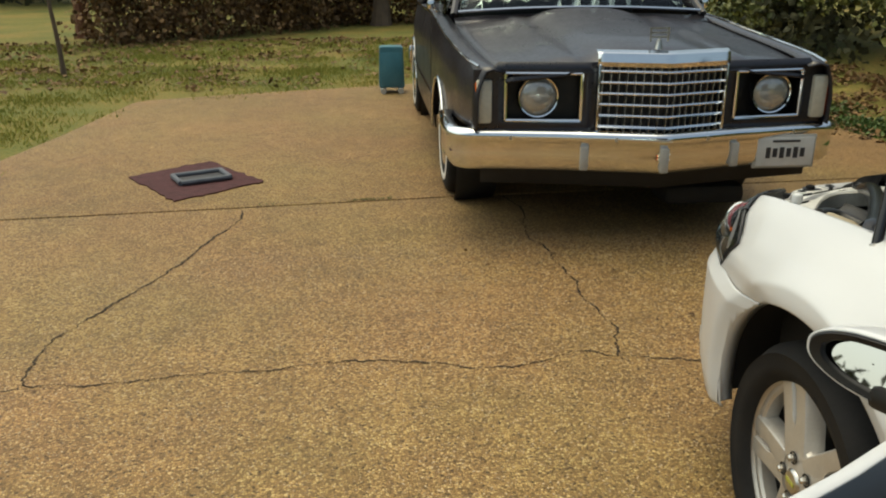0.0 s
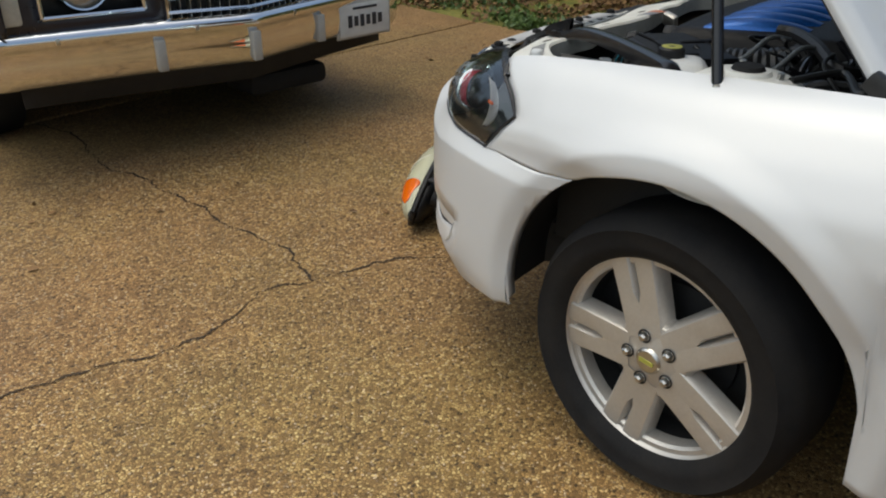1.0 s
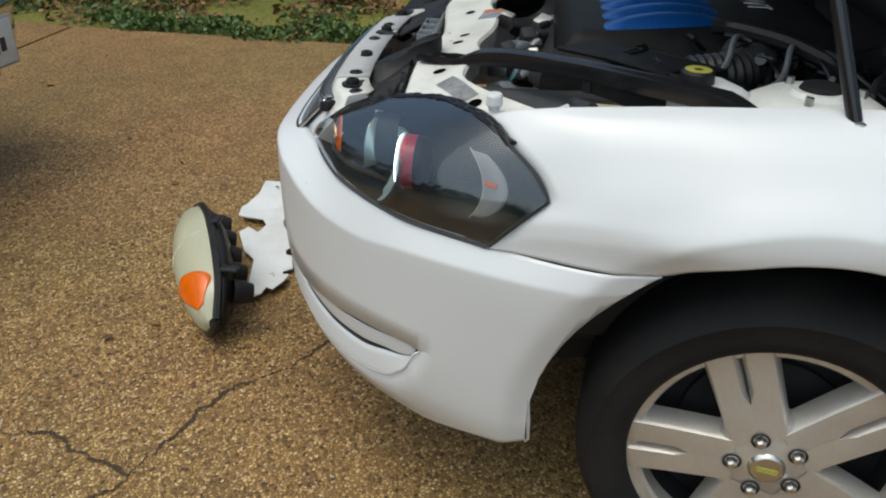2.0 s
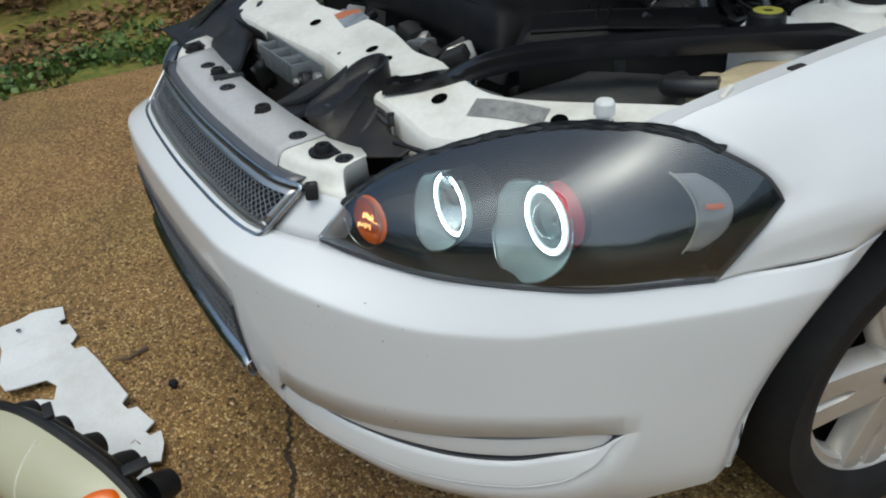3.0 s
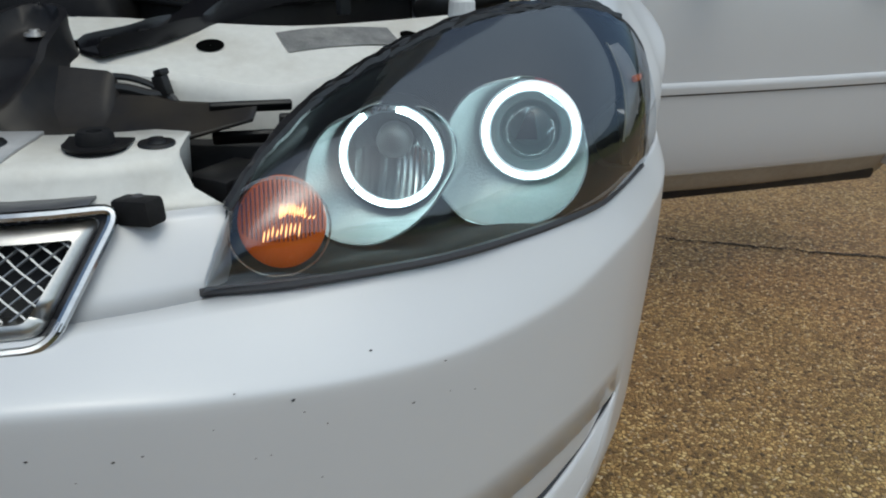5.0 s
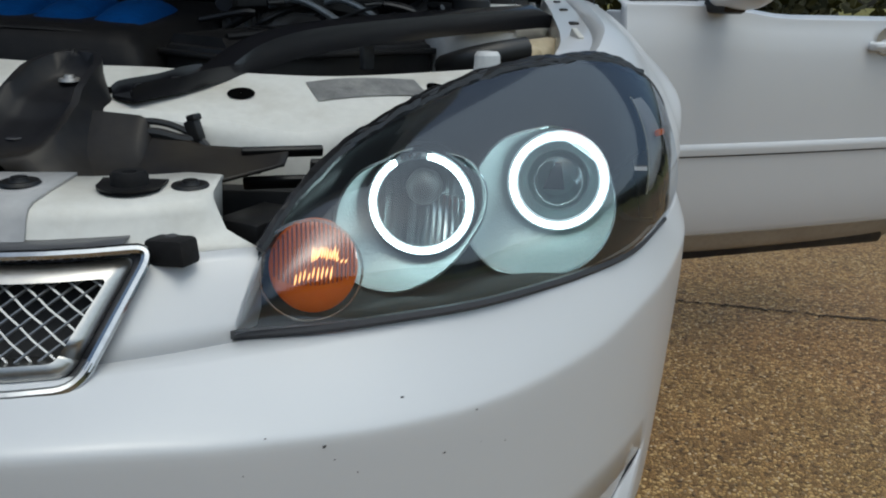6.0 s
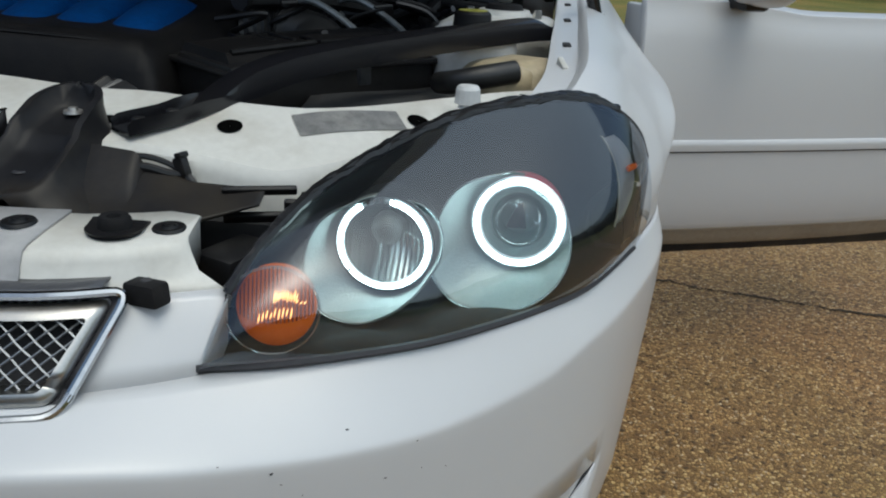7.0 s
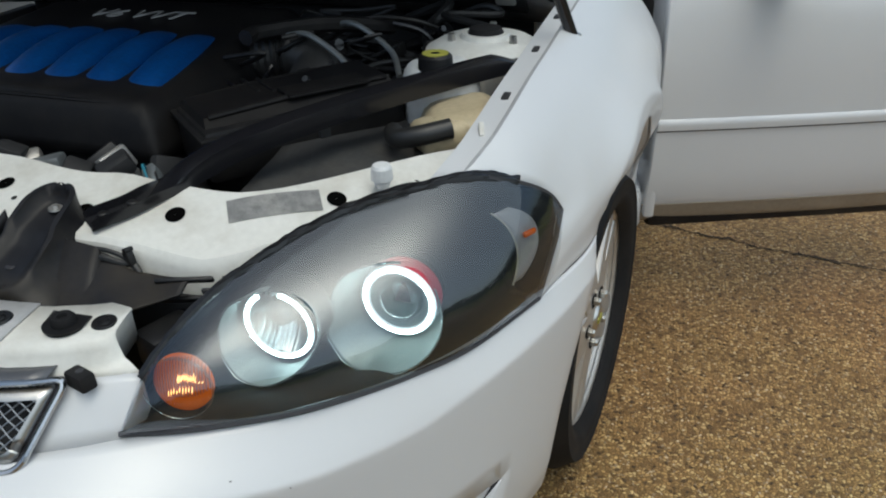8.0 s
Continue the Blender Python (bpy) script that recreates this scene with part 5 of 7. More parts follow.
def lamp_sheet(bulge, push, shrink=0.0, n=48, m=18, square=0.7):
    """A sheet within the lamp's outline. bulge: how far its middle swells; push: how far it stands off along the lamp's way."""
    low, top = spline(LAMP_LOW, n), spline(LAMP_TOP, n)
    rows = []
    for i in range(n):
        t = i / (n - 1)
        way = Vector((-0.45 - 0.45 * t, 0.85 - 0.45 * t, 0.28)).normalized()
        row = []
        for k in range(m + 1):
            v = k / m
            p = low[i].lerp(top[i], shrink + (1 - 2 * shrink) * v)
            if bulge > 0:
                crest = 0.4 + 0.28 * max(0.0, 1 - t / 0.4)
                rise = math.sin(math.pi / 2 * v / crest) ** 0.9 if v < crest else 1 - ((v - crest) / (1 - crest)) ** 1.9
            else:
                rise = math.sin(math.pi * v) ** (square if v < 0.5 else max(square, 1.9))
            b = rise * math.sin(math.pi * (0.04 + 0.92 * t)) ** (0.5 if bulge > 0 else 0.22)
            row.append(p + way * (bulge * b + push))
        rows.append(row)
    return rows


def build_headlight(car):
    lamp = part("headlight", grid(lamp_sheet(-0.098, -0.004, square=0.30)), HOUSING, car, "clear-lens headlight with a black housing and two lit white halo rings", sharp=60, solid=0.003)
    glass = part("lens", grid(lamp_sheet(0.039, 0.003)), LENS, lamp, "clear smooth lens", sharp=70)
    glass.visible_shadow = False
    low, top = spline(LAMP_LOW, 60), spline(LAMP_TOP, 60)
    part("lower_seal", tube([p + Vector((-0.001, 0.002, 0.002)) for p in low], 0.0042, 6), INK, lamp, "black lower seal")
    part("rear_seal", tube([low[-1], low[-1].lerp(top[-1], 0.35) + Vector((-0.002, 0.004, 0)), low[-1].lerp(top[-1], 0.7) + Vector((-0.003, 0.003, 0)), top[-1]] + top[-2:-22:-1], 0.0042, 6), INK, lamp, "black rear seal")
    # rough hand-laid sealant along the top
    rnd = random.Random(21)
    for k, (rad, shift) in enumerate(((0.0046, 0.0), (0.0036, 0.005), (0.0030, -0.004), (0.0026, 0.009))):
        run = spline(LAMP_TOP[1:9], 150)
        pts = [p + Vector((0.0012 * noise.noise(p * 70), -shift * 0.9 + 0.0022 * noise.noise(p * 38 + Vector((k, 3, 1))), 0.001 + shift * 0.35 + 0.0026 * noise.noise(p * 55 + Vector((2, k, 5))))) for p in run]
        part("sealant", tube(pts, [rad * (1.15 + 0.7 * noise.noise(p * 48 + Vector((k * 7, 0, 0)))) for p in pts], 7), SEALANT, lamp, "rough black sealant bead", sharp=25)
    for k in range(12):
        p = spline(LAMP_TOP[5:8], 60)[rnd.randrange(60)]
        q = p + Vector((rnd.uniform(-0.012, 0.012), -rnd.uniform(0.003, 0.009), rnd.uniform(0.003, 0.007)))
        part("sealant_string", tube([p, p.lerp(q, 0.5) + Vector((0, 0, 0.003)), q], [0.002, 0.0014, 0.0005], 5), SEALANT, lamp)
    ax = Vector((0.05, 0.99, 0.03)).normalized()

    def ring(c, r, thin, a0, a1, name, label, mat):
        m = frame_of(c, ax)
        rows = []
        for a in np.linspace(radians(a0), radians(a1), 73):
            rows.append([m @ Vector(((r + thin * math.cos(b)) * math.cos(a), (r + thin * math.cos(b)) * math.sin(a), thin * 0.55 * math.sin(b))) for b in np.linspace(0, 2 * math.pi, 9)[:-1]])
        bm = grid(rows, closed=True)
        bmesh.ops.remove_doubles(bm, verts=bm.verts[:], dist=1e-5)
        return part(name, bm, mat, lamp, label)

    c1, c2 = Vector((-0.511, 0.771, 0.774)), Vector((-0.6415, 0.700, 0.7825))
    # each lit ring gets an added dim band behind it, in place of bloom
    back = ax * -0.0022
    ring(c1, 0.0437, 0.0027, 122 - 360, 83, "halo_ring", "glowing white open halo ring", HALO)
    ring(c1 + back, 0.0440, 0.0042, 126 - 360, 79, "halo_soft_glow", "dim glowing band standing in for the soft glow round the halo ring", HALO_GLOW)
    ring(c2, 0.0443, 0.0031, 0, 360, "halo_ring", "glowing white halo ring", HALO)
    ring(c2 + back, 0.0443, 0.0055, 0, 360, "halo_soft_glow", "dim glowing band standing in for the soft glow round the halo ring", HALO_GLOW)
    # bowls round the rings, widest below and towards the nose; reach and height of their rims by angle
    rims = (
        (c1, curve([100, 125, 153, 178, 202, 218, 230, 242, 256, 277, 305, 331, 356, 380, 397, 425], [0.0495, 0.0505, 0.061, 0.071, 0.081, 0.0875, 0.087, 0.082, 0.0755, 0.0655, 0.057, 0.0535, 0.0575, 0.061, 0.060, 0.0505]),
         curve([100, 150, 215, 240, 256, 280, 310, 340, 380, 425], [0.004, 0.015, 0.022, 0.030, 0.031, 0.024, 0.014, 0.011, 0.006, -0.002])),
        (c2, curve([88, 117, 151, 174, 196, 215, 230, 242, 268, 303, 325, 345, 361, 385], [0.0515, 0.057, 0.073, 0.0805, 0.0905, 0.102, 0.101, 0.0945, 0.083, 0.075, 0.067, 0.058, 0.052, 0.0495]),
         curve([88, 117, 151, 215, 242, 268, 303, 325, 345, 361, 385], [-0.010, 0.006, 0.020, 0.031, 0.042, 0.043, 0.022, 0.006, -0.004, -0.008, -0.010])),
    )
    for c, reach, height in rims:
        m = frame_of(c, ax)
        last = 425 if c is c1 else 385
        rows = []
        for a in np.linspace(100 if c is c1 else 88, last, 110):
            edge_r, edge_z = reach(a), height(a)
            ca, sa = math.cos(radians(a)), math.sin(radians(a))
            row = []
            for k in range(17):
                t = k / 16
                r = 0.0490 + (edge_r - 0.0490) * t
                z = -0.008 + (edge_z + 0.008) * (t ** 1.6 if edge_z > -0.008 else t)
                row.append(m @ Vector((r * ca, r * sa, z + 0.00035 * (k % 2) * (t < 0.97))))
            rows.append(row)
        part("bowl", grid(rows), BOWL, lamp, "smoky satin reflector bowl with fine ribs", solid=0.0015, sharp=60)
        part("bowl_rim", tube([r[-1] for r in rows[6:-6]], 0.0009, 6), REFLECTOR, lamp, "bright edge of the reflector bowl")
    # inside the first ring: a panelled reflector with its bulb
    m = frame_of(c1, ax)
    bm = bmesh.new()
    wide = 0.0068
    for k in range(-6, 6):
        x0, x1 = k * wide, (k + 1) * wide
        mid_ = 0.5 * (x0 + x1)
        top_ = math.sqrt(max(0.0, 0.0405**2 - min(x0 * x0, x1 * x1)))
        if top_ < 0.004:
            continue
        tilt = 0.0016 * math.sin(k * 2.3) + 0.0012
        for lo_, hi_, lean in ((-top_, 0.004, 1.0), (0.004, top_, 0.35)):
            strip = []
            for y in np.linspace(lo_, hi_, 13):
                strip.append([m @ Vector((x, y, -0.036 + 18.5 * (x * x + y * y) + (tilt + 0.0022 * f) * lean)) for f, x in ((1, x0), (0.2, x0 + 0.25 * wide), (-0.4, mid_), (-0.9, x1 - 0.12 * wide), (-1.0, x1))])
            grid(strip, bm=bm)
    part("reflector", bm, REFLECTOR, lamp, "panelled bright reflector", sharp=28)
    part("bulb_shield", lathe([(0.0, 0.017), (0.007, 0.0158), (0.013, 0.011), (0.0160, 0.003), (0.0165, -0.006), (0.0155, -0.03)], 28, frame_of(c1 + Vector((-0.002, -0.012, 0.013)), ax)), PANEL_DARK, lamp, "domed grey bulb shield")
    part("ring_top_bridge", tube([m @ Vector((0.044 * math.cos(a), 0.044 * math.sin(a), -0.004)) for a in np.linspace(radians(80), radians(125), 9)], 0.0035, 6), STEEL_GREY, lamp)
    for k in range(3):
        a = radians(93 + 9 * k)
        part("bridge_stud", lathe([(0.0, 0.005), (0.0022, 0.0045), (0.0025, 0.0)], 8, frame_of(m @ Vector((0.0445 * math.cos(a), 0.0445 * math.sin(a), -0.001)), ax)), REFLECTOR, lamp)
    part("lamp_cup", lathe([(0.0485, -0.004), (0.0488, 0.0), (0.0494, 0.0), (0.0500, -0.05)], 36, m), HOUSING, lamp, "black cup behind the open ring")
    # inside the second: a projector
    m = frame_of(c2, ax)
    part("projector_dome", lathe([(0.0, 0.012), (0.012, 0.0105), (0.022, 0.005), (0.028, -0.004), (0.0295, -0.012)], 36, m), PROJECTOR, lamp, "clear projector lens").visible_shadow = False
    part("projector_cup", lathe([(0.0, -0.034), (0.02, -0.03), (0.030, -0.016), (0.0305, -0.010), (0.036, -0.006), (0.0385, -0.002)], 36, m), BOWL, lamp, "pale cup behind the projector lens")
    part("projector_shutter", plate([(-0.014, -0.012), (0.008, -0.012), (0.003, 0.016), (-0.003, 0.016)], 0.002, m @ Matrix.Translation((0, 0, -0.020))), DARK, lamp)
    part("projector_shroud", lathe([(0.0470, -0.007), (0.0478, -0.008), (0.0484, -0.014), (0.0484, -0.030)], 36, m), RED_PLASTIC, lamp, "red shroud behind the halo ring")
    part("projector_back", lathe([(0.0486, -0.030), (0.047, -0.042), (0.030, -0.055), (0.0, -0.060)], 36, m), HOUSING, lamp, "black back of the projector")
    # amber turn lamp near the nose
    ct = Vector((-0.4300, 0.850, 0.7415))
    mt = frame_of(ct, (-0.25, 0.95, 0.1))
    ox, oy, rx, ry = -0.0025, 0.0015, 0.0355, 0.0390

    def dome(x, y, lift=0.0):
        return mt @ Vector((x + ox, y + oy, 0.011 + lift + 0.013 * math.sqrt(max(0.0, 1 - (x / rx) ** 2 - (y / ry) ** 2))))
    bm = grid([[dome(rx * f * math.cos(a), ry * f * math.sin(a)) for a in np.linspace(0, 2 * math.pi, 49)[:-1]] for f in (0, 0.15, 0.3, 0.45, 0.6, 0.72, 0.82, 0.9, 0.95, 0.98, 1.0)], closed=True)
    bmesh.ops.remove_doubles(bm, verts=bm.verts[:], dist=1e-5)
    part("turn_signal", bm, AMBER, lamp, "ribbed amber turn signal")
    for k in range(-9, 10):
        x = 0.0035 * k
        reach = ry * math.sqrt(max(0.0, 1 - (x / rx) ** 2)) * 0.96
        part("lens_rib", tube([dome(x + 0.0015 * y / ry, y) for y in np.linspace(-reach * 0.35, reach, 15)], 0.0009, 6), AMBER_DARK, lamp)
    rnd = random.Random(8)
    # reflections of the lit bulb in the ribs, drawn as small glowing slivers
    for y0, xs, size in ((0.012, np.arange(-1, 4.6, 0.55), 0.0100), (0.0085, np.arange(4.5, 7, 1.0), 0.0030), (-0.004, range(-5, 4), 0.0095)):
        for k in xs:
            x, y = 0.0035 * k + 0.0018, y0 + rnd.uniform(-0.0012, 0.0012) - 0.00012 * (k - 1) ** 2
            ln = size * rnd.uniform(0.7, 1.25)
            part("bulb_glint", tube([dome(x + 0.0022 * f, y + ln * f, 0.0006) for f in (0.6, 0.3, 0.0, -0.4)], [0.0001, 0.00045, 0.0007, 0.0002], 6), BULB_GLINT, lamp, "glowing sliver painted as a glint of the lit bulb in the ribs")
    for r, z in ((0.0400, 0.026), (0.0412, 0.0245)):
        circ = [mt @ Vector((r * math.cos(a) - 0.006, r * math.sin(a) + 0.0005, z)) for a in np.linspace(0, 2 * math.pi, 49)]
        part("lens_circle", tube(circ, 0.00045, 5), REFLECTOR, lamp)
    # side marker by the rear tip
    cm = Vector((-0.757, 0.548, 0.795))
    mm = frame_of(cm, (-0.84, 0.50, 0.2))
    rows = []
    for v in np.linspace(-1, 1, 15):
        a, b = -0.020 + 0.026 * (1 - v * v) - 0.010 * v, 0.054 - 0.032 * v * v - 0.016 * abs(v) ** 3 - 0.004 * v
        rows.append([mm @ Vector((a + (b - a) * u, 0.054 * v, 0.008 * math.sin(math.pi * u) * (1 - v * v))) for u in np.linspace(0, 1, 9)])
    part("side_marker", grid(rows), MARKER, lamp, "frosted crescent side marker", solid=0.001)
    part("marker_bulb", box(0.024, 0.008, 0.006, (0, 0, 0), 0.003, mm @ Matrix.Translation((0.026, 0.010, 0.010))), AMBER, lamp, "small amber marker bulb")
    arc = [r[0] + (r[0] - cm) * 0.05 for r in rows]
    part("marker_rib", tube(arc, 0.0014, 6), LAMP_WHITE, lamp, "bright rib beside the side marker")
    # the other lamp, unlit
    other = part("headlight", mirrored(grid(lamp_sheet(-0.06, -0.004))), HOUSING, car, "dark headlight housing behind a clear lens", sharp=60, solid=0.003)
    part("lens", mirrored(grid(lamp_sheet(0.039, 0.003))), LENS, other, sharp=70).visible_shadow = False


fender_top = curve([-0.60, -0.30, -0.15, 0.06, 0.34, 0.50, 0.56], [0.985, 0.968, 0.960, 0.948, 0.928, 0.908, 0.888])
fender_edge = curve([-0.60, -0.36, 0.0, 0.30, 0.45, 0.56], [-0.778, -0.764, -0.745, -0.730, -0.722, -0.696])


fender_swell = curve([-0.6, -0.35, -0.15, 0.0, 0.15, 0.33, 0.55], [0.96, 1.05, 1.14, 1.18, 1.16, 1.03, 0.95])


fender_tuck = curve([-0.6, 0.04, 0.12, 0.234, 0.32, 0.36, 0.40, 0.44, 0.48, 0.52, 0.56], [0.0, 0.0, 0.004, 0.020, 0.023, 0.027, 0.035, 0.042, 0.049, 0.055, 0.085])


def fender_x(y, z):
    d = max(0.0, fender_top(y) - z)
    prof = curve([0, 0.008, 0.03, 0.07, 0.12, 0.18, 0.25, 0.40, 0.60, 0.72], [0.0, -0.018, -0.048, -0.084, -0.121, -0.150, -0.159, -0.163, -0.158, -0.148])
    x = fender_edge(y) + prof(d) * fender_swell(y)
    if y < -0.30:
        x += 0.045 * min(1.0, (-0.30 - y) / 0.12) * min(1.0, max(0.0, (0.72 - z) / 0.15))
    return x + fender_tuck(y) * (0.12 + 0.88 * min(1.0, d / 0.16))


SEAM = [skin(("y", v), 0.704) for v in np.linspace(0.20, 0.60, 60)]
seam_x = curve([p.y for p in SEAM], [p.x + 0.004 for p in SEAM])


def fender_skin(y, z):
    """The fender's side, drawn in to meet the bumper along the seam."""
    x = fender_x(y, z)
    t = min(1.0, max(0.0, (0.785 - z) / 0.08)) * min(1.0, max(0.0, (y - 0.12) / 0.12))
    return x + (seam_x(y) - fender_x(y, 0.704)) * t * t * (3 - 2 * t)


def fender_mesh():
    front = [Vector(p) for p in ((-0.699, 0.545, 0.889), (-0.755, 0.505, 0.868), (-0.790, 0.460, 0.835), (-0.808, 0.437, 0.800), (-0.803, 0.466, 0.766), (-0.797, 0.497, 0.733), (-0.792, 0.529, 0.700))]
    fy = curve([p.z for p in reversed(front)], [p.y for p in reversed(front)])
    fx = curve([p.z for p in reversed(front)], [p.x for p in reversed(front)])

    def lower(y):
        if y > arch_y(0.70):
            return 0.7045
        if y > ARCH_Y - ARCH_R * 0.985:
            return ARCH_Z + math.sqrt(max(0, ARCH_R**2 - (y - ARCH_Y) ** 2))
        return 0.255
    rows = []
    n = 40
    ss = list(np.linspace(0, 0.28, 14)) + list(np.linspace(0.30, 0.86, 44)) + list(np.linspace(0.865, 1, 12))
    for s in ss:
        row = []
        for k in range(n + 1):
            h = 1 - k / n
            z0 = 0.700 + 0.189 * h
            y0 = fy(z0)
            y = y0 + (-0.52 - y0) * s
            lo = lower(y)
            z = lo + (fender_top(y) - lo) * h
            blend = max(0.0, 1 - s / 0.10)
            x = fender_skin(y, z)
            if blend > 0:
                x = x + (fx(z0) - fender_skin(y0, z0)) * blend * blend
                z = z + (z0 - (lower(y0) + (fender_top(y0) - lower(y0)) * h)) * blend
            row.append(flare(Vector((x, y, z))))
        # the flange that turns into the bay
        y = row[0].y
        e = row[0]
        row = [e + Vector((0.052, 0, -0.045)), e + Vector((0.050, 0, -0.016)), e + Vector((0.012, 0, -0.014)), e + Vector((0.006, 0, -0.004))] + row
        rows.append(row)
    return grid(rows)


def build_fenders(car):
    left = part("fender", fender_mesh(), WHITE, car, "white front fender", sharp=42, solid=0.004, offset=1)
    part("fender", mirrored(fender_mesh()), WHITE, car, "white front fender", sharp=42, solid=0.004, offset=1)
    lip = []
    for a in np.linspace(radians(3), radians(122), 50):
        y, z = ARCH_Y - ARCH_R * math.cos(a), ARCH_Z + ARCH_R * math.sin(a)
        if z > 0.26:
            x = flare(Vector((fender_skin(y, z), y, z))).x + 0.002
            lip.append([Vector((x, y, z)), Vector((x + 0.05, y * 1.0, z + 0.0))])
    part("arch_edge", grid(lip), WHITE, left, solid=0.003)
    for s, cx in ((1, -0.70), (-1, 2 * CX + 0.70)):
        bm = grid([[Vector((cx + s * o * (1.0 if a < radians(165) else 0.72), -r * math.cos(a), ARCH_Z + r * math.sin(a))) for a in np.linspace(radians(4), radians(181), 46)] for r, o in ((0.445, -0.112), (0.45, 0.12), (0.40, 0.16), (0.02, 0.165))])
        part("wheel_liner", bm, DARK, car, "black wheel liner")
    for k, y in enumerate((0.30, 0.08, -0.12)):
        p = Vector((fender_edge(y) + 0.032, y, fender_top(y) - 0.012))
        part("flange_clip", box(0.012, 0.03, 0.006, p, 0.002), DARK, left)
    part("flange_post", box(0.008, 0.03, 0.05, (-0.685, 0.42, 0.89), 0.002, pose(0, 0, 0, -20, 0, 15)), WHITE_RAW, left)


def build_wheels(car):
    for x, s in ((-0.733, -1), (2 * CX + 0.733, 1)):
        for y in (0.0, -2.81):
            hub, w = wheel_parts(car, (x, y, 0.336), 0.338, 0.252, 0.235, s, 0.017, -8.0 if y == 0.0 else 0.0)
            part("rim_barrel", lathe([(0.215, -w + 0.02), (0.228, w - 0.06), (0.240, w - 0.012)], 60), DARK, hub, "dark inner barrel")
            part("rim", lathe([(0.236, w - 0.014), (0.242, w - 0.008), (0.247, w - 0.001), (0.2515, w + 0.006), (0.2560, w + 0.010), (0.2575, w + 0.006), (0.254, w - 0.01)], 72), ALLOY, hub, "silver alloy rim")
            part("rim_flange", lathe([(0.216, w - 0.055), (0.219, w - 0.022), (0.225, w - 0.015), (0.233, w - 0.016), (0.237, w - 0.015)], 72), ALLOY, hub, "dished inner flange of the rim")
            part("brake_disc", lathe([(0.0, w - 0.11), (0.15, w - 0.11), (0.15, w - 0.125), (0.222, w - 0.125)], 40), DARK, hub)
            part("hub_plate", lathe([(0.0, w + 0.002), (0.03, w + 0.003), (0.040, w - 0.002), (0.080, w - 0.005), (0.090, w - 0.008), (0.097, w - 0.018), (0.100, w - 0.05)], 40), ALLOY, hub)
            part("centre_cap", lathe([(0.0, w + 0.010), (0.026, w + 0.009), (0.031, w + 0.005), (0.033, w - 0.001)], 30), BRUSHED, hub, "satin centre cap with a worn gold badge")
            part("cap_badge", plate([(-0.006, -0.018), (0.004, -0.018), (0.006, 0.018), (-0.004, 0.018)], 0.002, Matrix.Translation((0, 0, w + 0.0115))), CAP_YELLOW, hub, "small gold badge")
            for k in range(5):
                a = radians(22 + 72 * k)
                turn = Matrix.Rotation(a, 4, "Z")
                # a pair of bars with a groove between, crowned, from hub to rim
                for side in (-1, 1):
                    rows = []
                    for t in np.linspace(0, 1, 9):
                        r = 0.055 + 0.200 * t
                        c = side * (0.0268 + 0.0058 * t)
                        hw = 0.0222 + 0.0052 * t
                        top = w - 0.003 - 0.004 * math.sin(math.pi * t) - 0.008 * t * t
                        sec = [(-hw - 0.006, -0.045), (-hw, -0.006), (-hw * 0.8, 0.0), (0, 0.0015), (hw * 0.8, 0.0), (hw, -0.006), (hw + 0.006, -0.045)]
                        if t < 0.42:
                            sec = [(u if side * u > -0.2 * hw else -side * (0.0268 + 0.0058 * t), z) for u, z in sec]
                        rows.append([turn @ Vector((r, c + u, top + z)) for u, z in sec])
                    part("spoke", grid(rows), ALLOY, hub, sharp=40)
                la = radians(20 + 72 * k)
                m = Matrix.Translation((0.0575 * math.cos(la), 0.0575 * math.sin(la), w - 0.008))
                part("lug_recess", lathe([(0.016, 0.0065), (0.0165, 0.008), (0.0125, 0.0072), (0.012, 0.002)], 20, m), DARK, hub)
                part("lug_nut", lathe([(0.0, 0.022), (0.006, 0.0215), (0.0095, 0.018), (0.0105, 0.0)], 6, m), BRUSHED, hub, sharp=20)


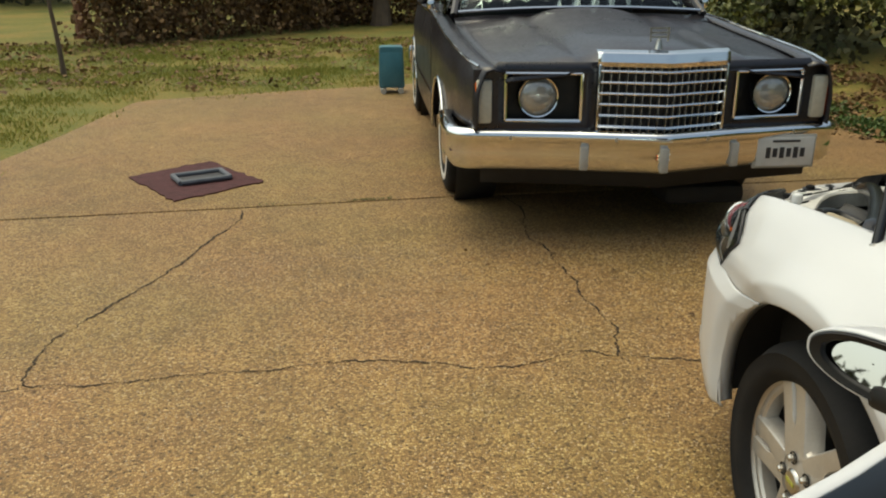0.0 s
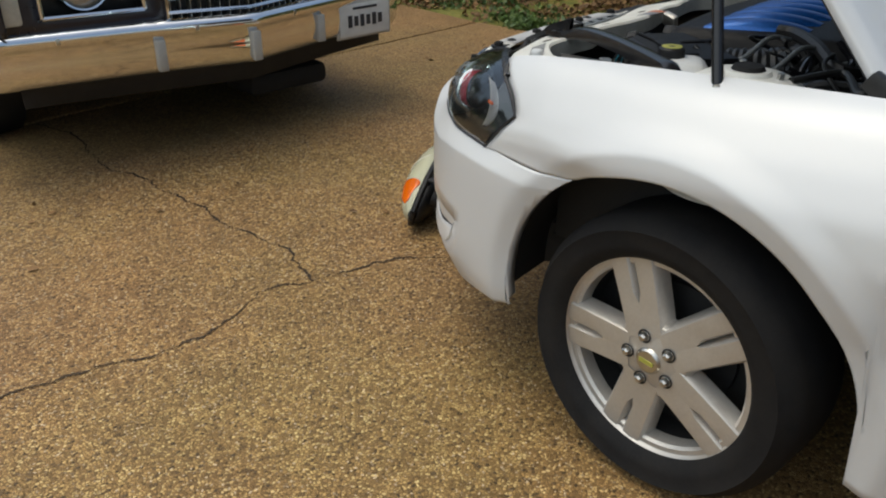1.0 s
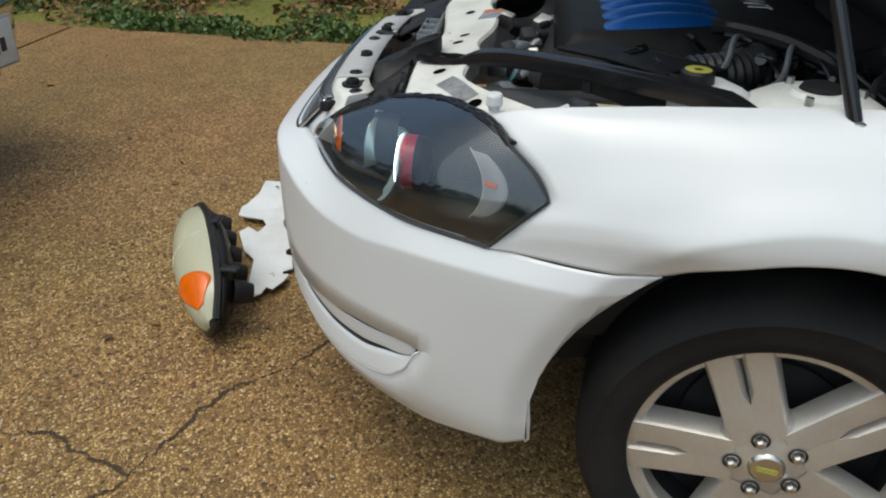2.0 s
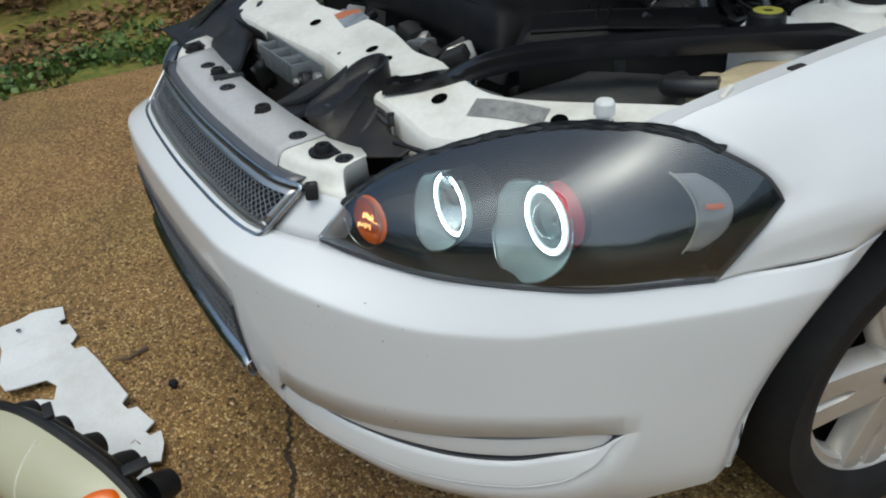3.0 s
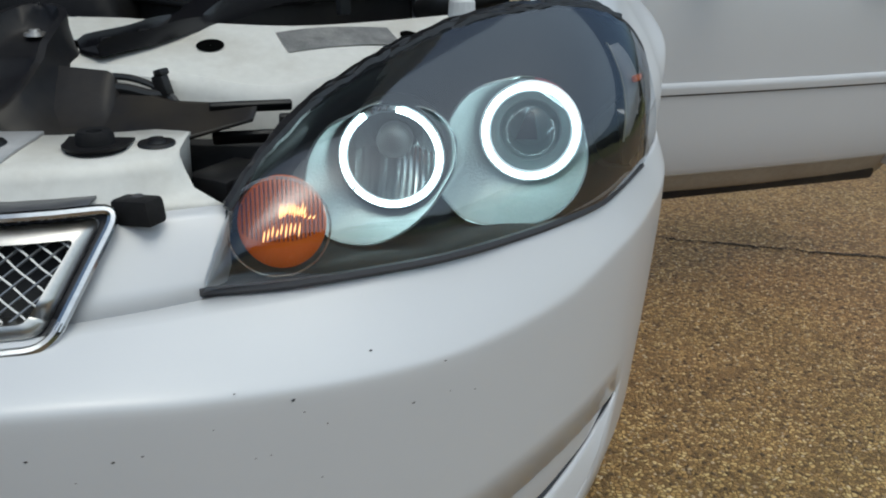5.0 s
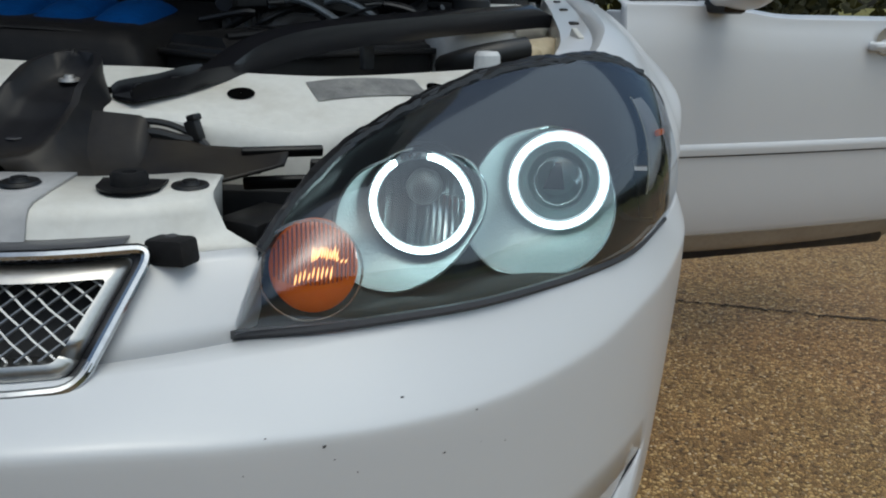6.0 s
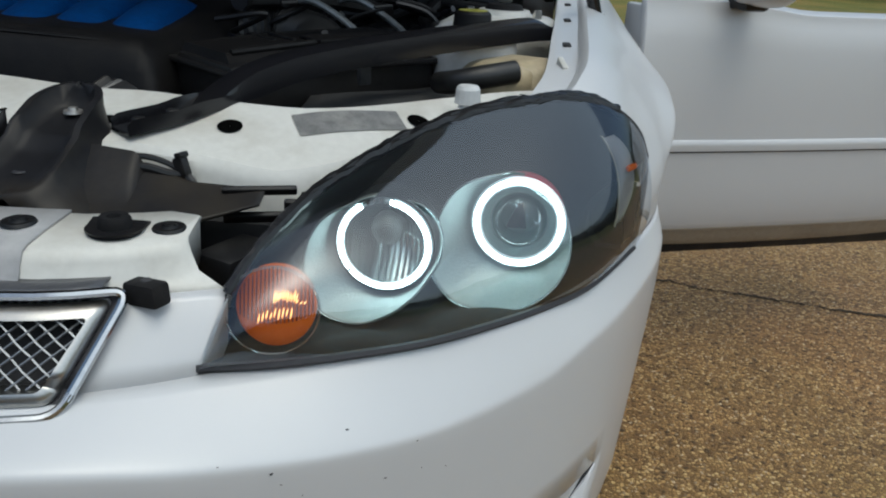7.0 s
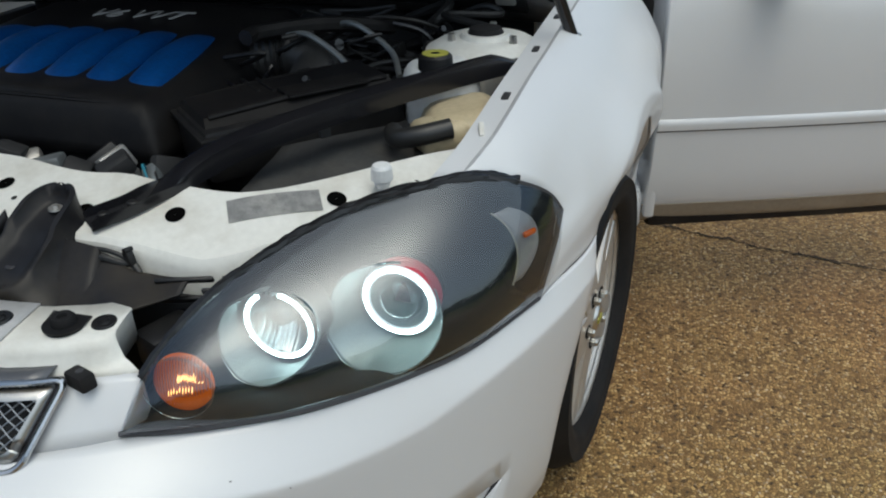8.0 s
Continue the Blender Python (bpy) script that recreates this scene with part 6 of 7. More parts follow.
def build_engine_bay(car):
    # white tie bar across the front
    front = curve([-0.72, -0.60, -0.50, -0.43, -0.385, -0.22, 0.0, 0.07], [0.49, 0.585, 0.66, 0.718, 0.735, 0.735, 0.712, 0.708])
    rear = curve([-0.72, -0.65, -0.37, -0.26, -0.205, -0.15, 0.0, 0.07], [0.36, 0.395, 0.613, 0.602, 0.592, 0.602, 0.576, 0.572])

    def tie_z(x, y):
        X = min(x, 2 * CX - x)
        dip = 0.26 - 0.05 * math.exp(-(((X + 0.22) / 0.07) ** 2)) + 0.12 * math.exp(-(((X + 0.39) / 0.07) ** 2))
        return 0.869 + 0.008 * min(1, max(0, (x + 0.4) / 0.4)) - dip * max(0.0, y - rear(X) - 0.01)
    rows = []
    for x in sorted(set([-0.715, -0.69, -0.65] + list(np.linspace(-0.62, 0.76, 56)) + [0.79, 0.83, 0.855])):
        X = min(x, 2 * CX - x)
        a, b = rear(X), front(X)
        row = [Vector((x, a + 0.004, tie_z(x, a) - 0.05)), Vector((x, a, tie_z(x, a) - 0.006)), Vector((x, a + 0.006, tie_z(x, a)))]
        row += [Vector((x, a + (b - a) * t, tie_z(x, a + (b - a) * t))) for t in (0.12, 0.3, 0.5, 0.7, 0.88, 0.955)]
        row += [Vector((x, b, tie_z(x, b) - 0.005)), Vector((x, b + 0.003, tie_z(x, b) - 0.014)), Vector((x, b + 0.006, tie_z(x, b) - (0.075 if X > -0.41 else 0.020)))]
        rows.append(row)
    bar = part("tie_bar", grid(rows), WHITE_RAW, car, "white painted radiator tie bar, dusty", sharp=22)
    def on_bar(x, y, lift=0.0009):
        return Vector((x, y, tie_z(x, y) + lift))
    # holes are flat discs with their inner shade painted black
    for x, y, r in ((-0.038, 0.646, 0.0125), (-0.111, 0.655, 0.0125), (-0.196, 0.684, 0.0115), (-0.326, 0.671, 0.0135), (-0.519, 0.58, 0.0135), (0.02, 0.69, 0.004), (-0.075, 0.675, 0.004), (0.21, 0.655, 0.0125)):
        rings = [[on_bar(x + q * math.cos(k), y + q * math.sin(k), 0.0012) for k in np.linspace(0, 2 * math.pi, 25)] for q in (0.0005, r * 0.6, r)]
        part("hole", grid(rings), HOLE_SHADE, bar, "flat black disc standing for a round hole")

    def sticker(cx, cy, lx, ly, turn, mat, name, label, lift):
        ca, sa = math.cos(radians(turn)), math.sin(radians(turn))
        rows = [[on_bar(cx + u * lx * ca - v * ly * sa, cy + u * lx * sa + v * ly * ca, lift) for u in np.linspace(-0.5, 0.5, 9)] for v in np.linspace(-0.5, 0.5, 5)]
        part(name, grid(rows), mat, bar, label)
    sticker(-0.447, 0.622, 0.124, 0.038, 30, LABEL_GREY, "rating_label", "worn grey label, writing unreadable", 0.0012)
    sticker(0.138, 0.598, 0.052, 0.054, -9, PAPER_TAG, "printed_tag", "small dark printed sticker", 0.0012)
    sticker(0.181, 0.591, 0.032, 0.054, -9, ORANGE_TAG, "tag_strip", "orange end of the sticker", 0.0012)
    part("adjuster_nut", join(lathe([(0.0, 0.034), (0.012, 0.033), (0.0145, 0.029), (0.0155, 0.012), (0.010, 0.010), (0.011, 0.006), (0.009, 0.0)], 14, Matrix.Translation((-0.572, 0.541, 0.861))), lathe([(0.011, 0.004), (0.012, 0.002), (0.011, 0.0)], 12, Matrix.Translation((-0.572, 0.541, 0.866)))), PANEL_WHITE, bar, "white plastic adjuster nut", sharp=25)
    # flat black diagonal brace
    run = spline([(-0.228, 0.720, 0.8545), (-0.241, 0.704, 0.857), (-0.265, 0.673, 0.861), (-0.288, 0.633, 0.870), (-0.318, 0.575, 0.884), (-0.36, 0.505, 0.896), (-0.45, 0.380, 0.906), (-0.56, 0.247, 0.914), (-0.64, 0.160, 0.919), (-0.69, 0.115, 0.920)], 60)
    rows = []
    for i, p in enumerate(run):
        d = (run[min(i + 1, 59)] - run[max(i - 1, 0)]).normalized()
        s = d.cross(Vector((0, 0, 1))).normalized()
        t = i / 59
        q = min(1.0, max(0.0, (t - 0.26) / 0.20))
        q = q * q * (3 - 2 * q)
        hgt = 0.022 * (1 if t < 0.9 else max(0.25, (1 - t) / 0.1))
        lip = 0.0135 * min(1.0, 0.75 + 6 * t)
        low = -0.0025 - 0.009 * q
        sec = [(-0.0195, lip * (1 - q)), (-0.0178, 0.0015 + (hgt * 0.8 - 0.0015) * q), (-0.006, 0.001 + hgt * q), (0.006, 0.001 + hgt * q), (0.0178, 0.0015 + (hgt * 0.8 - 0.0015) * q), (0.0195, lip * (1 - q)), (0.0192, low), (-0.0192, low)]
        rows.append([p + s * u + Vector((0, 0, z)) for u, z in sec])
    bm = grid(rows, closed=True)
    bmesh.ops.holes_fill(bm, edges=[e for e in bm.edges if e.is_boundary], sides=0)
    brace = part("brace", bm, BLACK_SATIN, car, "satin black diagonal brace bolted to the tie bar", sharp=40)
    for p in ((-0.241, 0.704, 0.8575), (-0.265, 0.673, 0.8615)):
        part("bolt", lathe([(0.0, 0.0095), (0.006, 0.009), (0.0075, 0.0075), (0.0078, 0.003), (0.0110, 0.0025), (0.0118, 0.0)], 12, Matrix.Translation(p)), BLACK_PLASTIC, brace, sharp=20)
    # black plastic baffle between shelf and tie bar, with a tongue up to the bar
    def baffle(x, y):
        t = (0.865 - y) / 0.13
        z = 0.789 + 0.004 * noise.noise((x * 9, y * 12, 3))
        z += 0.036 * min(1.0, max(0.0, (0.85 - y) / 0.10)) ** 1.2
        return z + 0.008 * math.exp(-(((x + 0.17) / 0.09) ** 4)) * max(0, min(1, t))
    rows = []
    for x in np.linspace(-0.392, 0.005, 52):
        back = 0.742 + 0.020 * min(1.0, max(0.0, (-0.266 - x) / 0.05)) ** 0.8
        frontier = skin_x(x, 0.706).y - 0.138
        rag = 0.012 * noise.noise((x * 40, 2, 1)) if x > -0.02 else 0
        rows.append([Vector((x + rag, y, baffle(x, y))) for y in np.linspace(frontier, back, 18)])
    base = part("air_baffle", grid(rows), DUSTY_PLASTIC, car, "dusty black plastic air baffle with a torn edge", sharp=50, solid=0.003)
    tongue = []
    for t in list(np.linspace(0, 0.9, 15)) + [0.94, 0.97, 0.99, 1.0]:
        y = 0.840 - 0.152 * t
        floor_z = 0.812 + 0.055 * t + (0.006 if t > 0.52 else 0.0)
        round_ = 1.0 if t < 0.8 else math.sqrt(max(0.04, 1 - ((t - 0.8) / 0.205) ** 2))
        front_ = 1.0 if t > 0.2 else math.sqrt(max(0.05, 1 - ((0.2 - t) / 0.205) ** 2))
        w = (0.036 - 0.006 * t) * round_ * front_
        wall = 0.002 + 0.018 * min(1.0, t / 0.75) ** 1.2
        fl = floor_z if t < 0.95 else floor_z + wall * (t - 0.95) / 0.05
        foot = 0.790 + 0.062 * t**1.6
        spread = 0.010 + 0.055 * max(0.0, 1 - t) ** 1.5
        cxx = -0.163 - 0.012 * t
        sec = [(-w - spread, foot), (-w - spread * 0.45, foot + (floor_z + wall - foot) * 0.30), (-w - spread * 0.14, foot + (floor_z + wall - foot) * 0.75), (-w - 0.003, floor_z + wall), (-w + 0.001, floor_z + wall), (-w + 0.005, fl + 0.003), (-w * 0.5, fl), (0, fl - 0.001)]
        tongue.append([Vector((cxx + u, y, z)) for u, z in sec] + [Vector((cxx - u, y, z)) for u, z in reversed(sec[:-1])])
    part("baffle_tongue", grid(tongue), DUSTY_PLASTIC, base, "raised black channel with dusty sides", sharp=60, solid=0.0025)
    rows = []
    for u in list(np.linspace(0, 0.8, 12)) + [0.86, 0.91, 0.95, 0.98, 1.0]:
        x = -0.200 - 0.070 * u
        ridge = 0.850 - 0.005 * u - 0.027 * max(0.0, (u - 0.80) / 0.20) ** 2.2
        y0, run_ = 0.744 + 0.007 * u, 0.085 - 0.030 * u
        rows.append([Vector((x - 0.012 * t * t, y0 + run_ * t, ridge + (baffle(x, y0 + run_) - 0.001 - ridge) * (0.5 * t + 0.5 * (1 - (1 - t) ** 2)) - (0.004 if t == 0 else 0))) for t in (0, 0.03, 0.12, 0.25, 0.4, 0.55, 0.7, 0.85, 1.0)])
    part("baffle_shoulder", grid(rows), DUSTY_PLASTIC, base, "raised shoulder beside the channel", sharp=60, solid=0.0025)
    fin = spline([(-0.118, 0.735, 0.872), (-0.105, 0.765, 0.850), (-0.075, 0.800, 0.822), (-0.03, 0.835, 0.800)], 20)
    part("baffle_fin", grid([[p + Vector((0, 0, -0.030 + 0.012 * i / 19)), p] for i, p in enumerate(fin)]), DUSTY_PLASTIC, base, "thin raised edge of the baffle", solid=0.003)
    part("tongue_bolt", lathe([(0.0, 0.006), (0.0045, 0.006), (0.0055, 0.003), (0.009, 0.003), (0.010, 0.0)], 14, Matrix.Translation((-0.176, 0.712, 0.868))), ALUMINIUM, base)
    # dark disc laid on the channel, painting the shade of a hole
    part("baffle_hole", lathe([(0.0, 0.0006), (0.006, 0.001), (0.007, 0.0)], 14, Matrix.Translation((-0.165, 0.798, 0.8285))), INK, base)
    part("cable_clip", join(box(0.013, 0.010, 0.020, (0, 0, 0), 0.002, pose(-0.304, 0.750, 0.831, 0, 18, -20)), box(0.009, 0.012, 0.006, (0, 0, 0.012), 0.0015, pose(-0.304, 0.750, 0.831, 0, 18, -20))), BLACK_PLASTIC, base, "black cable clip")
    for k, r in ((0, 0.0032), (1, 0.0046)):
        part("cable", tube(spline([(-0.238, 0.750 + 0.004 * k, 0.838 - 0.009 * k), (-0.270, 0.749 + 0.005 * k, 0.838 - 0.009 * k), (-0.292, 0.749 + 0.004 * k, 0.832 - 0.008 * k), (-0.309, 0.751, 0.822), (-0.322, 0.758, 0.806)], 24), r, 8), HOSE, base, "black cable along the tie bar")
    slot = pose(-0.386, 0.762, 0.803, -38, 0, 17)
    bm = box(0.072, 0.006, 0.011, (0, 0, 0.0135), 0.002, slot)
    for sx, sz, at in ((0.072, 0.014, (0, 0, -0.014)), (0.016, 0.020, (0.028, 0, 0)), (0.012, 0.020, (-0.030, 0, 0))):
        join(bm, box(sx, 0.006, sz, at, 0.002, slot))
    part("lamp_bracket", bm, BLACK_PLASTIC, base, "black slotted lamp mounting bracket")
    part("lamp_bracket", box(0.05, 0.07, 0.05, (0, 0, 0), 0.008, pose(-0.372, 0.795, 0.745, 0, 0, -25)), BLACK_PLASTIC, base)
    torn = curve([0.66, 0.70, 0.757, 0.79, 0.846, 0.89], [0.47, 0.425, 0.352, 0.292, 0.206, 0.190])
    rows = []
    for y in np.linspace(0.885, 0.665, 26):
        x0 = torn(y) + 0.008 * noise.noise((y * 70, 3, 1))
        rise = 0.056 * min(1.0, max(0.0, (0.87 - y) / 0.19)) ** 1.3
        rows.append([Vector((x0 + (0.66 - x0) * t, y, 0.797 + rise + 0.012 * noise.noise((t * 5, y * 14, 7)) - 0.012 * math.exp(-(t / 0.05) ** 2))) for t in np.linspace(0, 1, 22)])
    far = part("air_baffle", grid(rows), DUSTY_PLASTIC, car, "dusty black plastic air baffle with a torn edge", solid=0.003)
    flap = []
    for k, (x, y, z) in enumerate(spline([(0.47, 0.752, 0.838), (0.40, 0.752, 0.840), (0.33, 0.750, 0.842), (0.272, 0.750, 0.836), (0.235, 0.770, 0.812), (0.205, 0.815, 0.800)], 26)):
        drop = 0.060 + 0.022 * noise.noise((k * 0.6, 5, 2))
        flap.append([Vector((x + 0.010 * noise.noise((k * 0.8, j, 4)), y - 0.006 * j, z - drop * j / 4)) for j in range(5)])
    part("torn_flap", grid(flap), BLACK_PLASTIC, far, "black torn flap hanging beside the latch", solid=0.003)
    # latch hardware in the gap
    latch = part("latch_bracket", box(0.30, 0.006, 0.085, (0.145, 0.735, 0.80), 0.002), STEEL_GREY, car, "grey steel hood latch bracket")
    for x, w in ((0.205, 0.060), (0.138, 0.055), (0.078, 0.045)):
        part("latch_box", join(join(box(w, 0.004, 0.042, (x, 0.775, 0.815), 0.001), box(0.004, 0.045, 0.045, (x - w / 2, 0.755, 0.815), 0.001)), box(0.004, 0.045, 0.045, (x + w / 2, 0.755, 0.815), 0.001)), STEEL_GREY, latch)
    part("latch_roller", lathe([(0.0, 0.014), (0.007, 0.013), (0.010, 0.008), (0.018, 0.008), (0.021, 0.0), (0.021, -0.01)], 20, frame_of((0.031, 0.765, 0.808), (0.1, 0.95, 0.3))), BLACK_PLASTIC, latch)
    part("latch_bolt", lathe([(0.0, 0.012), (0.006, 0.011), (0.007, 0.0)], 8, frame_of((0.031, 0.775, 0.810), (0.1, 0.95, 0.3))), ALUMINIUM, latch)
    part("latch_bolt", lathe([(0.0, 0.014), (0.008, 0.012), (0.009, 0.0)], 8, frame_of((-0.005, 0.745, 0.822), (0, 0.95, 0.3))), ALUMINIUM, latch)
    part("latch_lever", box(0.060, 0.022, 0.010, (0.165, 0.872, 0.806), 0.002, pose(0, 0, 0, 0, -4, 82)), BLACK_PLASTIC, latch)
    part("radiator_core", box(1.0, 0.05, 0.40, (CX, 0.73, 0.58), 0.01), DARK, car)
    # grey cover on the shelf with clips and rubber buffers
    rows = []
    for x in np.linspace(-0.236, 0.376, 30):
        X = min(x, 2 * CX - x)
        y = skin_x(X, 0.706).y
        rows.append([Vector((x, y - d, z + 0.003)) for d, z in ((0.058, 0.770), (0.062, 0.776), (0.068, 0.790), (0.073, 0.798), (0.080, 0.8015), (0.11, 0.8045), (0.152, 0.807))])
    cov = part("shelf_cover", grid(rows, lambda i, j: not (j >= 5 and 0.130 < rows[i][0].x < 0.190)), GREY_PLATE, car, "dusty light grey grille cover", sharp=40, solid=0.003)
    def clip(x, y, z, r=0.0155):
        part("push_clip", join(lathe([(0.0, 0.0035), (r * 0.45, 0.0035), (r * 0.5, 0.002), (r * 0.9, 0.0025), (r, 0.0)], 20, Matrix.Translation((x, y, z))), lathe([(0.0, 0.006), (r * 0.38, 0.0055), (r * 0.42, 0.003)], 14, Matrix.Translation((x, y, z)))), BLACK_PLASTIC, cov, "black push clip")
    for x, y, z in ((-0.331, 0.849, 0.8035), (-0.209, 0.876, 0.8085), (0.10, 0.895, 0.8085), (0.26, 0.885, 0.8085), (0.43, 0.86, 0.8035)):
        clip(x, y, z)
    for x, y in ((-0.290, 0.866), (-0.062, 0.882), (0.200, 0.882), (0.40, 0.872)):
        part("rubber_buffer", lathe([(0.0, 0.010), (0.005, 0.010), (0.006, 0.0145), (0.012, 0.015), (0.0142, 0.012), (0.0145, 0.004), (0.0215, 0.0025), (0.023, 0.0)], 24, Matrix.Translation((x, y, 0.8035))), RUBBER, cov, "black rubber hood buffer")
    part("edge_block", box(0.036, 0.020, 0.021, (-0.336, 0.912, 0.770), 0.004, pose(0, 0, 0, 0, 6, -22)), RUBBER, cov, "small black rubber block")
    # the block is solid; a dark disc paints its hole
    part("block_hole", lathe([(0, 0.001), (0.004, 0.001), (0.005, 0)], 10, Matrix.Translation((-0.336, 0.910, 0.7805))), INK, cov)
    # engine with its cover
    floor_ = part("bay_floor", box(1.36, 1.05, 0.02, (CX, 0.12, 0.42)), DARK, car)
    part("firewall", box(1.40, 0.04, 0.50, (CX, -0.42, 0.68)), DARK, car)
    part("cowl", box(1.48, 0.16, 0.03, (CX, -0.40, 0.945), 0.01, pose(0, 0, 0, 6)), BLACK_PLASTIC, car, "black plastic cowl")
    part("inner_apron", box(0.03, 0.82, 0.40, (-0.66, -0.02, 0.66), 0.01), DARK, car)
    part("inner_apron", box(0.03, 0.82, 0.40, (2 * CX + 0.66, -0.02, 0.66), 0.01), DARK, car)
    part("engine_block", box(0.62, 0.55, 0.40, (0.19, 0.10, 0.62), 0.06), DARK, car)
    def cover_z(x, y):
        u, v = (x - 0.20) / 0.345, (y - 0.10) / 0.325
        z = 0.905 + 0.015 * (1 - v) - 0.012 * u * u
        m = max(abs(u), abs(v))
        return z - 0.085 * max(0.0, (m - 0.86) / 0.14) ** 2.2
    us = np.concatenate([[-1, -0.985, -0.96, -0.93, -0.89], np.linspace(-0.82, 0.82, 16), [0.89, 0.93, 0.96, 0.985, 1]])
    rows = [[Vector((0.20 + 0.345 * u * (1 if v < 0.6 else 1 - 0.12 * (v - 0.6) ** 1.5), 0.10 + 0.325 * v, cover_z(0.20 + 0.345 * u, 0.10 + 0.325 * v))) for v in us] for u in us]
    cover = part("engine_cover", grid(rows), COVER, car, "black engine cover with blue ribs", sharp=50, solid=0.004)
    for k in range(6):
        x = -0.055 + 0.086 * k
        rr = []
        for t in np.linspace(0, 1, 14):
            y = 0.325 - 0.275 * t
            w = 0.0425 * (0.80 + 0.20 * math.sin(math.pi * min(1, 0.25 + 0.75 * t)))
            rr.append([Vector((x + 0.03 * t + w * u, y, cover_z(x, y) - 0.004 + 0.034 * math.sqrt(max(0.0, 1 - u * u)) * (0.04 + 0.96 * math.sin(math.pi * (0.01 + 0.95 * t)) ** 0.55))) for u in np.linspace(-1, 1, 13)])
        part("rib", grid(rr), BLUE, cover, "glossy blue rib", sharp=60)
    ridge = [Vector((x, 0.392 - 0.012 * abs((x - 0.20) / 0.30) ** 6, cover_z(x, 0.392) + 0.001)) for x in np.linspace(-0.10, 0.50, 40)]
    part("cover_ridge", tube(ridge, 0.006, 8, flat=0.6), COVER, cover, "moulded ridge along the front of the cover")
    part("cover_seam", tube([Vector((x, 0.338, cover_z(x, 0.338) + 0.001)) for x in np.linspace(-0.11, 0.51, 24)], 0.004, 6, flat=0.5), COVER, cover)
    def text_mesh(body, size, m, name, mat, parent, label):
        cu = bpy.data.curves.new(name, "FONT")
        cu.body, cu.size, cu.extrude, cu.shear = body, size, 0.0012, 0.3
        tmp = new(name, cu)
        me = bpy.data.meshes.new_from_object(tmp)
        bpy.data.objects.remove(tmp)
        bpy.data.curves.remove(cu)
        me.materials.append(mat)
        ob = new(name, me)
        ob.parent = parent
        ob.matrix_basis = m
        return tagged(ob, label)
    text_mesh("V6 VVT", 0.074, pose(0.315, -0.030, 0.9335, 3, 0, 180), "lettering", SILVER_PRINT, cover, "raised silver lettering V6 VVT")
    # things round the engine
    rnd = random.Random(31)
    lie = pose(-0.315, 0.275, 0.0, 0, 0, 47)
    air = part("air_box", box(0.36, 0.17, 0.09, (0, 0, 0.840), 0.012, lie), BLACK_PLASTIC, car, "black angular air filter box")
    part("air_box_flange", box(0.375, 0.185, 0.008, (0, 0, 0.872), 0.003, lie), BLACK_PLASTIC, air)
    lid = [[lie @ Vector((0.175 * u * (1 - 0.05 * t), 0.082 * v * (1 - 0.25 * t) - 0.012 * t, 0.876 + 0.030 * t * (1 - 0.35 * max(0.0, u)))) for u, v in ((-1, -1), (-0.4, -1), (0.3, -1), (1, -1), (1, 0), (1, 1), (0.3, 1), (-0.4, 1), (-1, 1), (-1, 0))] for t in (0.0, 0.15, 0.9, 1.0)]
    bm = grid(lid, closed=True)
    bmesh.ops.holes_fill(bm, edges=[e for e in bm.edges if e.is_boundary], sides=0)
    lid = part("air_box_lid", bm, COVER, air, "dusty moulded lid", sharp=25)
    part("lid_panel", box(0.15, 0.060, 0.006, (-0.06, -0.012, 0.907), 0.004, lie), COVER, lid)
    for k in range(3):
        part("lid_rib", box(0.007, 0.085, 0.010, (0.05 + 0.030 * k, -0.010, 0.900 - 0.003 * k), 0.003, lie), COVER, lid)
    part("lid_ridge", tube([lie @ Vector((x, 0.052, 0.906 - 0.010 * max(0.0, x / 0.17))) for x in np.linspace(-0.16, 0.16, 12)], 0.005, 8), COVER, lid)
    for x in (-0.10, 0.07):
        part("air_box_catch", join(box(0.020, 0.012, 0.034, (x, 0.094, 0.872), 0.004, lie), box(0.012, 0.020, 0.010, (x, 0.088, 0.892), 0.003, lie)), PANEL_DARK, air, "worn spring catch")
    part("side_panel", grid([[Vector((-0.36 - 0.27 * u + 0.03 * v, 0.605 - 0.235 * u - 0.33 * v * (1 - 0.2 * u), 0.838 + 0.008 * noise.noise((u * 3, v * 3, 1)) - 0.004 * v)) for u in np.linspace(0, 1, 12)] for v in np.linspace(0, 1, 8)]), PANEL_DARK, car, "dusty dark plastic side panel", solid=0.004)
    part("side_panel_wall", box(0.20, 0.02, 0.10, (-0.45, 0.47, 0.75), 0.004, pose(0, 0, 0, 0, 0, 40)), BLACK_PLASTIC, car)
    tank = part("washer_tank", box(0.14, 0.20, 0.14, (-0.625, 0.27, 0.822), 0.04, pose(0, 0, 0, 6, 8, 20), segs=4), TANK, car, "yellowed translucent plastic tank")
    part("washer_tank_cap", box(0.09, 0.10, 0.05, (-0.60, 0.335, 0.862), 0.02, pose(0, 0, 0, 10, 0, 30), segs=3), TANK, car)
    part("tank_hose", tube(spline([(-0.52, 0.335, 0.86), (-0.545, 0.39, 0.872), (-0.585, 0.395, 0.882), (-0.627, 0.372, 0.888)], 20), 0.016, 12), HOSE, tank, "black elbow hose")
    tower = part("strut_tower", lathe([(0.0, 0.955), (0.045, 0.953), (0.05, 0.945), (0.085, 0.942), (0.115, 0.925), (0.135, 0.86), (0.15, 0.70)], 36, Matrix.Translation((-0.60, 0.0, -0.012))), WHITE_RAW, car, "white strut tower")
    for k in range(3):
        a = radians(30 + 120 * k)
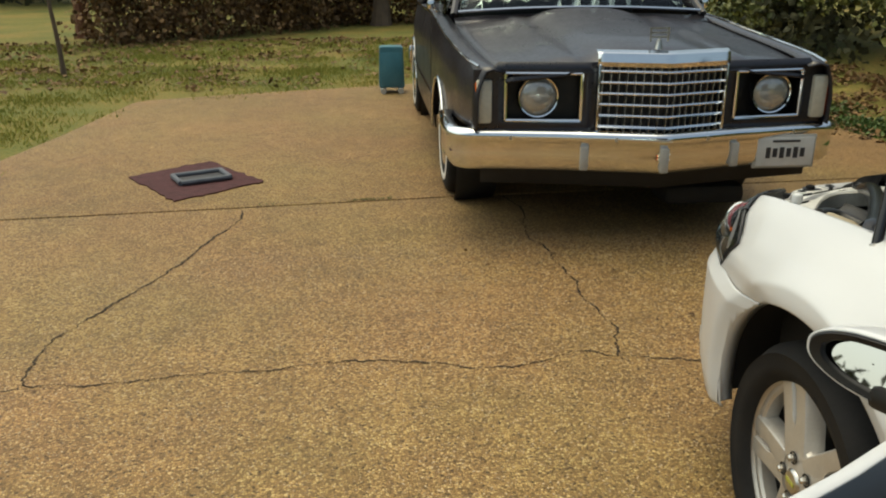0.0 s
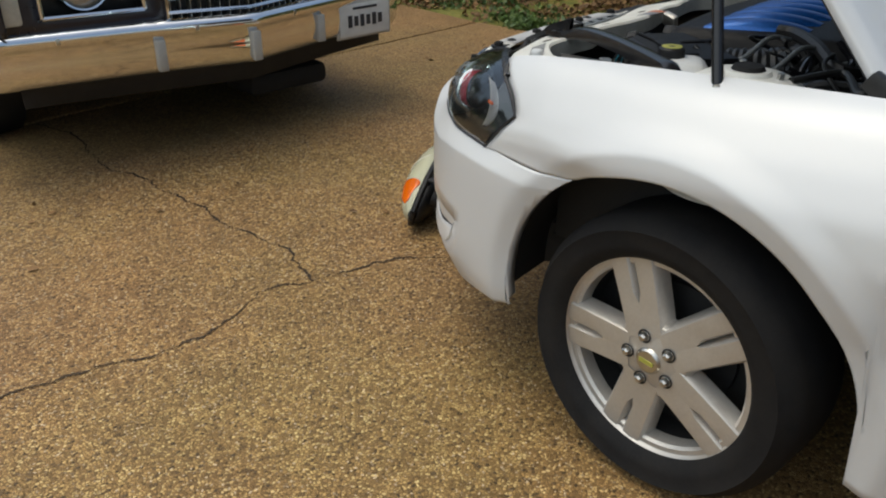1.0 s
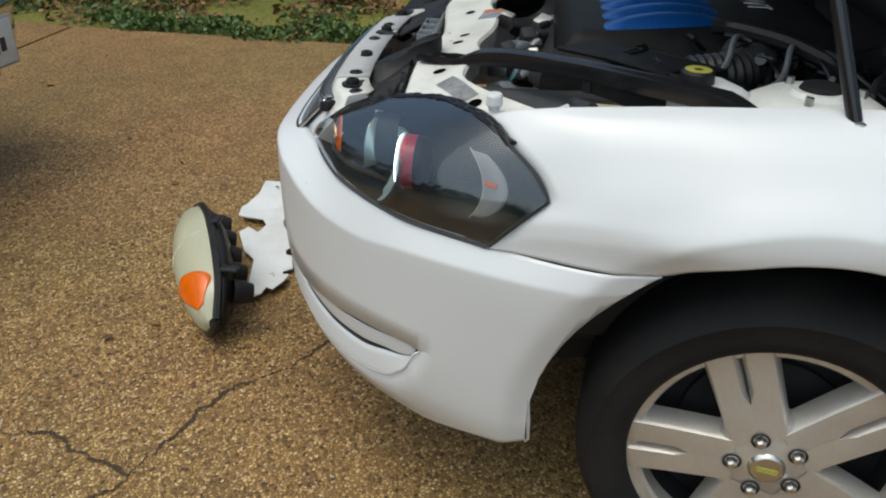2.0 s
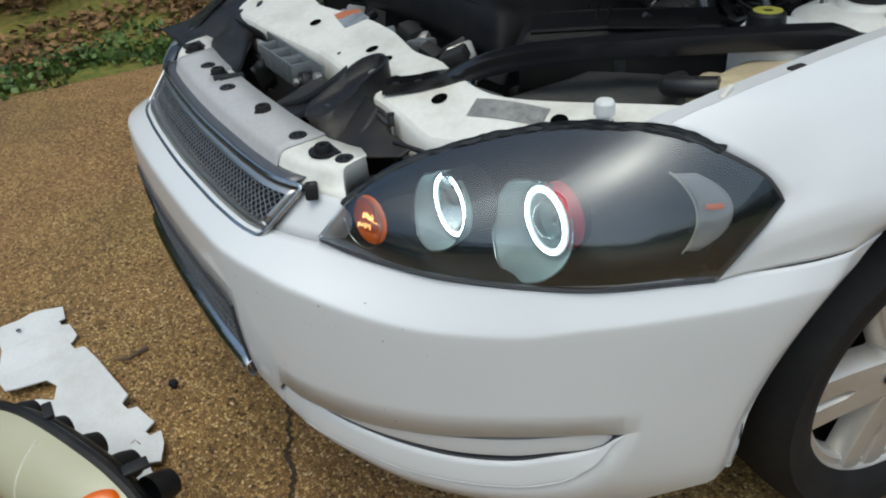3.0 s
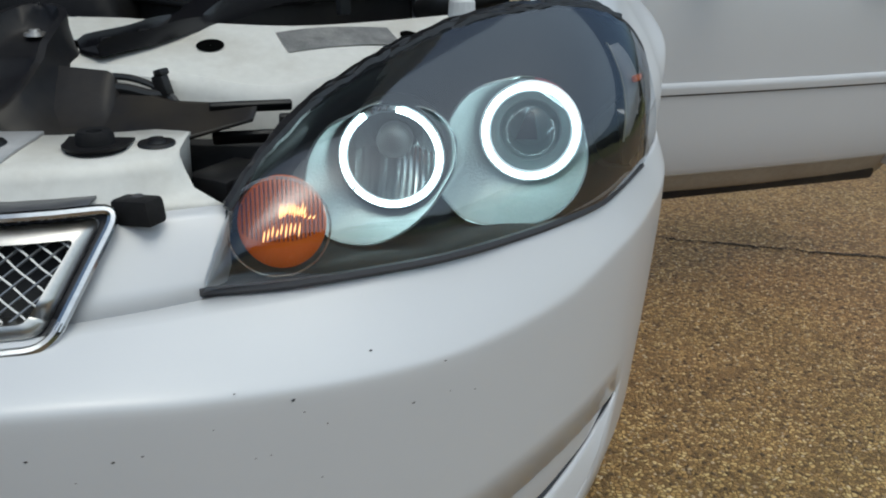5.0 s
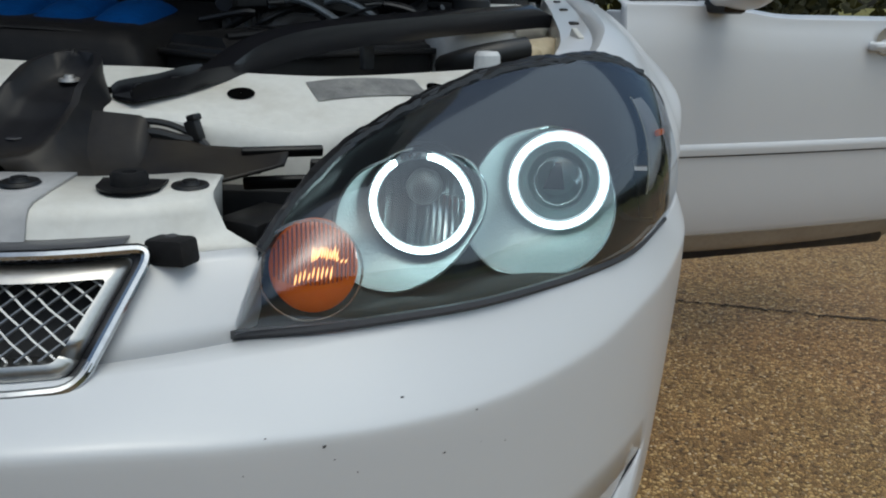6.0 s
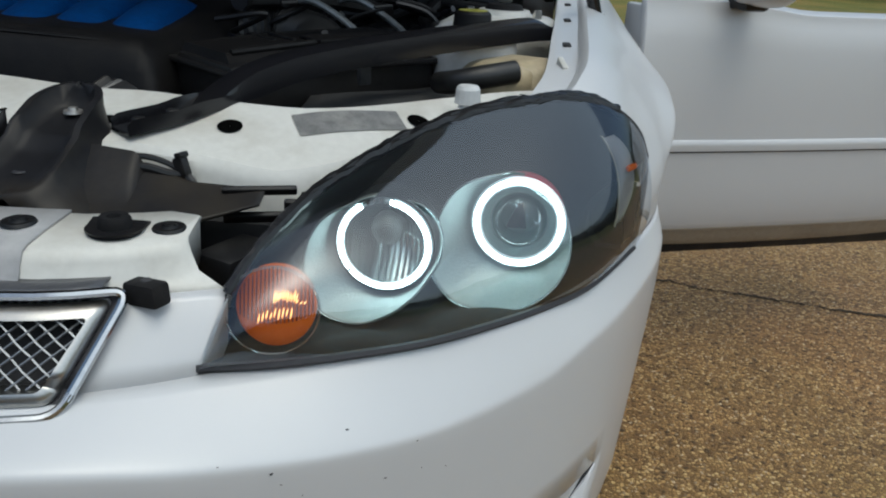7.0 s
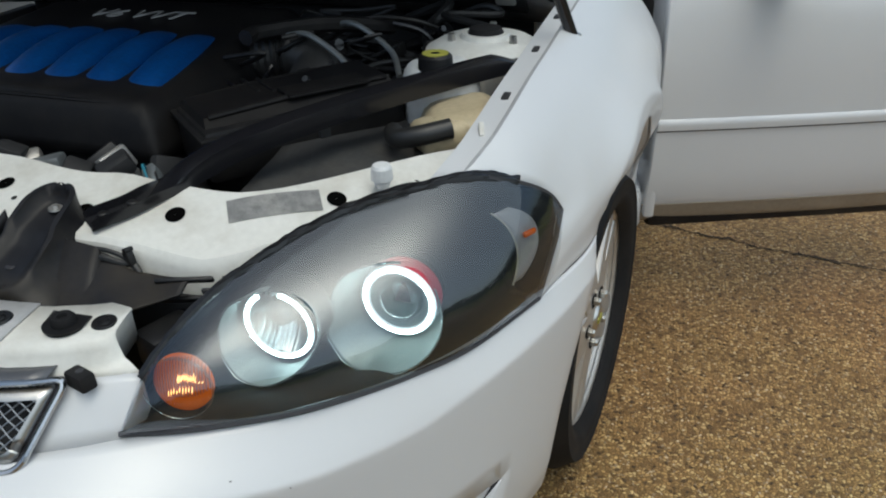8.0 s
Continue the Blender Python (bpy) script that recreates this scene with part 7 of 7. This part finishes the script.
        part("tower_nut", lathe([(0, 0.016), (0.007, 0.015), (0.008, 0)], 6, Matrix.Translation((-0.60 + 0.068 * math.cos(a), 0.068 * math.sin(a), 0.930))), BRUSHED, tower)
    part("tower_mount", lathe([(0.0, 0.012), (0.03, 0.010), (0.036, 0.0)], 20, Matrix.Translation((-0.60, 0.0, 0.94))), RUBBER, tower)
    bottle = part("coolant_bottle", box(0.13, 0.12, 0.13, (-0.555, 0.165, 0.865), 0.035, pose(0, 0, 0, 0, 0, 25), segs=4), PANEL_WHITE, car, "whitish coolant bottle")
    part("coolant_cap", lathe([(0.0, 0.026), (0.024, 0.026), (0.029, 0.022), (0.031, 0.0), (0.031, -0.03)], 28, Matrix.Translation((-0.554, 0.193, 0.925))), BLACK_PLASTIC, bottle, "black cap with yellow print")
    part("cap_print", lathe([(0.008, 0.0), (0.008, 0.0008), (0.023, 0.0008), (0.023, 0.0)], 24, Matrix.Translation((-0.554, 0.193, 0.9512))), CAP_YELLOW, bottle, "yellow print on the cap")
    runs = []
    for k in range(44):
        x0, y0 = rnd.uniform(-0.5, -0.12), rnd.uniform(-0.32, 0.02)
        pts = [(x0, y0, rnd.uniform(0.80, 0.90))]
        for j in range(4):
            pts.append((pts[-1][0] + rnd.uniform(-0.12, 0.12), pts[-1][1] + rnd.uniform(-0.02, 0.10), min(0.935, max(0.78, pts[-1][2] + rnd.uniform(-0.06, 0.06)))))
        part("hose", tube(spline(pts, 26), rnd.choice((0.003, 0.005, 0.006, 0.008, 0.012, 0.016)), 8), rnd.choice((HOSE, HOSE, HOSE, BLACK_SATIN, BLACK_PLASTIC, BLACK_PLASTIC, BLACK_PLASTIC, STEEL_GREY)), car)
    part("intake_duct", tube(spline([(-0.30, 0.16, 0.86), (-0.27, 0.06, 0.87), (-0.20, 0.0, 0.875), (-0.12, 0.02, 0.87)], 40), [0.045 + 0.004 * (i % 2) for i in range(40)], 16), HOSE, car, "ribbed black intake duct")
    for p, r in (((-0.21, 0.045, 0.93), 0.006), ((-0.27, -0.05, 0.93), 0.006)):
        part("metal_pipe", tube(spline([p, (p[0] - 0.06, p[1] + 0.03, p[2] + 0.01), (p[0] - 0.14, p[1] + 0.06, p[2] - 0.03), (p[0] - 0.18, p[1] + 0.13, p[2] - 0.06)], 20), r, 8), STEEL_GREY, car, "grey metal pipe")
    for k in range(26):
        c = (rnd.uniform(-0.50, -0.13), rnd.uniform(-0.32, 0.16), rnd.uniform(0.76, 0.88))
        part("engine_fitting", box(rnd.uniform(0.015, 0.05), rnd.uniform(0.015, 0.05), rnd.uniform(0.02, 0.05), c, 0.005, pose(0, 0, 0, rnd.uniform(-30, 30), rnd.uniform(-30, 30), rnd.uniform(0, 90))), rnd.choice((BLACK_PLASTIC, DARK, HOSE, ALUMINIUM, STEEL_GREY)), car)
    for k in range(40):
        c = (rnd.uniform(-0.26, 0.45), rnd.uniform(0.42, 0.57), rnd.uniform(0.74, 0.845))
        part("engine_fitting", box(rnd.uniform(0.02, 0.06), rnd.uniform(0.02, 0.05), rnd.uniform(0.02, 0.05), c, 0.006, pose(0, 0, 0, rnd.uniform(-30, 30), rnd.uniform(-30, 30), rnd.uniform(0, 90))), rnd.choice((BLACK_PLASTIC, DARK, DARK, ALUMINIUM, STEEL_GREY)), car)
    teal_wire = material("blue_green_wire", (0.04, 0.22, 0.30), 0.5)
    for k in range(5):
        p = (-0.09 - 0.02 * k, 0.47, 0.80)
        part("wire", tube(spline([p, (p[0] - 0.01, 0.50, 0.83 + 0.01 * (k % 2)), (p[0] - 0.03, 0.52, 0.81), (p[0] - 0.03, 0.53, 0.78)], 14), 0.0022, 6), teal_wire if k % 2 else HOSE, car)


def build_hood(car):
    m = Matrix.Translation((0, -0.36, 0.875)) @ pose(0, 0, 0, 50)
    def sheet(inset, drop, crown):
        rows = []
        for t in np.linspace(0, 1, 14):
            w = (0.775 - 0.05 * t) - inset
            rows.append([Vector((CX + w * s, 0.02 + inset + (1.36 - 2 * inset) * t - 0.12 * t * t * s * s, -drop + crown * (1 - s * s) - 0.05 * max(0, t - 0.8) / 0.2 * (t > 0.8))) for s in np.linspace(-1, 1, 25)])
        return rows
    hood = place(part("hood", grid(sheet(0, 0.0, 0.035)), WHITE, car, "white hood raised on its strut", solid=0.018, sharp=50), m)
    part("hood_liner", grid(sheet(0.07, 0.030, 0.03)), LINER, hood, "black felt hood liner", solid=0.012, sharp=60)
    for k in range(4):
        part("liner_clip", lathe([(0, 0), (0.02, 0.002), (0.022, 0.006)], 12, Matrix.Translation((CX - 0.5 + 0.33 * k, 0.5 + 0.1 * (k % 2), -0.046))), BLACK_PLASTIC, hood)
    for s in (-1, 1):
        part("hood_inner_rail", box(0.05, 1.1, 0.03, (CX + s * 0.66, 0.66, -0.028), 0.008), WHITE_RAW, hood)
    strut = part("hood_strut", join(tube([(-0.765, -0.004, 0.935), (-0.655, 0.095, 1.26)], 0.0115, 12), tube([(-0.655, 0.095, 1.26), (-0.575, 0.168, 1.48)], 0.006, 10)), BLACK_SATIN, car, "black gas strut holding the hood up")
    part("strut_ball", lathe([(0, 0.016), (0.012, 0.012), (0.016, 0), (0.012, -0.012), (0, -0.016)], 14, Matrix.Translation((-0.768, -0.006, 0.932))), BRUSHED, strut)
    part("hinge_arm", box(0.03, 0.22, 0.04, (-0.69, -0.34, 0.93), 0.008, pose(0, 0, 0, 30)), BLACK_PLASTIC, car)


def build_door(car):
    d = Vector((-0.94, -0.34, 0)).normalized()
    m = Matrix.Translation((-0.925, -0.535, 0)) @ Matrix((d, Vector((-d.y, d.x, 0)), Vector((0, 0, 1)))).transposed().to_4x4()
    prof = curve([0.27, 0.30, 0.338, 0.345, 0.45, 0.57, 0.60, 0.75, 0.88, 0.925, 0.945, 0.958], [0.052, 0.026, 0.008, 0.002, -0.020, -0.028, -0.030, -0.034, -0.026, -0.016, -0.014, 0.010])
    zs = [0.272, 0.29, 0.315, 0.338, 0.345, 0.36, 0.40, 0.45, 0.50, 0.55, 0.60, 0.65, 0.70, 0.75, 0.80, 0.84, 0.88, 0.905, 0.925, 0.935, 0.945, 0.958]
    def sk(u, z, out=0.0):
        fall = 0.030 * min(1.0, max(0.0, (u - 0.22) / 0.22)) * max(0.0, (z - 0.70) / 0.258) ** 1.5
        return Vector((u * (1.025 + 0.045 * (z - 0.27)), prof(z) - out + 0.012 * (2 * u - 1) ** 2, z - fall))
    us = np.concatenate([[0, 0.008], np.linspace(0.03, 0.97, 20), [0.992, 1.0]])
    door = place(part("front_door", grid([[sk(u, z) + Vector((0, 0.012 if u in (0.0, 1.0) else 0, 0)) for u in us] for z in zs[3:]]), WHITE, car, "white front door standing open", sharp=45, solid=0.004), m)
    # darker grey-brown band along the bottom of the door
    part("lower_band", grid([[sk(u, z, 0.001) for u in us] for z in zs[:5]]), DOOR_GREY, door, "grey-brown lower edge", solid=0.003)
    part("inner_panel", box(0.98, 0.07, 0.64, (0.52, 0.075, 0.575), 0.02), DUSTY_PLASTIC, door, "dark grey inner door panel")
    part("door_frame", join(join(box(0.03, 0.10, 0.62, (0.02, 0.05, 0.62), 0.008), box(0.03, 0.10, 0.62, (1.02, 0.05, 0.62), 0.008)), box(1.0, 0.06, 0.03, (0.52, 0.09, 0.305), 0.008)), WHITE, door)
    part("belt_seal", box(0.20, 0.03, 0.012, (0.12, 0.025, 0.952), 0.004), BLACK_PLASTIC, door)
    part("side_moulding", grid([[sk(u, 0.586 + dz, o) for u in us[1:-1]] for dz, o in ((-0.016, 0.0), (-0.014, 0.006), (0.0, 0.0075), (0.012, 0.006), (0.016, 0.0))]), WHITE, door, "raised white side moulding", sharp=60)
    # dark strip that paints the moulding's shade onto the door
    part("moulding_shade_strip", grid([[sk(u, z, 0.0012) for u in us[1:-1]] for z in (0.567, 0.5705)]), INK, door)
    # handle with its cup, whose inner shade is painted as a darker colour
    c = sk(0.765, 0.853)
    part("handle_cup", lathe([(0.0, -0.006), (0.028, -0.002), (0.036, 0.001), (0.038, 0.0025)], 24, Matrix.Translation((c.x, c.y - 0.001, 0.864)) @ pose(0, 0, 0, 90)), DOOR_GREY, door)
    part("door_handle", tube(spline([(c.x - 0.055, c.y - 0.004, 0.852), (c.x - 0.045, c.y - 0.019, 0.851), (c.x + 0.03, c.y - 0.022, 0.853), (c.x + 0.085, c.y - 0.019, 0.855), (c.x + 0.098, c.y - 0.002, 0.858)], 24), 0.0125, 10, flat=1.0), WHITE, door, "white pull handle")
    # mirror
    mc = Vector((0.292, -0.088, 0.985))
    def oval(a, r, w=0.088, h=0.050):
        return w * r * math.copysign(abs(math.cos(a)) ** 0.75, math.cos(a)), (0.86 + 0.26 * math.cos(a)) * h * r * math.copysign(abs(math.sin(a)) ** 0.75, math.sin(a))
    turn = np.linspace(0, 2 * math.pi, 41)
    rows = []
    for k in range(9):
        b = math.pi / 2 * k / 8
        rows.append([mc + Vector((-0.085 * math.sin(b), *oval(a, math.cos(b) ** 0.55))) for a in turn[:-1]])
    bm = grid(rows, closed=True)
    bmesh.ops.remove_doubles(bm, verts=bm.verts[:], dist=1e-4)
    part("mirror_shell", bm, WHITE, door, "white door mirror shell", sharp=50, solid=0.004)
    part("mirror_glass", grid([[mc + Vector((-0.016 - 0.31 * oval(a, r)[1], *oval(a, r))) for a in turn] for r in (0.02, 0.5, 0.82)]), MIRROR, door, "silvered mirror glass")
    part("mirror_rim", grid([[mc + Vector((o, *oval(a, r))) for a in turn] for r, o in ((0.76, -0.006), (0.80, 0.001), (0.95, 0.003), (0.975, 0.0))]), BLACK_PLASTIC, door, "black mirror rim", solid=0.002)
    part("mirror_arm", box(0.07, 0.09, 0.035, (0.262, -0.035, 0.945), 0.012), BLACK_PLASTIC, door, "black mirror arm")
    return door


def build_cabin(car):
    """The rest of the car behind the open door: sills, rear body, roof and glass."""
    L, R = -0.925, 2 * CX + 0.925
    def side_sheet(sign, y0, y1):
        rows = []
        for y in np.linspace(y0, y1, 60):
            lo = 0.27
            if abs(y + 2.81) < 0.415:
                lo = max(lo, ARCH_Z + math.sqrt(0.415**2 - (y + 2.81) ** 2))
            row = []
            taper = 0.05 * max(0, (-y - 3.2) / 0.9) ** 2
            for k in range(14):
                t = k / 13
                z = lo + (0.99 - lo) * t
                row.append(Vector(((CX + sign * (0.995 - 0.055 * max(0, (z - 0.65) / 0.34) ** 2 - 0.03 * max(0, (0.45 - z) / 0.2) ** 2 - taper)), y, z)))
            rows.append(row)
        return grid(rows)
    part("rear_side", side_sheet(-1, -1.62, -4.05), WHITE, car, "white rear door and quarter panel", solid=0.006, sharp=60)
    part("body_side", side_sheet(1, -0.53, -4.05), WHITE, car, "white body side", solid=0.006, sharp=60)
    part("sill", box(0.12, 1.12, 0.14, (L + 0.065, -1.08, 0.33), 0.03), WHITE, car)
    part("floor_pan", box(1.6, 3.6, 0.08, (CX, -2.2, 0.30), 0.02), DARK, car)
    part("roof", grid([[Vector((CX + 0.60 * s, y, 1.47 - 0.06 * s * s - 0.05 * abs((y + 1.95) / 1.0) ** 3)) for s in np.linspace(-1, 1, 13)] for y in np.linspace(-1.2, -2.9, 12)]), WHITE, car, solid=0.02)
    part("windshield", grid([[Vector((CX + (0.74 - 0.16 * t) * s, -0.50 - 0.10 * s * s * 0 - 0.75 * t - 0.08 * abs(s) ** 2 * (1 - t), 0.985 + 0.42 * t)) for s in np.linspace(-1, 1, 13)] for t in np.linspace(0, 1, 5)]), GLASS, car, "raked windshield", solid=0.005)
    part("rear_window", grid([[Vector((CX + (0.60 + 0.10 * t) * s, -2.88 - 0.60 * t, 1.40 - 0.36 * t)) for s in np.linspace(-1, 1, 9)] for t in (0, 0.5, 1)]), GLASS, car, solid=0.005)
    for s in (-1, 1):
        part("pillar", tube([(CX + s * 0.80, -0.50, 0.98), (CX + s * 0.62, -1.25, 1.41)], 0.032, 8), WHITE, car)
        part("rear_pillar", tube([(CX + s * 0.62, -2.85, 1.39), (CX + s * 0.80, -3.45, 1.01)], 0.06, 8), WHITE, car)
        part("centre_pillar", tube([(CX + s * 0.85, -1.66, 0.98), (CX + s * 0.63, -1.75, 1.42)], 0.035, 8), BLACK_PLASTIC, car)
        part("rear_side_glass", grid([[Vector((CX + s * (0.89 - 0.26 * t), -1.66 - 0.06 * t - (1.25 - 0.2 * t) * u, 0.99 + 0.42 * t)) for u in np.linspace(0, 1, 5)] for t in (0, 1)]), GLASS, car, solid=0.005)
    part("trunk_lid", grid([[Vector((CX + 0.80 * s, y, 1.00 + 0.03 * (1 - s * s) - 0.02 * (-3.4 - y))) for s in np.linspace(-1, 1, 9)] for y in np.linspace(-3.42, -4.08, 6)]), WHITE, car, solid=0.01)
    part("rear_bumper", box(1.86, 0.12, 0.62, (CX, -4.08, 0.62), 0.05), WHITE, car)
    part("dashboard", box(1.35, 0.35, 0.2, (CX, -0.85, 0.88), 0.06), BLACK_PLASTIC, car)
    for s in (-1, 1):
        part("front_seat", join(box(0.5, 0.5, 0.18, (CX + s * 0.37, -1.55, 0.52), 0.06), box(0.5, 0.16, 0.62, (CX + s * 0.37, -1.88, 0.85), 0.06, pose(0, 0, 0, 14))), DUSTY_PLASTIC, car, "grey front seat")
    part("rear_bench", join(box(1.3, 0.5, 0.18, (CX, -2.55, 0.52), 0.06), box(1.3, 0.16, 0.6, (CX, -2.85, 0.82), 0.06, pose(0, 0, 0, 14))), DUSTY_PLASTIC, car)
    part("steering_wheel", lathe([(0.18, 0.0), (0.19, 0.014), (0.2, 0.0), (0.19, -0.014), (0.18, 0.0)], 30, frame_of((CX - 0.37, -1.15, 0.92), (0, -0.9, 0.45))), BLACK_PLASTIC, car)


def build_white_sedan():
    car = thing("white_sedan", "white sedan with its hood raised and front door open", "car", (0, 0, 0))
    build_bumper(car)
    build_grilles(car)
    build_headlight(car)
    build_fenders(car)
    build_wheels(car)
    build_engine_bay(car)
    build_hood(car)
    build_door(car)
    build_cabin(car)


# ---- removed parts lying before the car ----
def build_loose_parts():
    old = thing("old_headlight", "removed yellowed headlight with an amber corner lying on the driveway", "headlight")
    way = Vector((-0.47, 0.88, 0)).normalized()
    L = Vector((0.88, 0.47, 0)).normalized()
    tilt = radians(17)
    nrm = (way * math.cos(tilt) + Vector((0, 0, 1)) * math.sin(tilt)).normalized()
    up = nrm.cross(L) if nrm.cross(L).z > 0 else -nrm.cross(L)
    o = Vector((0.035, 1.42, 0.120))
    top = curve([-0.30, -0.24, -0.10, 0.08, 0.22, 0.30], [-0.015, 0.052, 0.095, 0.112, 0.090, 0.045])
    bot = curve([-0.30, -0.25, -0.12, 0.05, 0.20, 0.30], [-0.045, -0.092, -0.112, -0.100, -0.050, 0.020])

    def dome(a, v):
        return math.sin(math.pi * min(1.0, max(0.0, v))) ** 0.6 * max(0.0, 1 - (abs(a) / 0.302) ** 2.2) ** 0.6

    def sheet(bulge, push, shrink):
        rows = []
        for i in range(37):
            a = -0.30 + 0.60 * i / 36
            rows.append([o + L * a * shrink + up * (bot(a) + (top(a) - bot(a)) * k / 14) * shrink + nrm * (push + bulge * dome(a, k / 14)) for k in range(15)])
        return rows
    part("back_shell", grid(sheet(-0.07, -0.01, 0.97)), BLACK_PLASTIC, old, "black ribbed back shell", solid=0.004)
    part("lens", grid(sheet(0.082, 0.010, 0.985)), AGED_LENS, old, "yellowed hazy lens", sharp=70).visible_shadow = False
    part("reflector", grid(sheet(-0.045, 0.004, 0.95)), REFLECTOR, old, "dull reflector behind the lens")
    edge = []
    for i in range(37):
        a = -0.30 + 0.60 * i / 36
        edge.append(o + L * a + up * top(a))
    for i in range(36, -1, -1):
        a = -0.30 + 0.60 * i / 36
        edge.append(o + L * a + up * bot(a))
    part("rim", tube(edge + edge[:1], 0.012, 8), BLACK_PLASTIC, old, "black rim")
    seam = [o + L * (-0.012 + 0.02 * v) * 0.985 + up * (bot(0.0) + (top(0.0) - bot(0.0)) * v) * 0.985 + nrm * (0.010 + 0.082 * dome(0.0, v)) for v in np.linspace(0.04, 0.96, 20)]
    part("lens_seam", tube(seam, 0.0022, 6), LAMP_WHITE, old, "ridge across the old lens")
    for a, b, r in ((0.10, 0.0, 0.075), (-0.09, 0.0, 0.062)):
        part("inner_bowl", lathe([(r, 0.02), (r * 0.92, 0.004), (r * 0.6, -0.02), (r * 0.25, -0.03), (0.0, -0.031)], 28, frame_of(o + L * a + up * b + nrm * 0.02, nrm)), REFLECTOR, old, "dull inner reflector bowl")
    am = []
    for u in np.linspace(0, 1, 14):
        a = -0.268 + 0.135 * u
        lo, hi = -0.012 - 0.040 * u, 0.008 + 0.072 * math.sin(math.pi * min(1.0, 0.80 * u)) - 0.035 * u * u
        row = []
        for v in np.linspace(0, 1, 10):
            b = lo + (hi - lo) * v
            row.append(o + L * a * 0.985 + up * b * 0.985 + nrm * (0.0125 + 0.082 * dome(a, (b - bot(a)) / (top(a) - bot(a)))))
        am.append(row)
    part("amber_corner", grid(am), AMBER, old, "amber corner reflector", solid=0.002)
    for k in range(5):
        c = o + L * (-0.22 + 0.11 * k) + up * 0.03 - nrm * 0.075
        part("back_fitting", lathe([(0.0, 0.03), (0.028, 0.026), (0.034, 0.0), (0.036, -0.03)], 16, frame_of(c, -nrm)), BLACK_PLASTIC, old)
    part("fixing_tab", box(0.03, 0.05, 0.01, o + L * -0.20 + up * 0.09 - nrm * 0.03, 0.003), BLACK_PLASTIC, old)
    part("fixing_tab", box(0.05, 0.02, 0.012, o + L * 0.05 + up * 0.125 - nrm * 0.02, 0.003), BLACK_PLASTIC, old)
    pan = thing("splash_panel", "broken white plastic panel with notched edges lying on the driveway", "plastic panel")
    outline = [(0.84, 1.50), (0.875, 1.40), (0.872, 1.315), (0.80, 1.318), (0.79, 1.335), (0.765, 1.333), (0.76, 1.312), (0.69, 1.303), (0.67, 1.325), (0.645, 1.320), (0.64, 1.295), (0.33, 1.238), (0.31, 1.258), (0.285, 1.25), (0.28, 1.228), (0.21, 1.205), (0.19, 1.232), (0.165, 1.225), (0.16, 1.20), (0.11, 1.205), (0.06, 1.225), (0.075, 1.25), (0.03, 1.25), (0.0, 1.275), (0.07, 1.31), (0.25, 1.35), (0.30, 1.40), (0.42, 1.46), (0.46, 1.44), (0.44, 1.40), (0.49, 1.385), (0.52, 1.405), (0.53, 1.50), (0.60, 1.515), (0.72, 1.49)]
    bm = plate(outline, 0.004, Matrix.Translation((0, 0, 0.016)))
    bmesh.ops.triangulate(bm, faces=bm.faces[:])
    bmesh.ops.subdivide_edges(bm, edges=bm.edges[:], cuts=2)
    bmesh.ops.triangulate(bm, faces=bm.faces[:])
    for v in bm.verts:
        v.co.z += 0.020 * noise.noise((v.co.x * 7, v.co.y * 9, 2)) + 0.012 * math.exp(-(((v.co.x - 0.70) / 0.02) ** 2)) + 0.01 * (abs(v.co.y - 1.35) / 0.15)
    part("panel", bm, PANEL_WHITE, pan, sharp=40)
    # hole in the panel painted as a dark disc
    part("panel_hole", lathe([(0, 0.001), (0.006, 0.001), (0.007, 0)], 12, Matrix.Translation((0.80, 1.44, 0.028))), INK, pan)
    screw = thing("dropped_clip", "small black plastic clip dropped on the driveway", "clip", (0.33, 1.13, 0))
    part("clip_head", lathe([(0.0, 0.022), (0.010, 0.020), (0.013, 0.012), (0.006, 0.010), (0.008, 0.0)], 12), BLACK_PLASTIC, screw)
    twig = thing("twig", "short brown twig on the driveway", "twig")
    part("stick", tube([(0.53, 1.24, 0.008), (0.51, 1.20, 0.010), (0.53, 1.15, 0.008)], [0.003, 0.004, 0.006], 6), BARK, twig)


build_white_sedan()
build_loose_parts()
build_pebbles()
